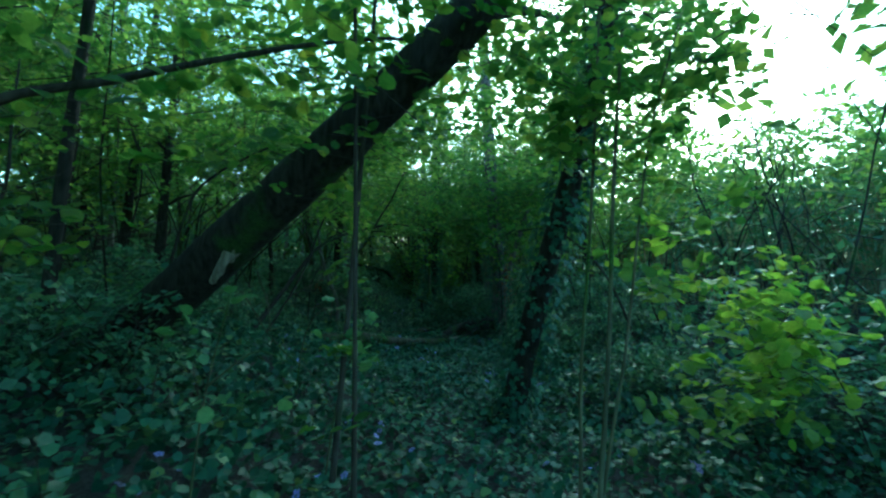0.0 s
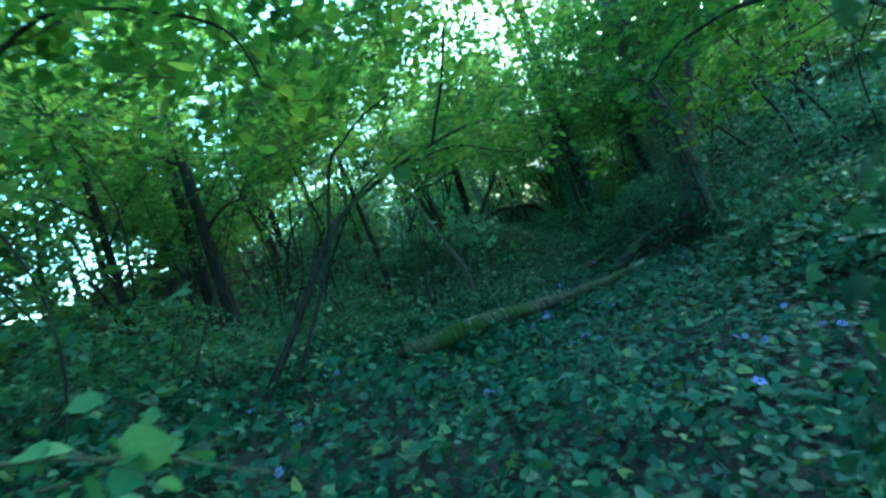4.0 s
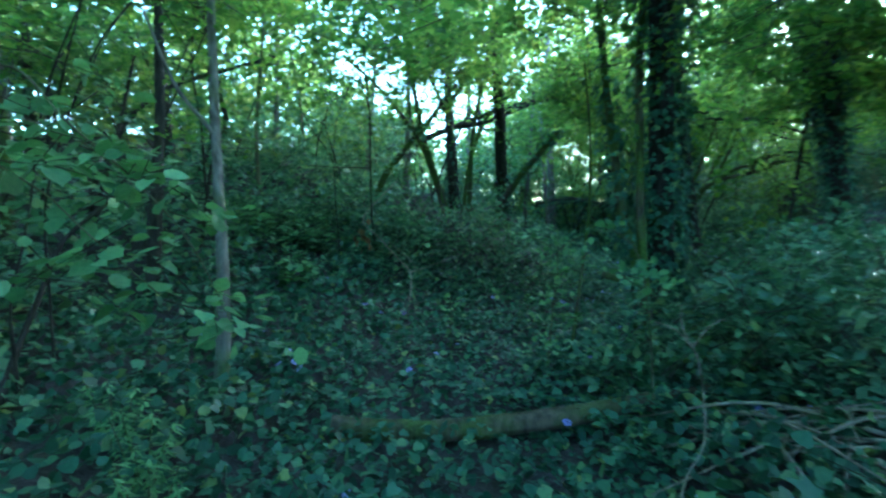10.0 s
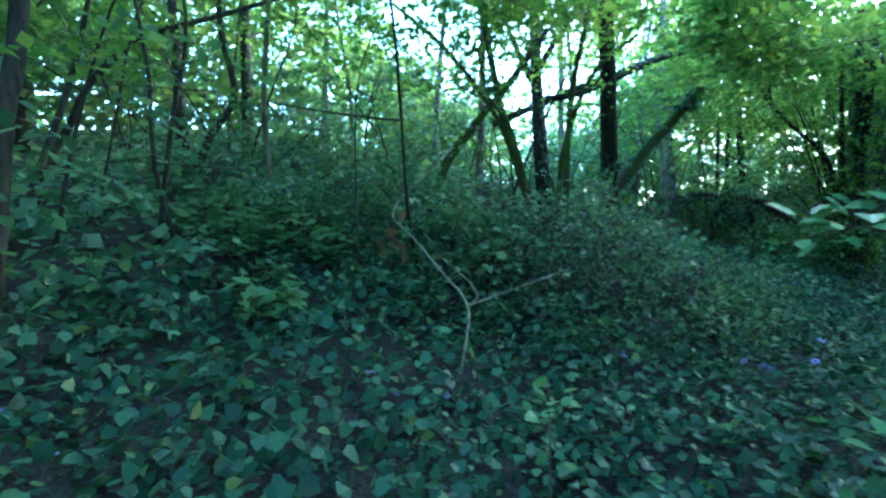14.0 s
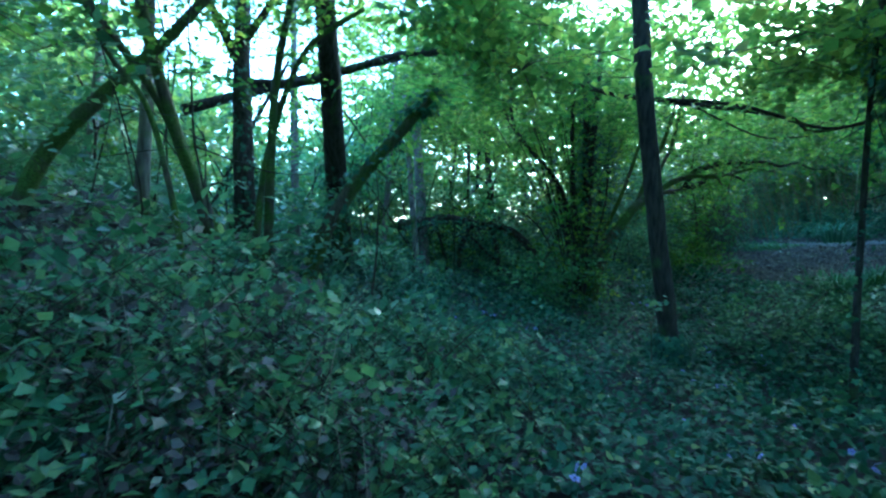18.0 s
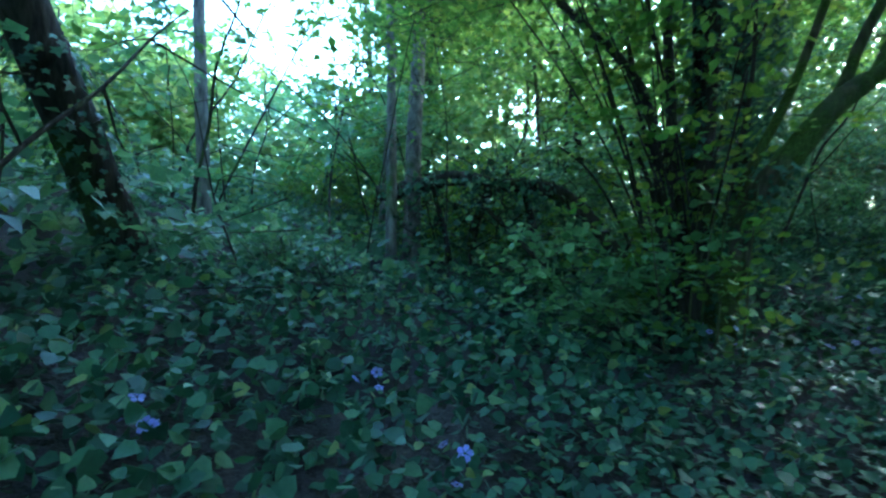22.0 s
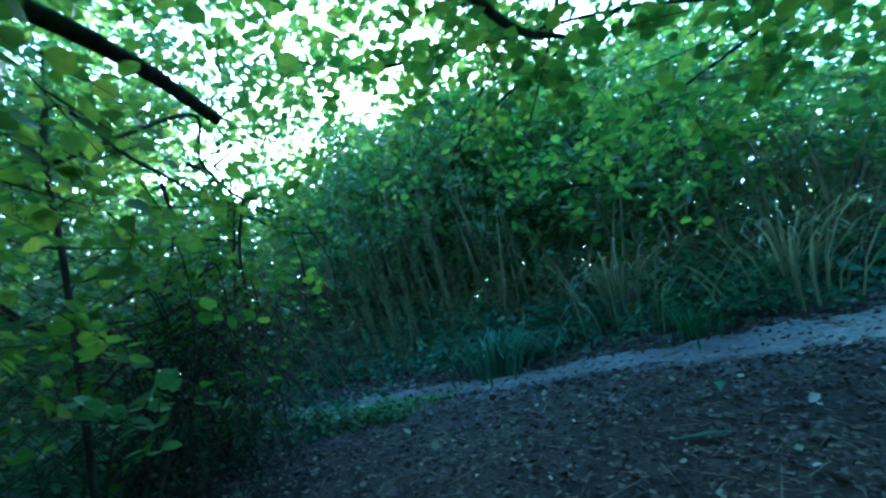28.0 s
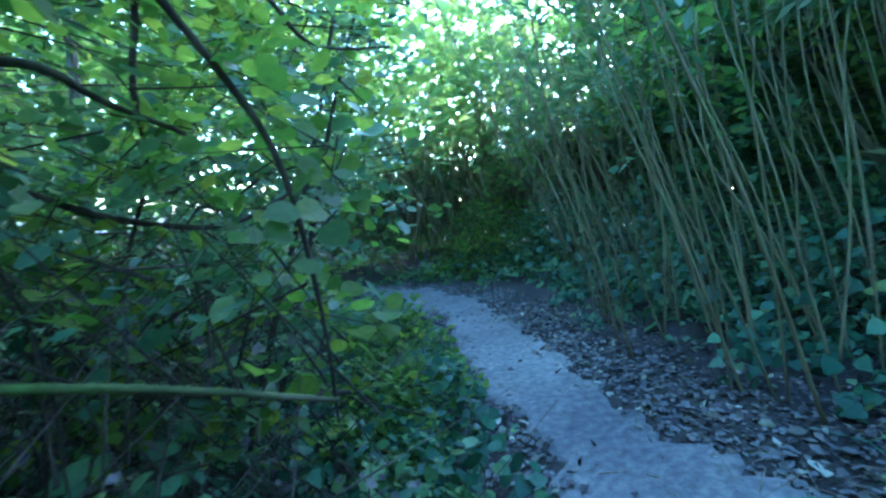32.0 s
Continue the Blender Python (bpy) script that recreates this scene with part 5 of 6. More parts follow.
leafy_limbs("bent_bough", "crooked dark bough arching through the thin leaves", [([G(-2.7, -0.2), (-2.6, -0.15, 1.5), (-2.47, -0.13, 2.09), (-2.29, -0.08, 2.35), (-2.04, -0.01, 2.56), (-1.69, 0.07, 2.78), (-1.37, 0.19, 2.76), (-1.0, 0.35, 2.6), (-0.92, 0.46, 2.27)], 0.017, 0.007)], HAZEL, BARK, n=80, spread=0.22, size=0.075, skip=0.4)
leafy_limbs("hazel_sprig", "young hazel sprig with a few pale leaves", [([G(-1.75, -3.1), (-1.7, -3.2, 0.9), (-1.6, -3.36, 1.4)], 0.007, 0.003), ([(-1.68, -3.25, 1.0), (-1.5, -3.3, 1.15), (-1.35, -3.3, 1.1)], 0.004, 0.002)], PALE_LEAF, STEM, n=7, spread=0.05, size=0.06, count=4, length=0.2, skip=0.5)
leafy_limbs("hazel_sprig", "low sprig of bright broad leaves at the sapling's foot", [([G(-1.15, -2.6), (-1.1, -2.65, 0.8), (-1.0, -2.7, 1.12)], 0.006, 0.003)], PALE_LEAF, STEM, n=7, spread=0.06, size=0.075, count=4, length=0.16, skip=0.6, clear=0.2)
leafy_limbs("broad_leaf_sprig", "low sprig of broad dark blue-green leaves close to the trail", [([G(3.5, 14.3), (3.46, 14.28, 0.25), (3.4, 14.26, 0.45), (3.34, 14.24, 0.56)], 0.006, 0.003), ([(3.46, 14.28, 0.25), (3.5, 14.3, 0.5), (3.52, 14.3, 0.6)], 0.004, 0.002)], IVY_FAR, STEM, n=8, spread=0.03, size=0.085, shape=LOBED_SHAPE, count=3, length=0.14, skip=0.45, clear=-1.0)
leafy_limbs("elder_sapling", "small pale three-tiered shoot in the ivy", [([G(0.72, 8.6), (0.72, 8.6, 0.05), (0.71, 8.61, 0.2), (0.7, 8.62, 0.34)], 0.004, 0.002)], PALE_LEAF, STEM, n=7, spread=0.02, size=0.07, shape=OVAL_SHAPE, count=2, length=0.08, skip=0.4, clear=-1.0)
stump = thing("broken_stump", G(2.46, 10.28), "short broken dead stem standing in the ivy", "stump")
part("trunk", tube_mesh("trunk", [([G(2.48, 10.27), (2.47, 10.28, 0.11), (2.44, 10.36, 0.3), (2.43, 10.41, 0.39)], 0.04, 0.03)], BARK, 9, 5, 0.25), stump)
leafy_limbs("coppice_shoot", "near coppice shoots with broad mid-green leaves", [([G(3.45, 17.15), (3.5, 17.2, 0.8), (3.55, 17.22, 1.3)], 0.007, 0.003), ([G(3.6, 17.1), (3.68, 17.1, 0.7), (3.74, 17.1, 1.1)], 0.006, 0.003), ([G(3.5, 17.05), (3.56, 17.02, 0.8), (3.6, 17.0, 1.05)], 0.006, 0.003)], PALE_LEAF, STEM, n=15, spread=0.1, size=0.080, count=4, length=0.2, skip=0.35)
leafy_limbs("coppice_shoot", "young coppice shoots with large green leaves", [([G(3.6, 16.95), (3.6, 16.9, 0.7), (3.63, 16.83, 1.15)], 0.008, 0.003), ([G(3.75, 17.0), (3.78, 16.94, 0.8), (3.8, 16.9, 1.2)], 0.007, 0.003), ([G(3.3, 16.9), (3.2, 16.8, 0.7), (3.15, 16.75, 1.1)], 0.007, 0.003)], HAZEL, STEM, n=14, spread=0.08, size=0.056, count=5, length=0.2, skip=0.3)
leafy_limbs("elder_sapling", "slender elder shoot with tiers of pale leaflets", [([G(1.62, 8.3), (1.66, 8.3, 0.3), (1.69, 8.28, 0.62), (1.68, 8.27, 0.92)], 0.006, 0.003), ([(1.69, 8.28, 0.8), (1.5, 8.25, 0.9), (1.35, 8.25, 0.86)], 0.004, 0.002), ([(1.69, 8.28, 0.8), (1.85, 8.3, 0.92), (1.98, 8.3, 0.88)], 0.004, 0.002)], PALE_LEAF, STEM, n=34, spread=0.05, size=0.065, shape=OVAL_SHAPE, count=7, length=0.2, skip=0.15, clear=0.1)
leafy_limbs("elder_sapling", "young elder shoot with pale leaflets beside the ivied trunk", [([G(2.35, 7.4), (2.3, 7.38, 0.4), (2.22, 7.35, 0.85), (2.1, 7.35, 1.0)], 0.006, 0.003)], PALE_LEAF, STEM, n=10, spread=0.05, size=0.065, shape=OVAL_SHAPE, count=7, length=0.2, skip=0.5)
leafy_limbs("hazel_sprig", "hanging hazel twig with large bright backlit leaves", [([(3.3, 3.9, 2.4), (3.0, 4.2, 2.1), (2.75, 4.5, 1.85), (2.72, 4.62, 1.5), (2.78, 4.6, 1.25)], 0.006, 0.003)], HAZEL, TWIG, n=16, spread=0.06, size=0.085, count=4, length=0.2, skip=0.3, clear=0.6)

# ---- the bank, the path and the shrubs beside it ----
def tuft(name, label, x, y, n, length, width, material, spread=0.12, lean=0.8, category="grass"):
    """A tussock: arching blades from one foot."""
    t = thing(name, G(x, y, 0.0), label, category)
    seg = 6
    s = np.linspace(0, 1, seg)
    a = np.sort(rng.uniform(0, 2 * np.pi, n))
    out = np.column_stack([np.cos(a), np.sin(a), np.zeros(n)])
    base = np.array([x, y, 0]) + out * np.abs(rng.normal(0, spread, n))[:, None]
    base[:, 2] = height(base[:, 0], base[:, 1]) - 0.02
    L = length * rng.uniform(0.55, 1.15, n)
    k = lean * rng.uniform(0.5, 1.3, n)
    run = (s[None] ** 1.4) * (k * L)[:, None] * 0.75
    rise = L[:, None] * (s[None] * 1.0 - (0.35 + 0.45 * np.minimum(k, 1.2))[:, None] * s[None] ** 2.4)
    c = base[:, None] + out[:, None] * run[..., None] + np.array([0, 0, 1.0]) * rise[..., None]
    side = np.column_stack([-out[:, 1], out[:, 0], np.zeros(n)])[:, None] * (width * (1 - s**2.5)[None] * rng.uniform(0.7, 1.2, (n, 1)))[..., None]
    v = np.stack([c - side, c + side], 2).reshape(-1, 3)
    i = np.arange(seg - 1)
    per = seg * 2
    cut = np.linspace(0, n, 7).astype(int)
    one = np.concatenate([np.stack([2 * i, 2 * i + 1, 2 * i + 3], -1), np.stack([2 * i, 2 * i + 3, 2 * i + 2], -1)])
    for lo, hi in zip(cut[:-1], cut[1:]):
        f = (one[None] + (np.arange(hi - lo) * per)[:, None, None]).reshape(-1, 3)
        part("blade_clump", mesh_of("blade_clump", v[lo * per:hi * per], f, material), t)
    return t


tuft("sedge_tussock", "big drooping tussock of pendulous sedge at the path edge", 10.62, 21.35, 270, 1.15, 0.012, SEDGE, 0.22, 0.9)
tuft("grass_tussock", "arching tussock of bright green grass on the littered bank", 7.45, 17.1, 230, 0.78, 0.011, BLADE, 0.2)
tuft("grass_tussock", "arching tussock of green grass on the slope", 8.15, 17.2, 150, 0.7, 0.01, BLADE, 0.16)
tuft("grass_tussock", "small tuft of long grass under the hanging twigs", 7.15, 19.65, 60, 0.5, 0.006, BLADE, 0.15)
tuft("grass_tussock", "tuft of long grass beside the path", 11.6, 19.6, 90, 0.7, 0.009, BLADE, 0.2)
tuft("grass_tussock", "tuft of grass on the ivy bank", 3.3, 3.2, 70, 0.5, 0.006, BLADE, 0.2)

tuft("bent_reeds", "clump of pale dead reeds bent over on the bank", 12.3, 20.7, 150, 2.0, 0.011, DRY_REED, 0.5, 0.9, "reeds")
tuft("bent_reeds", "clump of pale dead reeds bent over on the bank", 12.8, 19.0, 130, 1.9, 0.011, DRY_REED, 0.5, 0.9, "reeds")
tuft("bent_reeds", "clump of pale dead reeds bent towards the path", 12.0, 22.0, 90, 1.7, 0.007, DRY_REED, 0.4, 0.9, "reeds")
leafy_limbs("hazel_sprig", "bright hazel sprig in front of the dark twigs", [([G(6.9, 19.8), (6.9, 19.7, 1.2), (6.95, 19.65, 1.42)], 0.006, 0.003), ([G(7.0, 19.95), (7.15, 19.95, 1.2), (7.23, 19.9, 1.42)], 0.006, 0.003)], PALE_LEAF, TWIG, n=9, spread=0.05, size=0.07, count=4, length=0.2, skip=0.6)
shrub = [([G(7.0, 20.6), (6.8, 20.5, 1.9), (6.65, 20.46, 2.91), (7.06, 20.69, 2.81), (7.45, 20.85, 2.71)], 0.02, 0.01), ([(6.7, 20.4, 2.6), (7.33, 20.46, 3.06), (7.44, 20.68, 2.86), (7.75, 20.82, 2.68), (8.17, 20.83, 2.56), (8.29, 20.8, 2.42), (8.39, 20.78, 2.22), (8.41, 20.78, 2.02)], 0.013, 0.004), ([(7.23, 20.75, 2.7), (7.34, 20.93, 2.44), (7.31, 21.12, 1.97)], 0.014, 0.006), ([(7.75, 20.82, 2.68), (7.75, 20.92, 2.34), (7.85, 21.07, 1.86), (7.72, 21.08, 1.36)], 0.012, 0.006),
         ([(6.42, 20.56, 2.06), (6.65, 20.75, 1.85), (7.05, 20.92, 1.8), (7.46, 21.01, 1.96)], 0.016, 0.007), ([(6.74, 20.77, 1.77), (6.85, 20.86, 2.13)], 0.01, 0.006), ([(7.38, 20.76, 2.86), (7.57, 20.9, 2.87), (7.77, 21.08, 2.7), (8.29, 21.29, 2.62), (8.63, 21.31, 2.65)], 0.018, 0.006), ([(7.57, 20.88, 2.92), (7.83, 20.99, 3.2), (8.23, 21.08, 3.41)], 0.012, 0.005), ([(8.29, 21.29, 2.62), (8.45, 21.42, 2.32), (8.5, 21.52, 1.94), (8.5, 21.6, 1.62)], 0.01, 0.004), ([(7.77, 21.08, 2.7), (7.79, 21.16, 2.38), (7.83, 21.29, 2.0)], 0.01, 0.005)]
leafy_limbs("hanging_shrub", "dark tangled hazel hanging over the edge of the path", shrub, HAZEL, TWIG, n=190, spread=0.2, size=0.058, length=0.26, skip=0.2, clear=0.85)
leafy_limbs("hazel_screen", "dense screen of hazel leaves beside the path", [
    ([G(7.3, 21.5), (7.4, 21.45, 1.7), (7.73, 21.38, 1.8), (7.84, 21.61, 1.7), (8.11, 21.88, 1.57), (8.38, 22.08, 1.51)], 0.014, 0.01), ([G(7.3, 21.7), (7.45, 21.5, 2.2), (7.57, 21.58, 2.28), (7.7, 21.84, 2.18), (7.92, 22.12, 2.14), (8.13, 22.34, 2.28)], 0.018, 0.007),
    ([(7.95, 21.7, 3.3), (7.92, 21.74, 2.83), (7.85, 21.79, 2.58), (7.78, 21.91, 2.34), (7.66, 21.94, 2.06)], 0.012, 0.007), ([(7.9, 21.9, 3.3), (8.15, 22.08, 2.94), (8.22, 22.37, 2.85), (8.47, 22.64, 2.91)], 0.012, 0.005), ([(7.6, 21.3, 2.5), (7.87, 21.41, 2.54), (7.91, 21.6, 2.49), (8.0, 21.8, 2.43)], 0.014, 0.007),
    ([G(7.6, 22.6), (7.8, 22.7, 1.6), (8.0, 22.8, 2.4), (8.1, 23.0, 3.2)], 0.02, 0.01), ([G(7.4, 23.4), (7.7, 23.4, 1.8), (7.9, 23.5, 2.8), (8.1, 23.6, 3.6)], 0.02, 0.01)], HAZEL, TWIG, n=260, spread=0.22, size=0.062, length=0.26, skip=0.1, clear=0.8)
leafy_limbs("near_boughs", "dark boughs with lobed leaves over the bank", [
    ([(5.6, 18.1, 2.4), (6.09, 18.33, 2.56), (6.37, 18.38, 2.61), (6.65, 18.42, 2.62), (7.06, 18.46, 2.65), (7.34, 18.45, 2.58), (7.63, 18.44, 2.64), (7.89, 18.4, 2.53), (8.08, 18.33, 2.53)], 0.055, 0.01), ([(5.5, 18.3, 2.1), (5.97, 18.54, 2.25), (6.18, 18.75, 2.4), (6.54, 19.02, 2.5), (6.87, 19.14, 2.47), (7.14, 19.22, 2.38)], 0.05, 0.022), ([(6.13, 19.24, 2.66), (6.21, 19.46, 2.42), (6.36, 19.68, 2.04), (6.64, 19.8, 1.72), (6.98, 19.81, 1.73)], 0.014, 0.005),
    ([(4.66, 17.38, 1.9), (5.05, 17.8, 2.0), (5.5, 18.3, 2.1), (5.6, 18.1, 2.4)], 0.045, 0.04)], HAZEL, BARK, n=230, spread=0.34, size=0.064, length=0.32, skip=0.2, clear=0.9)
stick = thing("dead_stick", (8.19, 21.1, 1.93), "long bare dead stick lodged across the hazel screen", "branch")
part("stick", tube_mesh("stick", [([(8.05, 20.95, 1.95), (8.19, 21.04, 1.93), (8.35, 21.18, 1.875), (8.6, 21.32, 1.8)], 0.011, 0.006)], STEM, 8, 6, 0.12), stick)
stick = thing("dead_stick", (7.75, 21.38, 1.72), "thin bare stick caught low in the hazel screen", "branch")
part("stick", tube_mesh("stick", [([G(7.2, 21.1, 0.0), (7.5, 21.25, 1.5), (7.75, 21.38, 1.72), (7.92, 21.52, 1.65), (8.17, 21.67, 1.59)], 0.006, 0.004)], STEM, 7, 6, 0.12), stick)
bush = thing("twiggy_bush", G(7.7, 21.4), "dark dense twiggy bush at the path edge", "shrub")
q = np.array([7.6, 21.45, 0]) + rng.normal(0, 1, (620, 3)) * (0.36, 0.5, 0)
q = q[(away(TRACK, q[:, 0], q[:, 1]) > 0.9) & (away(WALK, q[:, 0], q[:, 1]) > 0.5)]
q[:, 2] = height(q[:, 0], q[:, 1]) + rng.uniform(0.05, 1.2, len(q))
part("brushwood", leaf_mesh("brushwood", [twig_set(q, turned(len(q), 0.9), 0.55, 0.005, 0.0)], TWIG), bush)
part("foliage", leaf_mesh("foliage", [sprays(q[:150], turned(len(q[:150]), 0.2), 0.3, 8, 0.04, OVAL_SHAPE)], IVY), bush)
part("dead_leaves", leaf_mesh("dead_leaves", [sprays(q[150:330], turned(len(q[150:330]), 0.0), 0.3, 7, 0.035, KITE_SHAPE, 0.6, 0.6)], LITTER), bush, "withered dark brown leaves")
for k in range(16):
    x, y = 7.1 + 0.05 * k, 20.75 + 0.07 * (k * 5 % 8)
    top, out = 1.5 + 0.09 * (k * 7 % 9), 0.12 + 0.05 * (k * 3 % 5)
    part("twig", tube_mesh("twig", [([(x - out, y, top), (x, y + 0.04, top + 0.1), (x + out * 0.8, y + 0.1, top - 0.25), (x + out, y + 0.12, top - 0.75)], 0.007, 0.003)], BARK, 6, 5, 0.15), bush)
leafy_limbs("overhead_leaves", "few large blue-green leaves on a twig hanging close overhead", [([(8.95, 18.9, 3.7), (8.6, 19.2, 2.95), (8.36, 19.4, 2.38)], 0.004, 0.002), ([(8.6, 19.2, 2.95), (8.5, 19.5, 2.7), (8.42, 19.65, 2.38)], 0.003, 0.002), ([(8.7, 19.1, 3.1), (8.25, 19.2, 2.85), (8.1, 19.3, 2.45)], 0.003, 0.002)], IVY_FAR, TWIG, n=11, spread=0.05, size=0.056, count=4, length=0.2, skip=0.45, clear=-1.0)

leafy_limbs("overhanging_hazel", "hazel boughs with bright yellow-green leaves hanging over the bank", [
    ([G(11.6, 16.0), (11.4, 16.3, 2.0), (10.6, 17.0, 3.3), (9.8, 17.9, 3.8), (8.9, 18.7, 3.7), (8.3, 19.3, 3.4)], 0.05, 0.012),
    ([(10.2, 17.4, 3.6), (9.4, 17.6, 3.9), (8.6, 17.9, 3.8), (7.9, 18.4, 3.5)], 0.024, 0.008), ([(9.8, 17.9, 3.8), (9.7, 18.8, 3.7), (9.4, 19.6, 3.4), (9.3, 20.2, 3.1)], 0.02, 0.007),
    ([(10.6, 17.0, 3.3), (10.9, 17.9, 3.7), (11.0, 18.8, 3.6), (10.7, 19.6, 3.2)], 0.024, 0.008), ([(8.9, 18.7, 3.7), (8.9, 18.9, 3.2), (9.0, 19.2, 2.85)], 0.012, 0.005), ([(10.9, 17.9, 3.7), (10.2, 18.9, 4.0), (9.00, 19.81, 3.71), (8.57, 20.42, 3.77), (8.03, 21.03, 4.05)], 0.02, 0.006), ([(11.4, 16.3, 2.0), (10.8, 16.2, 2.8), (10.0, 16.6, 3.2), (9.3, 17.0, 3.3)], 0.024, 0.008)],
    HAZEL, BARK, n=900, spread=0.5, size=0.085, length=0.34, skip=0.25, clear=1.1)
blade = leaf_mesh("blade_leaf", [leaves(np.zeros((1, 3)), np.array([[0, 0, 1.0]]), np.array([[0, 1.0, 0.05]]), np.array([0.34]), (LANCE_SHAPE[0] * (1.7, 1, 0.4), LANCE_SHAPE[1]))], SEDGE)
for x, y, turn in ((9.4, 18.56, 0.5), (10.2, 18.9, 1.9)):
    ob = tagged(new("blade_leaf", blade), "long pale blue-green blade leaf lying on the leaf litter", "leaf")
    ob.matrix_world = Matrix.Translation(G(x, y, 0.045)) @ Matrix.Rotation(turn, 4, "Z")

# canes on the bank
cane_mesh = tube_mesh("cane", [([(0, 0, -0.1), (0.02, 0.0, 1.0), (-0.02, 0.03, 2.0), (0.05, 0.0, 3.0)], 0.009, 0.005)], CANE, 6, 4, 0.06)
thicket = thing("cane_thicket", G(11.2, 23.0), "leaning thicket of dry and green canes along the path", "canes")
n = 0
feet = []
while n < 150:
    x, y = rng.uniform(9.8, 14.5), rng.uniform(19.5, 30)
    side = away(TRACK, [x], [y])[0]
    ahead = np.interp(y, TRACK[::1, 1], TRACK[:, 0])
    if x < ahead or side < 0.62 or side > 2.6 or (y < 22.4 and side < 1.5) or (y < 21.8 and rng.uniform() < 0.8) or rng.uniform() > 0.4 + 0.6 * math.sin(x * 4 + y * 3) ** 2:
        continue
    ob = new("cane", cane_mesh)
    lean = Euler((rng.normal(0.0, 0.09), rng.normal(-0.3, 0.12), rng.uniform(0, 0.3)))
    ob.matrix_world = Matrix.LocRotScale(G(x, y, 0), lean, (rng.uniform(0.55, 1.15),) * 2 + (rng.uniform(0.6, 1.15),))
    ob.parent = thicket
    ob.matrix_parent_inverse = thicket.matrix_world.inverted()
    feet.append((x, y, lean))
    n += 1
q, d = [], []
for x, y, lean in feet:
    way = lean.to_matrix() @ Vector((0, 0, 1))
    for h in rng.uniform(1.7, 3.4, 5):
        q.append(Vector(G(x, y, 0)) + way * h)
q = np.array(q)
part("foliage", leaf_mesh("foliage", [sprays(q, turned(len(q), 0.5), 0.22, 6, 0.11, LANCE_WIDE, 0.6, 0.4)], REED), thicket, "narrow green cane leaves")


def reed_bed(name, label, x0, x1, y0, y1, n, tall, keep=None, material=REED):
    t = thing(name, G((x0 + x1) / 2, (y0 + y1) / 2), label, "reeds")
    p = np.column_stack([rng.uniform(x0, x1, n), rng.uniform(y0, y1, n)])
    if keep:
        p = p[keep(p)]
    q = np.column_stack([p, height(p[:, 0], p[:, 1])])
    L = tall * rng.uniform(0.6, 1.15, len(q))
    way = np.array([-0.12, 0, 1.0]) + rng.normal(0, 0.2, q.shape)
    nrm = turned(len(q), 0.0)
    part("reed_growth", leaf_mesh("reed_growth", [leaves(q, nrm, way, L, STALK_SHAPE)], CANE), t)
    k = rng.integers(0, len(q), len(q) * 2)
    top = q[k] + way[k] * (L[k] * rng.uniform(0.25, 0.95, len(k)))[:, None]
    part("foliage", leaf_mesh("foliage", [sprays(top, turned(len(top), 0.6), 0.25, 3, 0.32, LANCE_SHAPE, 0.6, 0.5)], material), t)


far_from_path = lambda p: (away(TRACK, p[:, 0], p[:, 1]) > 1.3) & (p[:, 0] > np.interp(p[:, 1], TRACK[:, 1], TRACK[:, 0]))
reed_bed("reed_bed", "tall pale reeds and bent stalks on the bank above the path", 11.2, 18, 14.5, 24, 900, 2.2, far_from_path)
reed_bed("reed_bed", "tall grey-green reeds closing the bend of the path", 5.0, 13, 29.6, 34, 1000, 3.3)
reed_bed("reed_bed", "sunlit grey-green reeds beyond the first trees", 5.5, 13, -3, 4, 800, 1.9)


def bramble(name, label, x, y, rx, ry, tall, n, material=IVY_FAR, size=0.08, wood=TWIG, shape=KITE_SHAPE):
    """A rounded, ragged mound of leaf sprays with arching stems."""
    t = thing(name, G(x, y, 0.0), label, "shrub", "undergrowth shrubs")
    q = np.array([x, y, 0]) + rng.normal(0, 1, (n, 3)) * (rx * 0.5, ry * 0.5, 0)
    q = q[clear_of_walk(np.column_stack([q[:, :2], height(q[:, 0], q[:, 1])]), 0.75) & (away(TRACK, q[:, 0], q[:, 1]) > 0.55)]
    if len(q) < 8:
        return
    fall = np.clip(1 - ((q[:, 0] - x) / rx) ** 2 - ((q[:, 1] - y) / ry) ** 2, 0.15, 1)
    q[:, 2] = height(q[:, 0], q[:, 1]) + tall * fall * rng.uniform(0.1, 1.0, len(q)) ** 0.7
    d = turned(len(q), 0.15)
    part("foliage", leaf_mesh("foliage", [sprays(q, d, 0.4, 10, size, shape, 0.4, 0.4)], material), t)
    part("brushwood", leaf_mesh("brushwood", [twig_set(q[: len(q) // 2], turned(len(q) // 2, 0.9), 0.55, 0.005, 0.1)], wood), t)


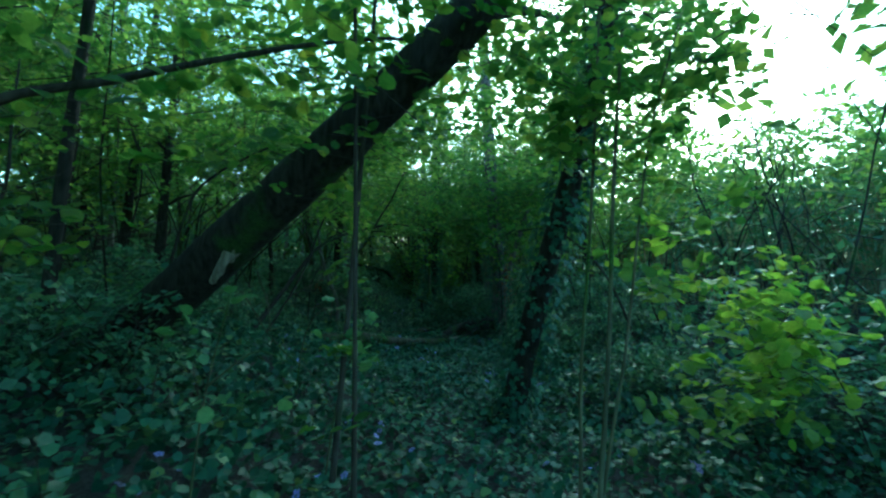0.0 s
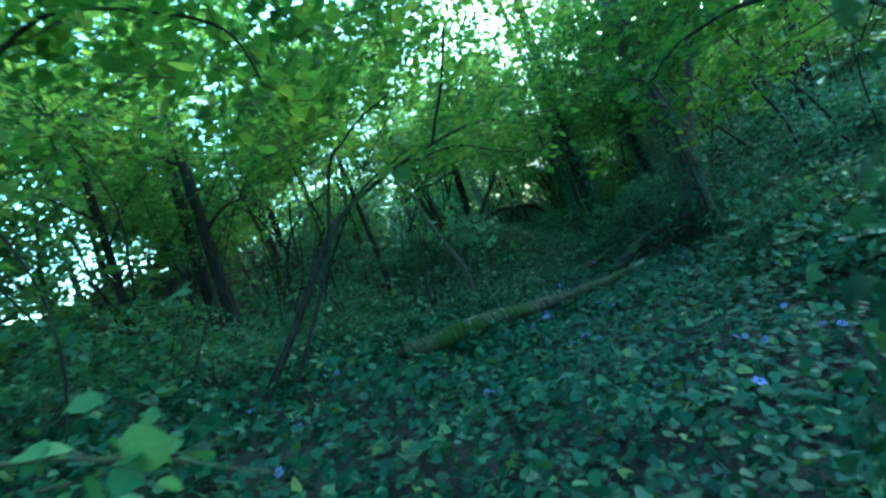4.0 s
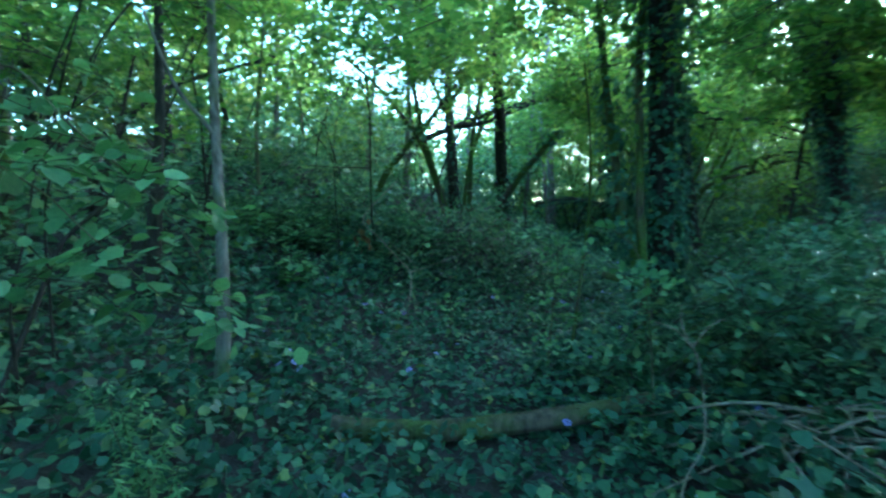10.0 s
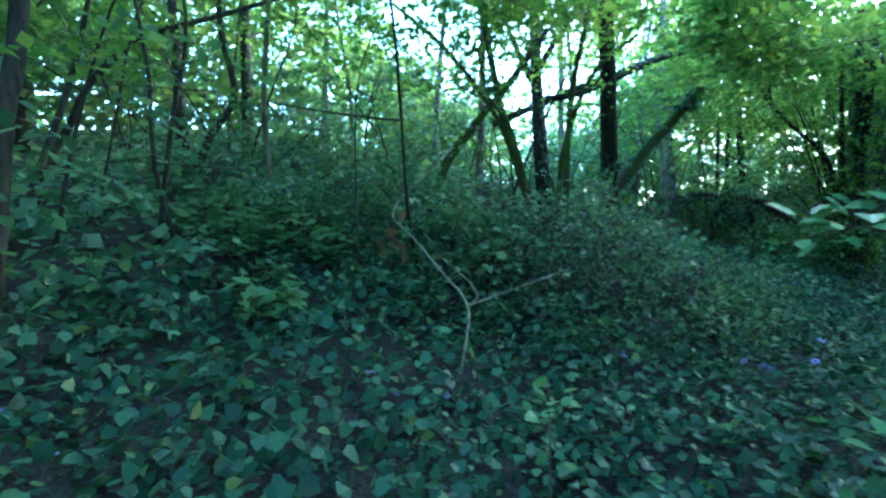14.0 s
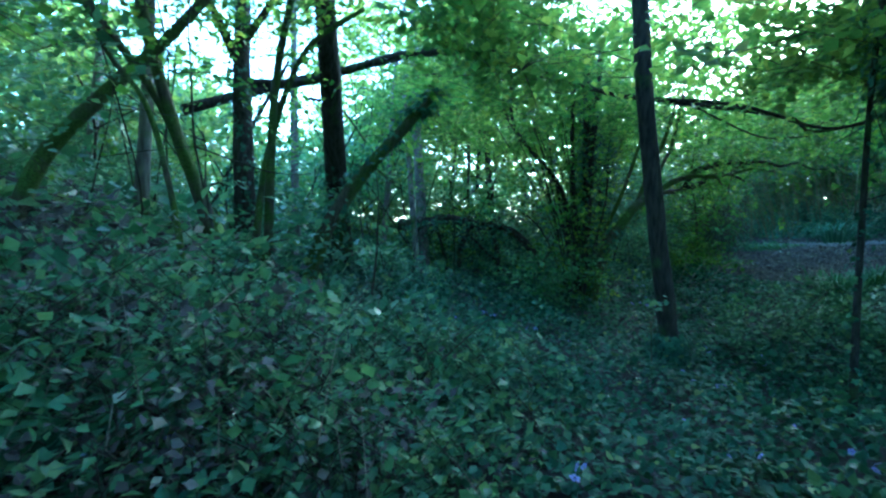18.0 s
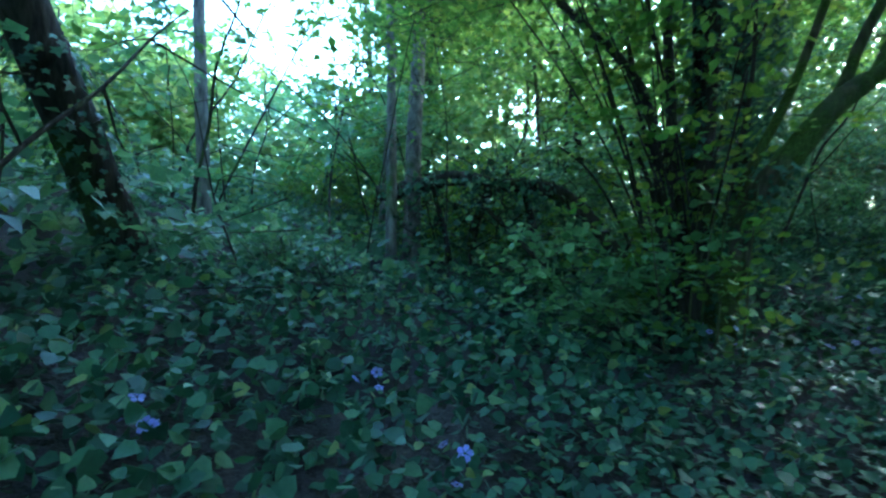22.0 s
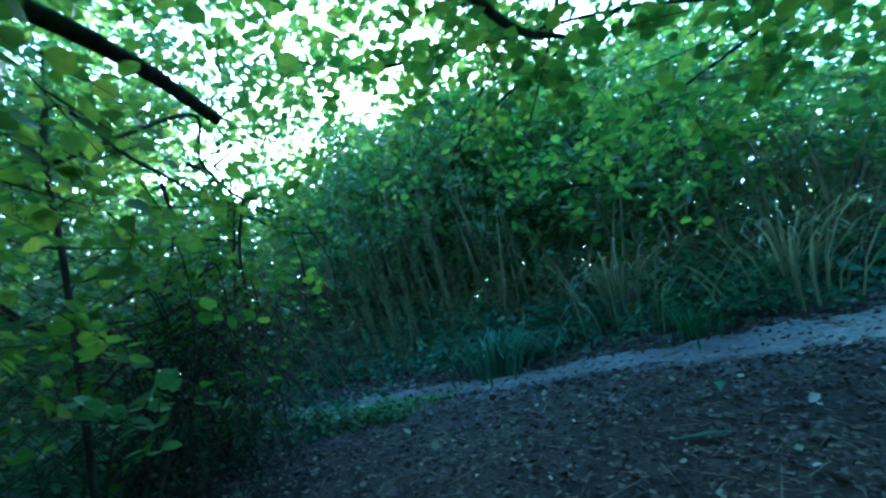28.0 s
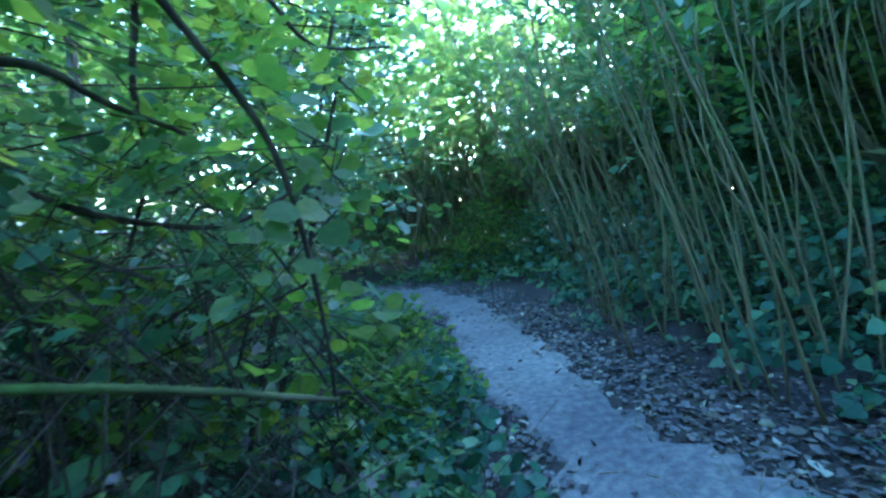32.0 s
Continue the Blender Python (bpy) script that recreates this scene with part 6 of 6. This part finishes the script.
# The bush at (1.4, 19.5) takes kind 1: lighter leaves against its shadow.
for x, y, rx, ry, tall, n, kind in ((3.2, 3.1, 0.9, 1.0, 0.6, 260, 0), (3.5, 4.5, 0.7, 0.7, 0.6, 200, 0), (3.0, 2.1, 0.7, 0.7, 0.5, 180, 0), (4.6, 4.6, 1.4, 1.8, 0.9, 300, 0), (5.2, 7.2, 1.6, 1.6, 1.3, 320, 0), (4.3, 2.2, 1.2, 1.2, 0.8, 200, 0), (3.6, 8.4, 1.0, 1.2, 1.2, 240, 0), (3.0, 7.75, 0.7, 0.6, 1.0, 230, 0), (3.4, 9.3, 0.9, 0.9, 1.3, 240, 0), (4.2, 10.6, 1.2, 1.2, 1.3, 240, 0), (-2.2, 3.8, 1.2, 1.0, 0.7, 170, 0), (-3.2, 2.0, 1.4, 1.4, 1.0, 220, 0), (-2.4, 6.2, 1.2, 1.2, 0.8, 180, 0),
                                    (0.9, 12.3, 1.3, 0.9, 0.7, 260, 0), (-0.6, 11.9, 1.0, 0.9, 0.8, 110, 2), (-0.9, 11.6, 1.0, 0.9, 0.6, 150, 0), (-2.4, 10.6, 1.1, 1.0, 0.6, 170, 0), (1.8, 12.9, 0.9, 0.7, 0.6, 150, 0), (0.4, 17.0, 0.9, 0.7, 0.4, 120, 0), (5.6, 15.0, 1.2, 1.2, 0.9, 240, 0), (7.0, 14.5, 1.5, 1.3, 1.1, 280, 0), (6.2, 19.4, 0.8, 0.7, 0.8, 170, 1), (5.5, 20.5, 1.0, 0.9, 1.0, 220, 0),
                                    (2.4, 8.2, 0.5, 0.5, 0.75, 130, 0), (2.8, 9.9, 0.6, 0.6, 0.9, 160, 0), (-0.6, 10.6, 0.8, 0.7, 0.9, 200, 0), (-1.6, 11.2, 0.8, 0.8, 0.9, 170, 0), (12.0, 21.2, 0.9, 0.8, 0.5, 180, 0), (12.6, 20.2, 0.9, 0.9, 0.5, 180, 0), (13.2, 19.0, 1.0, 1.0, 0.6, 180, 0), (11.5, 23.8, 0.6, 0.8, 0.9, 200, 0),
                                    (10.9, 24.6, 0.7, 1.6, 0.7, 260, 0), (11.6, 22.6, 0.7, 1.0, 0.7, 200, 0), (12.3, 19.8, 0.9, 1.3, 0.7, 220, 0), (13.4, 17.0, 0.9, 1.5, 0.8, 220, 0), (8.0, 24.6, 0.5, 1.0, 0.45, 160, 1), (8.3, 23.2, 0.35, 0.8, 0.3, 120, 1), (8.9, 28.6, 1.2, 0.8, 1.3, 300, 1), (10.0, 27.8, 1.0, 0.8, 1.2, 260, 0), (-4.6, 13.0, 1.8, 1.8, 1.0, 300, 0), (-3.6, 16.5, 1.8, 1.8, 0.9, 280, 0), (2.9, 20.2, 1.6, 1.0, 1.6, 380, 0), (1.4, 19.5, 1.5, 0.6, 1.4, 260, 1), (-1.0, 20.8, 1.8, 1.2, 1.3, 300, 1), (-2.6, -1.6, 0.8, 0.8, 0.7, 170, 0), (-2.9, -4.2, 0.9, 1.2, 0.9, 220, 0), (2.9, -0.4, 1.1, 1.3, 0.7, 220, 0), (4.2, -2.6, 1.2, 1.4, 0.9, 240, 0)):
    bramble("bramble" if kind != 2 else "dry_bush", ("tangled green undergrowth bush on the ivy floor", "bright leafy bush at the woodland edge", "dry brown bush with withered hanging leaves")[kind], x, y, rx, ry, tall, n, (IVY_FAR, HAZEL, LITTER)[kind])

# ---- woods all round ----
def thicket_stems(n):
    """Thin crooked stems and crossing branches of the understorey."""
    lines = []
    while len(lines) < n:
        x, y = rng.uniform(-9, 11), rng.uniform(-5, 27)
        d = away(WALK, [x], [y])[0]
        if d < 2.3 or d > 8 or away(TRACK, [x], [y])[0] < 1.6 or x > 10.5 or (y > 16.3 and 5.2 < x < 10):
            continue
        tall, r = rng.uniform(1.6, 5.5), rng.uniform(0.006, 0.024)
        a, lean = rng.uniform(0, 6.28), abs(rng.normal(0.15, 0.3))
        way = np.array([math.cos(a) * lean, math.sin(a) * lean, 1.0])
        p = np.array(G(x, y))
        pts = [p]
        for k in range(5):
            way = way + rng.normal(0, 0.2, 3) * (1, 1, 0.4)
            p = p + way / np.linalg.norm(way) * tall / 5
            pts.append(p)
        if away(WALK, [p[0]], [p[1]])[0] < 1.5:
            continue
        lines.append((pts, r, r * 0.35))
        for k in range(rng.integers(1, 4)):
            at = pts[rng.integers(2, 5)]
            side = rng.normal(0, 1, 3) * (1, 1, 0.5) + (0, 0, 0.4)
            side /= np.linalg.norm(side)
            far = at + side * rng.uniform(0.5, 1.3)
            if away(WALK, [far[0]], [far[1]])[0] > 1.5:
                lines.append(([at, (at + far) / 2 + rng.normal(0, 0.07, 3), far], r * 0.5, r * 0.2))
    ob = tagged(new("thicket_stems", tube_mesh("thicket_stems", lines, BARK, 4, 3, 0.1)), "thin crooked stems crossing in the understorey", "stems", kind="stuff")
    return ob


thicket_stems(760)
def wood_tree(seed, tall, r, bark, lean):
    g = np.random.default_rng(seed)
    line = [(0, 0, -0.2), (lean * 0.1, 0, tall * 0.2), (lean * 0.35, g.normal(0, 0.15), tall * 0.5), (lean * 0.8, g.normal(0, 0.2), tall * 0.8), (lean, 0, tall)]
    t = thing("wood_tree", (0, 0, 0), "slim woodland tree with a thin leafy crown", "tree", "woods round the trail")
    part("trunk", tube_mesh("trunk", [(line, r, r * 0.35)], bark, 8, 5, 0.12, 0.03), t)
    tips = []
    for k in range(6):
        h = g.uniform(0.25, 0.9)
        at = smooth_line(line, 10)[int(h * 40)]
        a = g.uniform(0, 6.28)
        end = at + np.array([math.cos(a), math.sin(a), g.uniform(0.2, 0.8)]) * g.uniform(0.7, 1.7)
        part("limb", tube_mesh("limb", [([at, (at + end) / 2 + (0, 0, 0.12), end], r * 0.28, r * 0.1)], bark, 6, 4, 0.1), t)
        tips += [end, (at + end) / 2]
    q = np.array(tips)
    q = q[g.integers(0, len(q), 110)] + g.normal(0, 1, (110, 3)) * (0.55, 0.55, 0.35)
    d = turned(len(q), 0.0)
    part("crown", leaf_mesh("crown", [sprays(q, d, 0.5, 10, 0.105, KITE_SHAPE)], CANOPY), t)
    return t


kinds = [wood_tree(11, 8.0, 0.08, BARK, 0.5), wood_tree(12, 9.5, 0.11, BARK, -0.4), wood_tree(13, 7.0, 0.05, BARK_MOSS, 0.9), wood_tree(14, 9.0, 0.07, BARK_PALE, 0.2), wood_tree(15, 6.0, 0.035, STEM, -0.7)]
spots = []
k = 0
while len(spots) < 75 and k < 6000:
    k += 1
    x, y = rng.uniform(-16, 17), rng.uniform(-9, 36)
    d = away(WALK, [x], [y])[0]
    open_side = (x > 2.2 and y < 2.0) or math.atan2(x + 1.2, y + 5.3) > 0.62 or (x > 9.5 and y > 11) or away(TRACK, [x], [y])[0] < 1.5 or (y > 18.5 and x > 4.5) or (y > 16.5 and x < 2.9 - 0.5 * (y - 13.4))
    if d < 5.0 or d > 15 or open_side or any((x - a) ** 2 + (y - b) ** 2 < 1.5 for a, b in spots):
        continue
    spots.append((x, y))
for i, (x, y) in enumerate(spots):
    m = Matrix.LocRotScale(G(x, y, 0), Euler((rng.normal(0, 0.04), rng.normal(0, 0.04), rng.uniform(0, 6.28))), None)
    if i < len(kinds):
        kinds[i].matrix_world = m
        kinds[i].matrix_basis = m
    else:
        copy_thing(kinds[i % len(kinds)], m)


def foliage(name, label, n, box, keep, size, count, length, material, shape=KITE_SHAPE, cut=0.0, scale=1.6, wood=True):
    """Leaf sprays in uneven clumps through a stretch of woodland."""
    q = np.column_stack([rng.uniform(box[0], box[1], n), rng.uniform(box[2], box[3], n), rng.uniform(0, 1, n)])
    q[:, 2] = height(q[:, 0], q[:, 1]) + box[4] + (box[5] - box[4]) * q[:, 2]
    q = q[keep(q) & (lumps(q, scale, 0.7) > cut)]
    d = turned(len(q), 0.0)
    sets = [sprays(q, d, length, count, size, shape, 0.35, 0.3)]
    ob = tagged(new(name, leaf_mesh(name, sets, material)), label, "foliage", kind="stuff")
    if wood:
        part("brushwood", leaf_mesh("brushwood", [twig_set(q[::2], d[::2], length * 1.3, 0.006)], TWIG), ob)
    return ob


def sky_open(q):
    """Where the sky stays open: beside the first trees, over the eastern bank, the clearing and the path."""
    x, y, z = q[:, 0], q[:, 1], q[:, 2]
    turn = np.degrees(np.arctan2(x + 1.2, y + 5.3))
    reach = np.hypot(x + 1.2, y + 5.3)
    first = (turn > 42) & (turn < 170) & (np.degrees(np.arctan2(z - 1.45, reach)) > np.where((turn > 48) & (turn < 95) & (reach > 11), 18, 13) + 5 * lumps(q, 1.3)) & (reach > 3.5)
    up = z - height(x, y) + 0.8 * lumps(q, 1.1)
    lane = (away(TRACK, x, y) < np.where((y > 19) & (y < 25), 0.9, 0.75) + 0.03 * z + np.where((up > 3.6) & (y < 22.5), 0.15, 0)) & (y > 15)
    east = (x > 5.0) & (y > -6) & (y < 7.0) & (up > 3.0)
    north = (x < 2.9 - 0.47 * (y - 13.4)) & (y > 15.5) & (up > 2.6)
    bank = (x > 10.2) & (y > 14) & (up > 4.7)
    return ~(first | lane | east | north | bank)


def above_trail(q, wide):
    """Thin the leaves high over the trail, where the sky's light comes down."""
    z = q[:, 2] - height(q[:, 0], q[:, 1])
    return (away(WALK, q[:, 0], q[:, 1]) > wide) | (z < 4.0) | (q[:, 1] < 0.5) | (rng.uniform(0, 1, len(q)) < np.where(q[:, 1] < 13, 0.85, 0.5))


def thinner(q, full, top):
    """More leaves low down, fewer towards the tree tops."""
    z = q[:, 2] - height(q[:, 0], q[:, 1])
    return rng.uniform(0, 1, len(q)) > (z - full) / (top - full) * 0.75


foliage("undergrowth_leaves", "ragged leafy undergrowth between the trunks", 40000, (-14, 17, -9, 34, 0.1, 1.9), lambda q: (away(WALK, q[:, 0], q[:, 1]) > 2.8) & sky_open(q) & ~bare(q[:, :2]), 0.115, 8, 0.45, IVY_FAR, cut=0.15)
foliage("lower_boughs", "hanging lower boughs of the woodland", 60000, (-14, 16, -9, 34, 1.5, 4.8), lambda q: (away(WALK, q[:, 0], q[:, 1]) > 3.0) & sky_open(q), 0.12, 8, 0.48, CANOPY, cut=0.25)
foliage("tree_canopy", "leafy woodland canopy with gaps of sky", 84000, (-12, 15, -8, 33, 2.8, 6.4), lambda q: sky_open(q) & above_trail(q, 2.4) & (away(WALK, q[:, 0], q[:, 1]) < 8.0 + 1.5 * lumps(q, 2.0)), 0.13, 9, 0.55, CANOPY, cut=0.26, scale=1.5)
foliage("trail_boughs", "leafy boughs meeting over the ivy trail", 11000, (-5, 6, 1, 13, 2.9, 6.0), lambda q: sky_open(q) & (away(WALK, q[:, 0], q[:, 1]) > 0.8), 0.115, 9, 0.48, CANOPY, cut=0.12, scale=1.2)
foliage("high_boughs", "boughs meeting over the far end of the trail", 24000, (-4, 12, 13, 28, 3.0, 6.0), lambda q: sky_open(q) & (away(WALK, q[:, 0], q[:, 1]) < 7) & (away(WALK, q[:, 0], q[:, 1]) > 0.8), 0.125, 9, 0.5, CANOPY, cut=0.1, scale=1.3)
foliage("hollow_boughs", "leafy boughs closing the sky above the hollow", 8500, (1.0, 7.0, 9.0, 16.5, 3.2, 6.3), lambda q: sky_open(q) & (away(WALK, q[:, 0], q[:, 1]) > 0.9), 0.12, 9, 0.5, CANOPY, cut=0.05, scale=1.1)
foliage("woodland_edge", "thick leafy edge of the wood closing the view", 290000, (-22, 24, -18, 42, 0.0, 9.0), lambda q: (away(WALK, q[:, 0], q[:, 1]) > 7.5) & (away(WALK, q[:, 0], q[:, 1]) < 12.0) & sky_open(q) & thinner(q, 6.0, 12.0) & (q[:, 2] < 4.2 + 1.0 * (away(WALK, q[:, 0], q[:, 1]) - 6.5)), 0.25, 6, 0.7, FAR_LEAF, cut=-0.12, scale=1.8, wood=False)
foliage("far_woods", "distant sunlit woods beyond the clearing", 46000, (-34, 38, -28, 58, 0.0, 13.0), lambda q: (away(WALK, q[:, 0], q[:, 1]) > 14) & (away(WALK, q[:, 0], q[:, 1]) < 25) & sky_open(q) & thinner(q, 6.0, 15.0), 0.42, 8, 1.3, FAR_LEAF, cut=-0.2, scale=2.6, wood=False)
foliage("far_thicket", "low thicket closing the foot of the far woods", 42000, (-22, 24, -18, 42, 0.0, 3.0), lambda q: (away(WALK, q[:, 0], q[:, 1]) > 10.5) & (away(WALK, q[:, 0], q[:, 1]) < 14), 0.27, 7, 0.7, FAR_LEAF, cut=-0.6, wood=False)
foliage("clearing_growth", "tall undergrowth behind the trees, the clearing's light put into its pale leaf colour", 4500, (-14, 3.4, 19.4, 29, 0.0, 2.3), lambda q: away(WALK, q[:, 0], q[:, 1]) > 4.2, 0.15, 9, 0.45, GLADE_LIT, cut=-0.5, wood=False)
foliage("bank_trees", "leafy trees leaning over the bank above the path", 16000, (11.3, 16.5, 11, 31, 1.2, 9.5), lambda q: sky_open(q), 0.12, 10, 0.5, HAZEL, cut=0.1, scale=1.5)
# One thicket in two leaf tones: light is put into the paler stretch.
foliage("bank_thicket", "pale leafy thicket behind the canes, light also put into its leaf colour", 8000, (11.6, 15, 19.5, 25, 0.0, 4.5), lambda q: away(TRACK, q[:, 0], q[:, 1]) > 1.9, 0.12, 8, 0.45, FAR_LEAF, cut=-0.3)
foliage("bank_thicket", "dark thicket behind the canes", 6500, (11.4, 15, 25, 31, 0.0, 4.5), lambda q: away(TRACK, q[:, 0], q[:, 1]) > 1.9, 0.135, 8, 0.45, IVY_FAR, cut=-0.6)
# Hazel given the duller undergrowth leaf: the dense screen's shade is put into colour.
foliage("path_hazels", "crowded hazel leaves beside the path", 3600, (5.6, 8.3, 21.2, 27.5, 0.3, 3.8), lambda q: (away(TRACK, q[:, 0], q[:, 1]) > 0.85 + 0.6 * np.clip(1.6 - q[:, 2] + height(q[:, 0], q[:, 1]), 0, 1.6)) & (away(WALK, q[:, 0], q[:, 1]) > 1.1), 0.075, 9, 0.35, IVY_FAR, shape=OVAL_SHAPE, cut=-0.1, scale=0.9)

foliage("bank_crowns", "leafy crowns rising out of the canes on the bank", 4500, (9.7, 13.2, 21.0, 27.5, 1.9, 4.9), lambda q: (away(TRACK, q[:, 0], q[:, 1]) > 0.75) & (q[:, 0] > np.interp(q[:, 1], TRACK[:, 1], TRACK[:, 0])), 0.085, 8, 0.4, HAZEL, cut=0.22, scale=1.1)

p = sown(27000, 7.2, 10, 21.1, 28, lambda p: (away(TRACK, p[:, 0], p[:, 1]) > 0.36) & (away(TRACK, p[:, 0], p[:, 1]) < 1.15) & (p[:, 0] < np.interp(p[:, 1], TRACK[:, 1], TRACK[:, 0])))
q = np.column_stack([p, height(p[:, 0], p[:, 1]) + rng.uniform(0, 1, len(p)) * 0.3 * np.clip(away(TRACK, p[:, 0], p[:, 1]) - 0.3, 0.05, 0.8)])
q = q[(lumps(q, 0.35) > -0.2) & (away(WALK, q[:, 0], q[:, 1]) > 0.25)]
ob = new("path_herbs", leaf_mesh("path_herbs", [leaves(q, np.array([0.1, -0.2, 1.0]) + rng.normal(0, 0.45, q.shape), turned(len(q), 0.0), rng.uniform(0.03, 0.07, len(q)), OVAL_SHAPE)], HERB))
tagged(ob, "small bright green herbs crowding the edge of the path", "undergrowth", kind="stuff")

# ivy at the foot of the canes, and sticks on the bank
p = sown(26000, 9.5, 14.5, 17, 29, lambda p: (away(TRACK, p[:, 0], p[:, 1]) > 0.75) & (away(TRACK, p[:, 0], p[:, 1]) < 2.4) & (p[:, 0] > np.interp(p[:, 1], TRACK[:, 1], TRACK[:, 0])))
q = np.column_stack([p, height(p[:, 0], p[:, 1]) + rng.uniform(0, 1, len(p)) ** 2 * (0.25 + 0.55 * np.clip(away(TRACK, p[:, 0], p[:, 1]) - 0.8, 0, 1.5))])
q = q[lumps(q, 0.5) > -0.05]
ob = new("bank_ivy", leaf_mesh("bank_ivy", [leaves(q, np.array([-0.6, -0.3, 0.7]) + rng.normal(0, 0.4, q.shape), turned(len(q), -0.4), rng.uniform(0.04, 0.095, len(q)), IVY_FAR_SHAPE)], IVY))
tagged(ob, "glossy blue-green ivy leaves along the foot of the bank", "undergrowth", kind="stuff")
p = sown(2600, 5.2, 13, 15.6, 22.5, bare)
q = np.column_stack([p, height(p[:, 0], p[:, 1]) + 0.02])
ob = new("fallen_twigs", leaf_mesh("fallen_twigs", [twig_set(q, turned(len(q), 0.0), rng.uniform(0.06, 0.3, len(q)), 0.004, 0.0)], DEAD))
tagged(ob, "broken pale twigs scattered on the bare bank", "twigs", kind="stuff")

# ---- flowers ----
petal = fan([(0, 0, 0), (-0.42, 0.45, 0.05), (-0.3, 0.9, 0.0), (0.2, 1.0, 0.02), (0.42, 0.6, 0.06)], (0, 0.5, 0.03))
a = np.arange(5) * 2 * np.pi / 5
flower = leaf_mesh("flower", [leaves(np.column_stack([np.cos(a), np.sin(a), a * 0]) * 0.003, np.tile([0, 0, 1.0], (5, 1)), np.column_stack([np.cos(a), np.sin(a), a * 0 + 0.25]), np.full(5, 0.024), petal)], PETAL)
n = 0
while n < 290:
    c = (rng.uniform(-3, 5), rng.uniform(-4, 18))
    for k in range(rng.integers(1, 5)):
        x, y = c[0] + rng.normal(0, 0.1), c[1] + rng.normal(0, 0.1)
        d = away(WALK, [x], [y])[0]
        if 0.4 < d < 2.6:
            ob = new("periwinkle", flower)
            ob.matrix_world = Matrix.LocRotScale(G(x, y, rng.uniform(0.09, 0.16)), Euler((rng.normal(0, 0.5), rng.normal(0, 0.5), rng.uniform(0, 6.28))), [rng.uniform(0.8, 1.25)] * 3)
            tagged(ob, "small violet-blue five-petalled flower among the ivy", "flower", "violet flowers in the ivy")
            n += 1
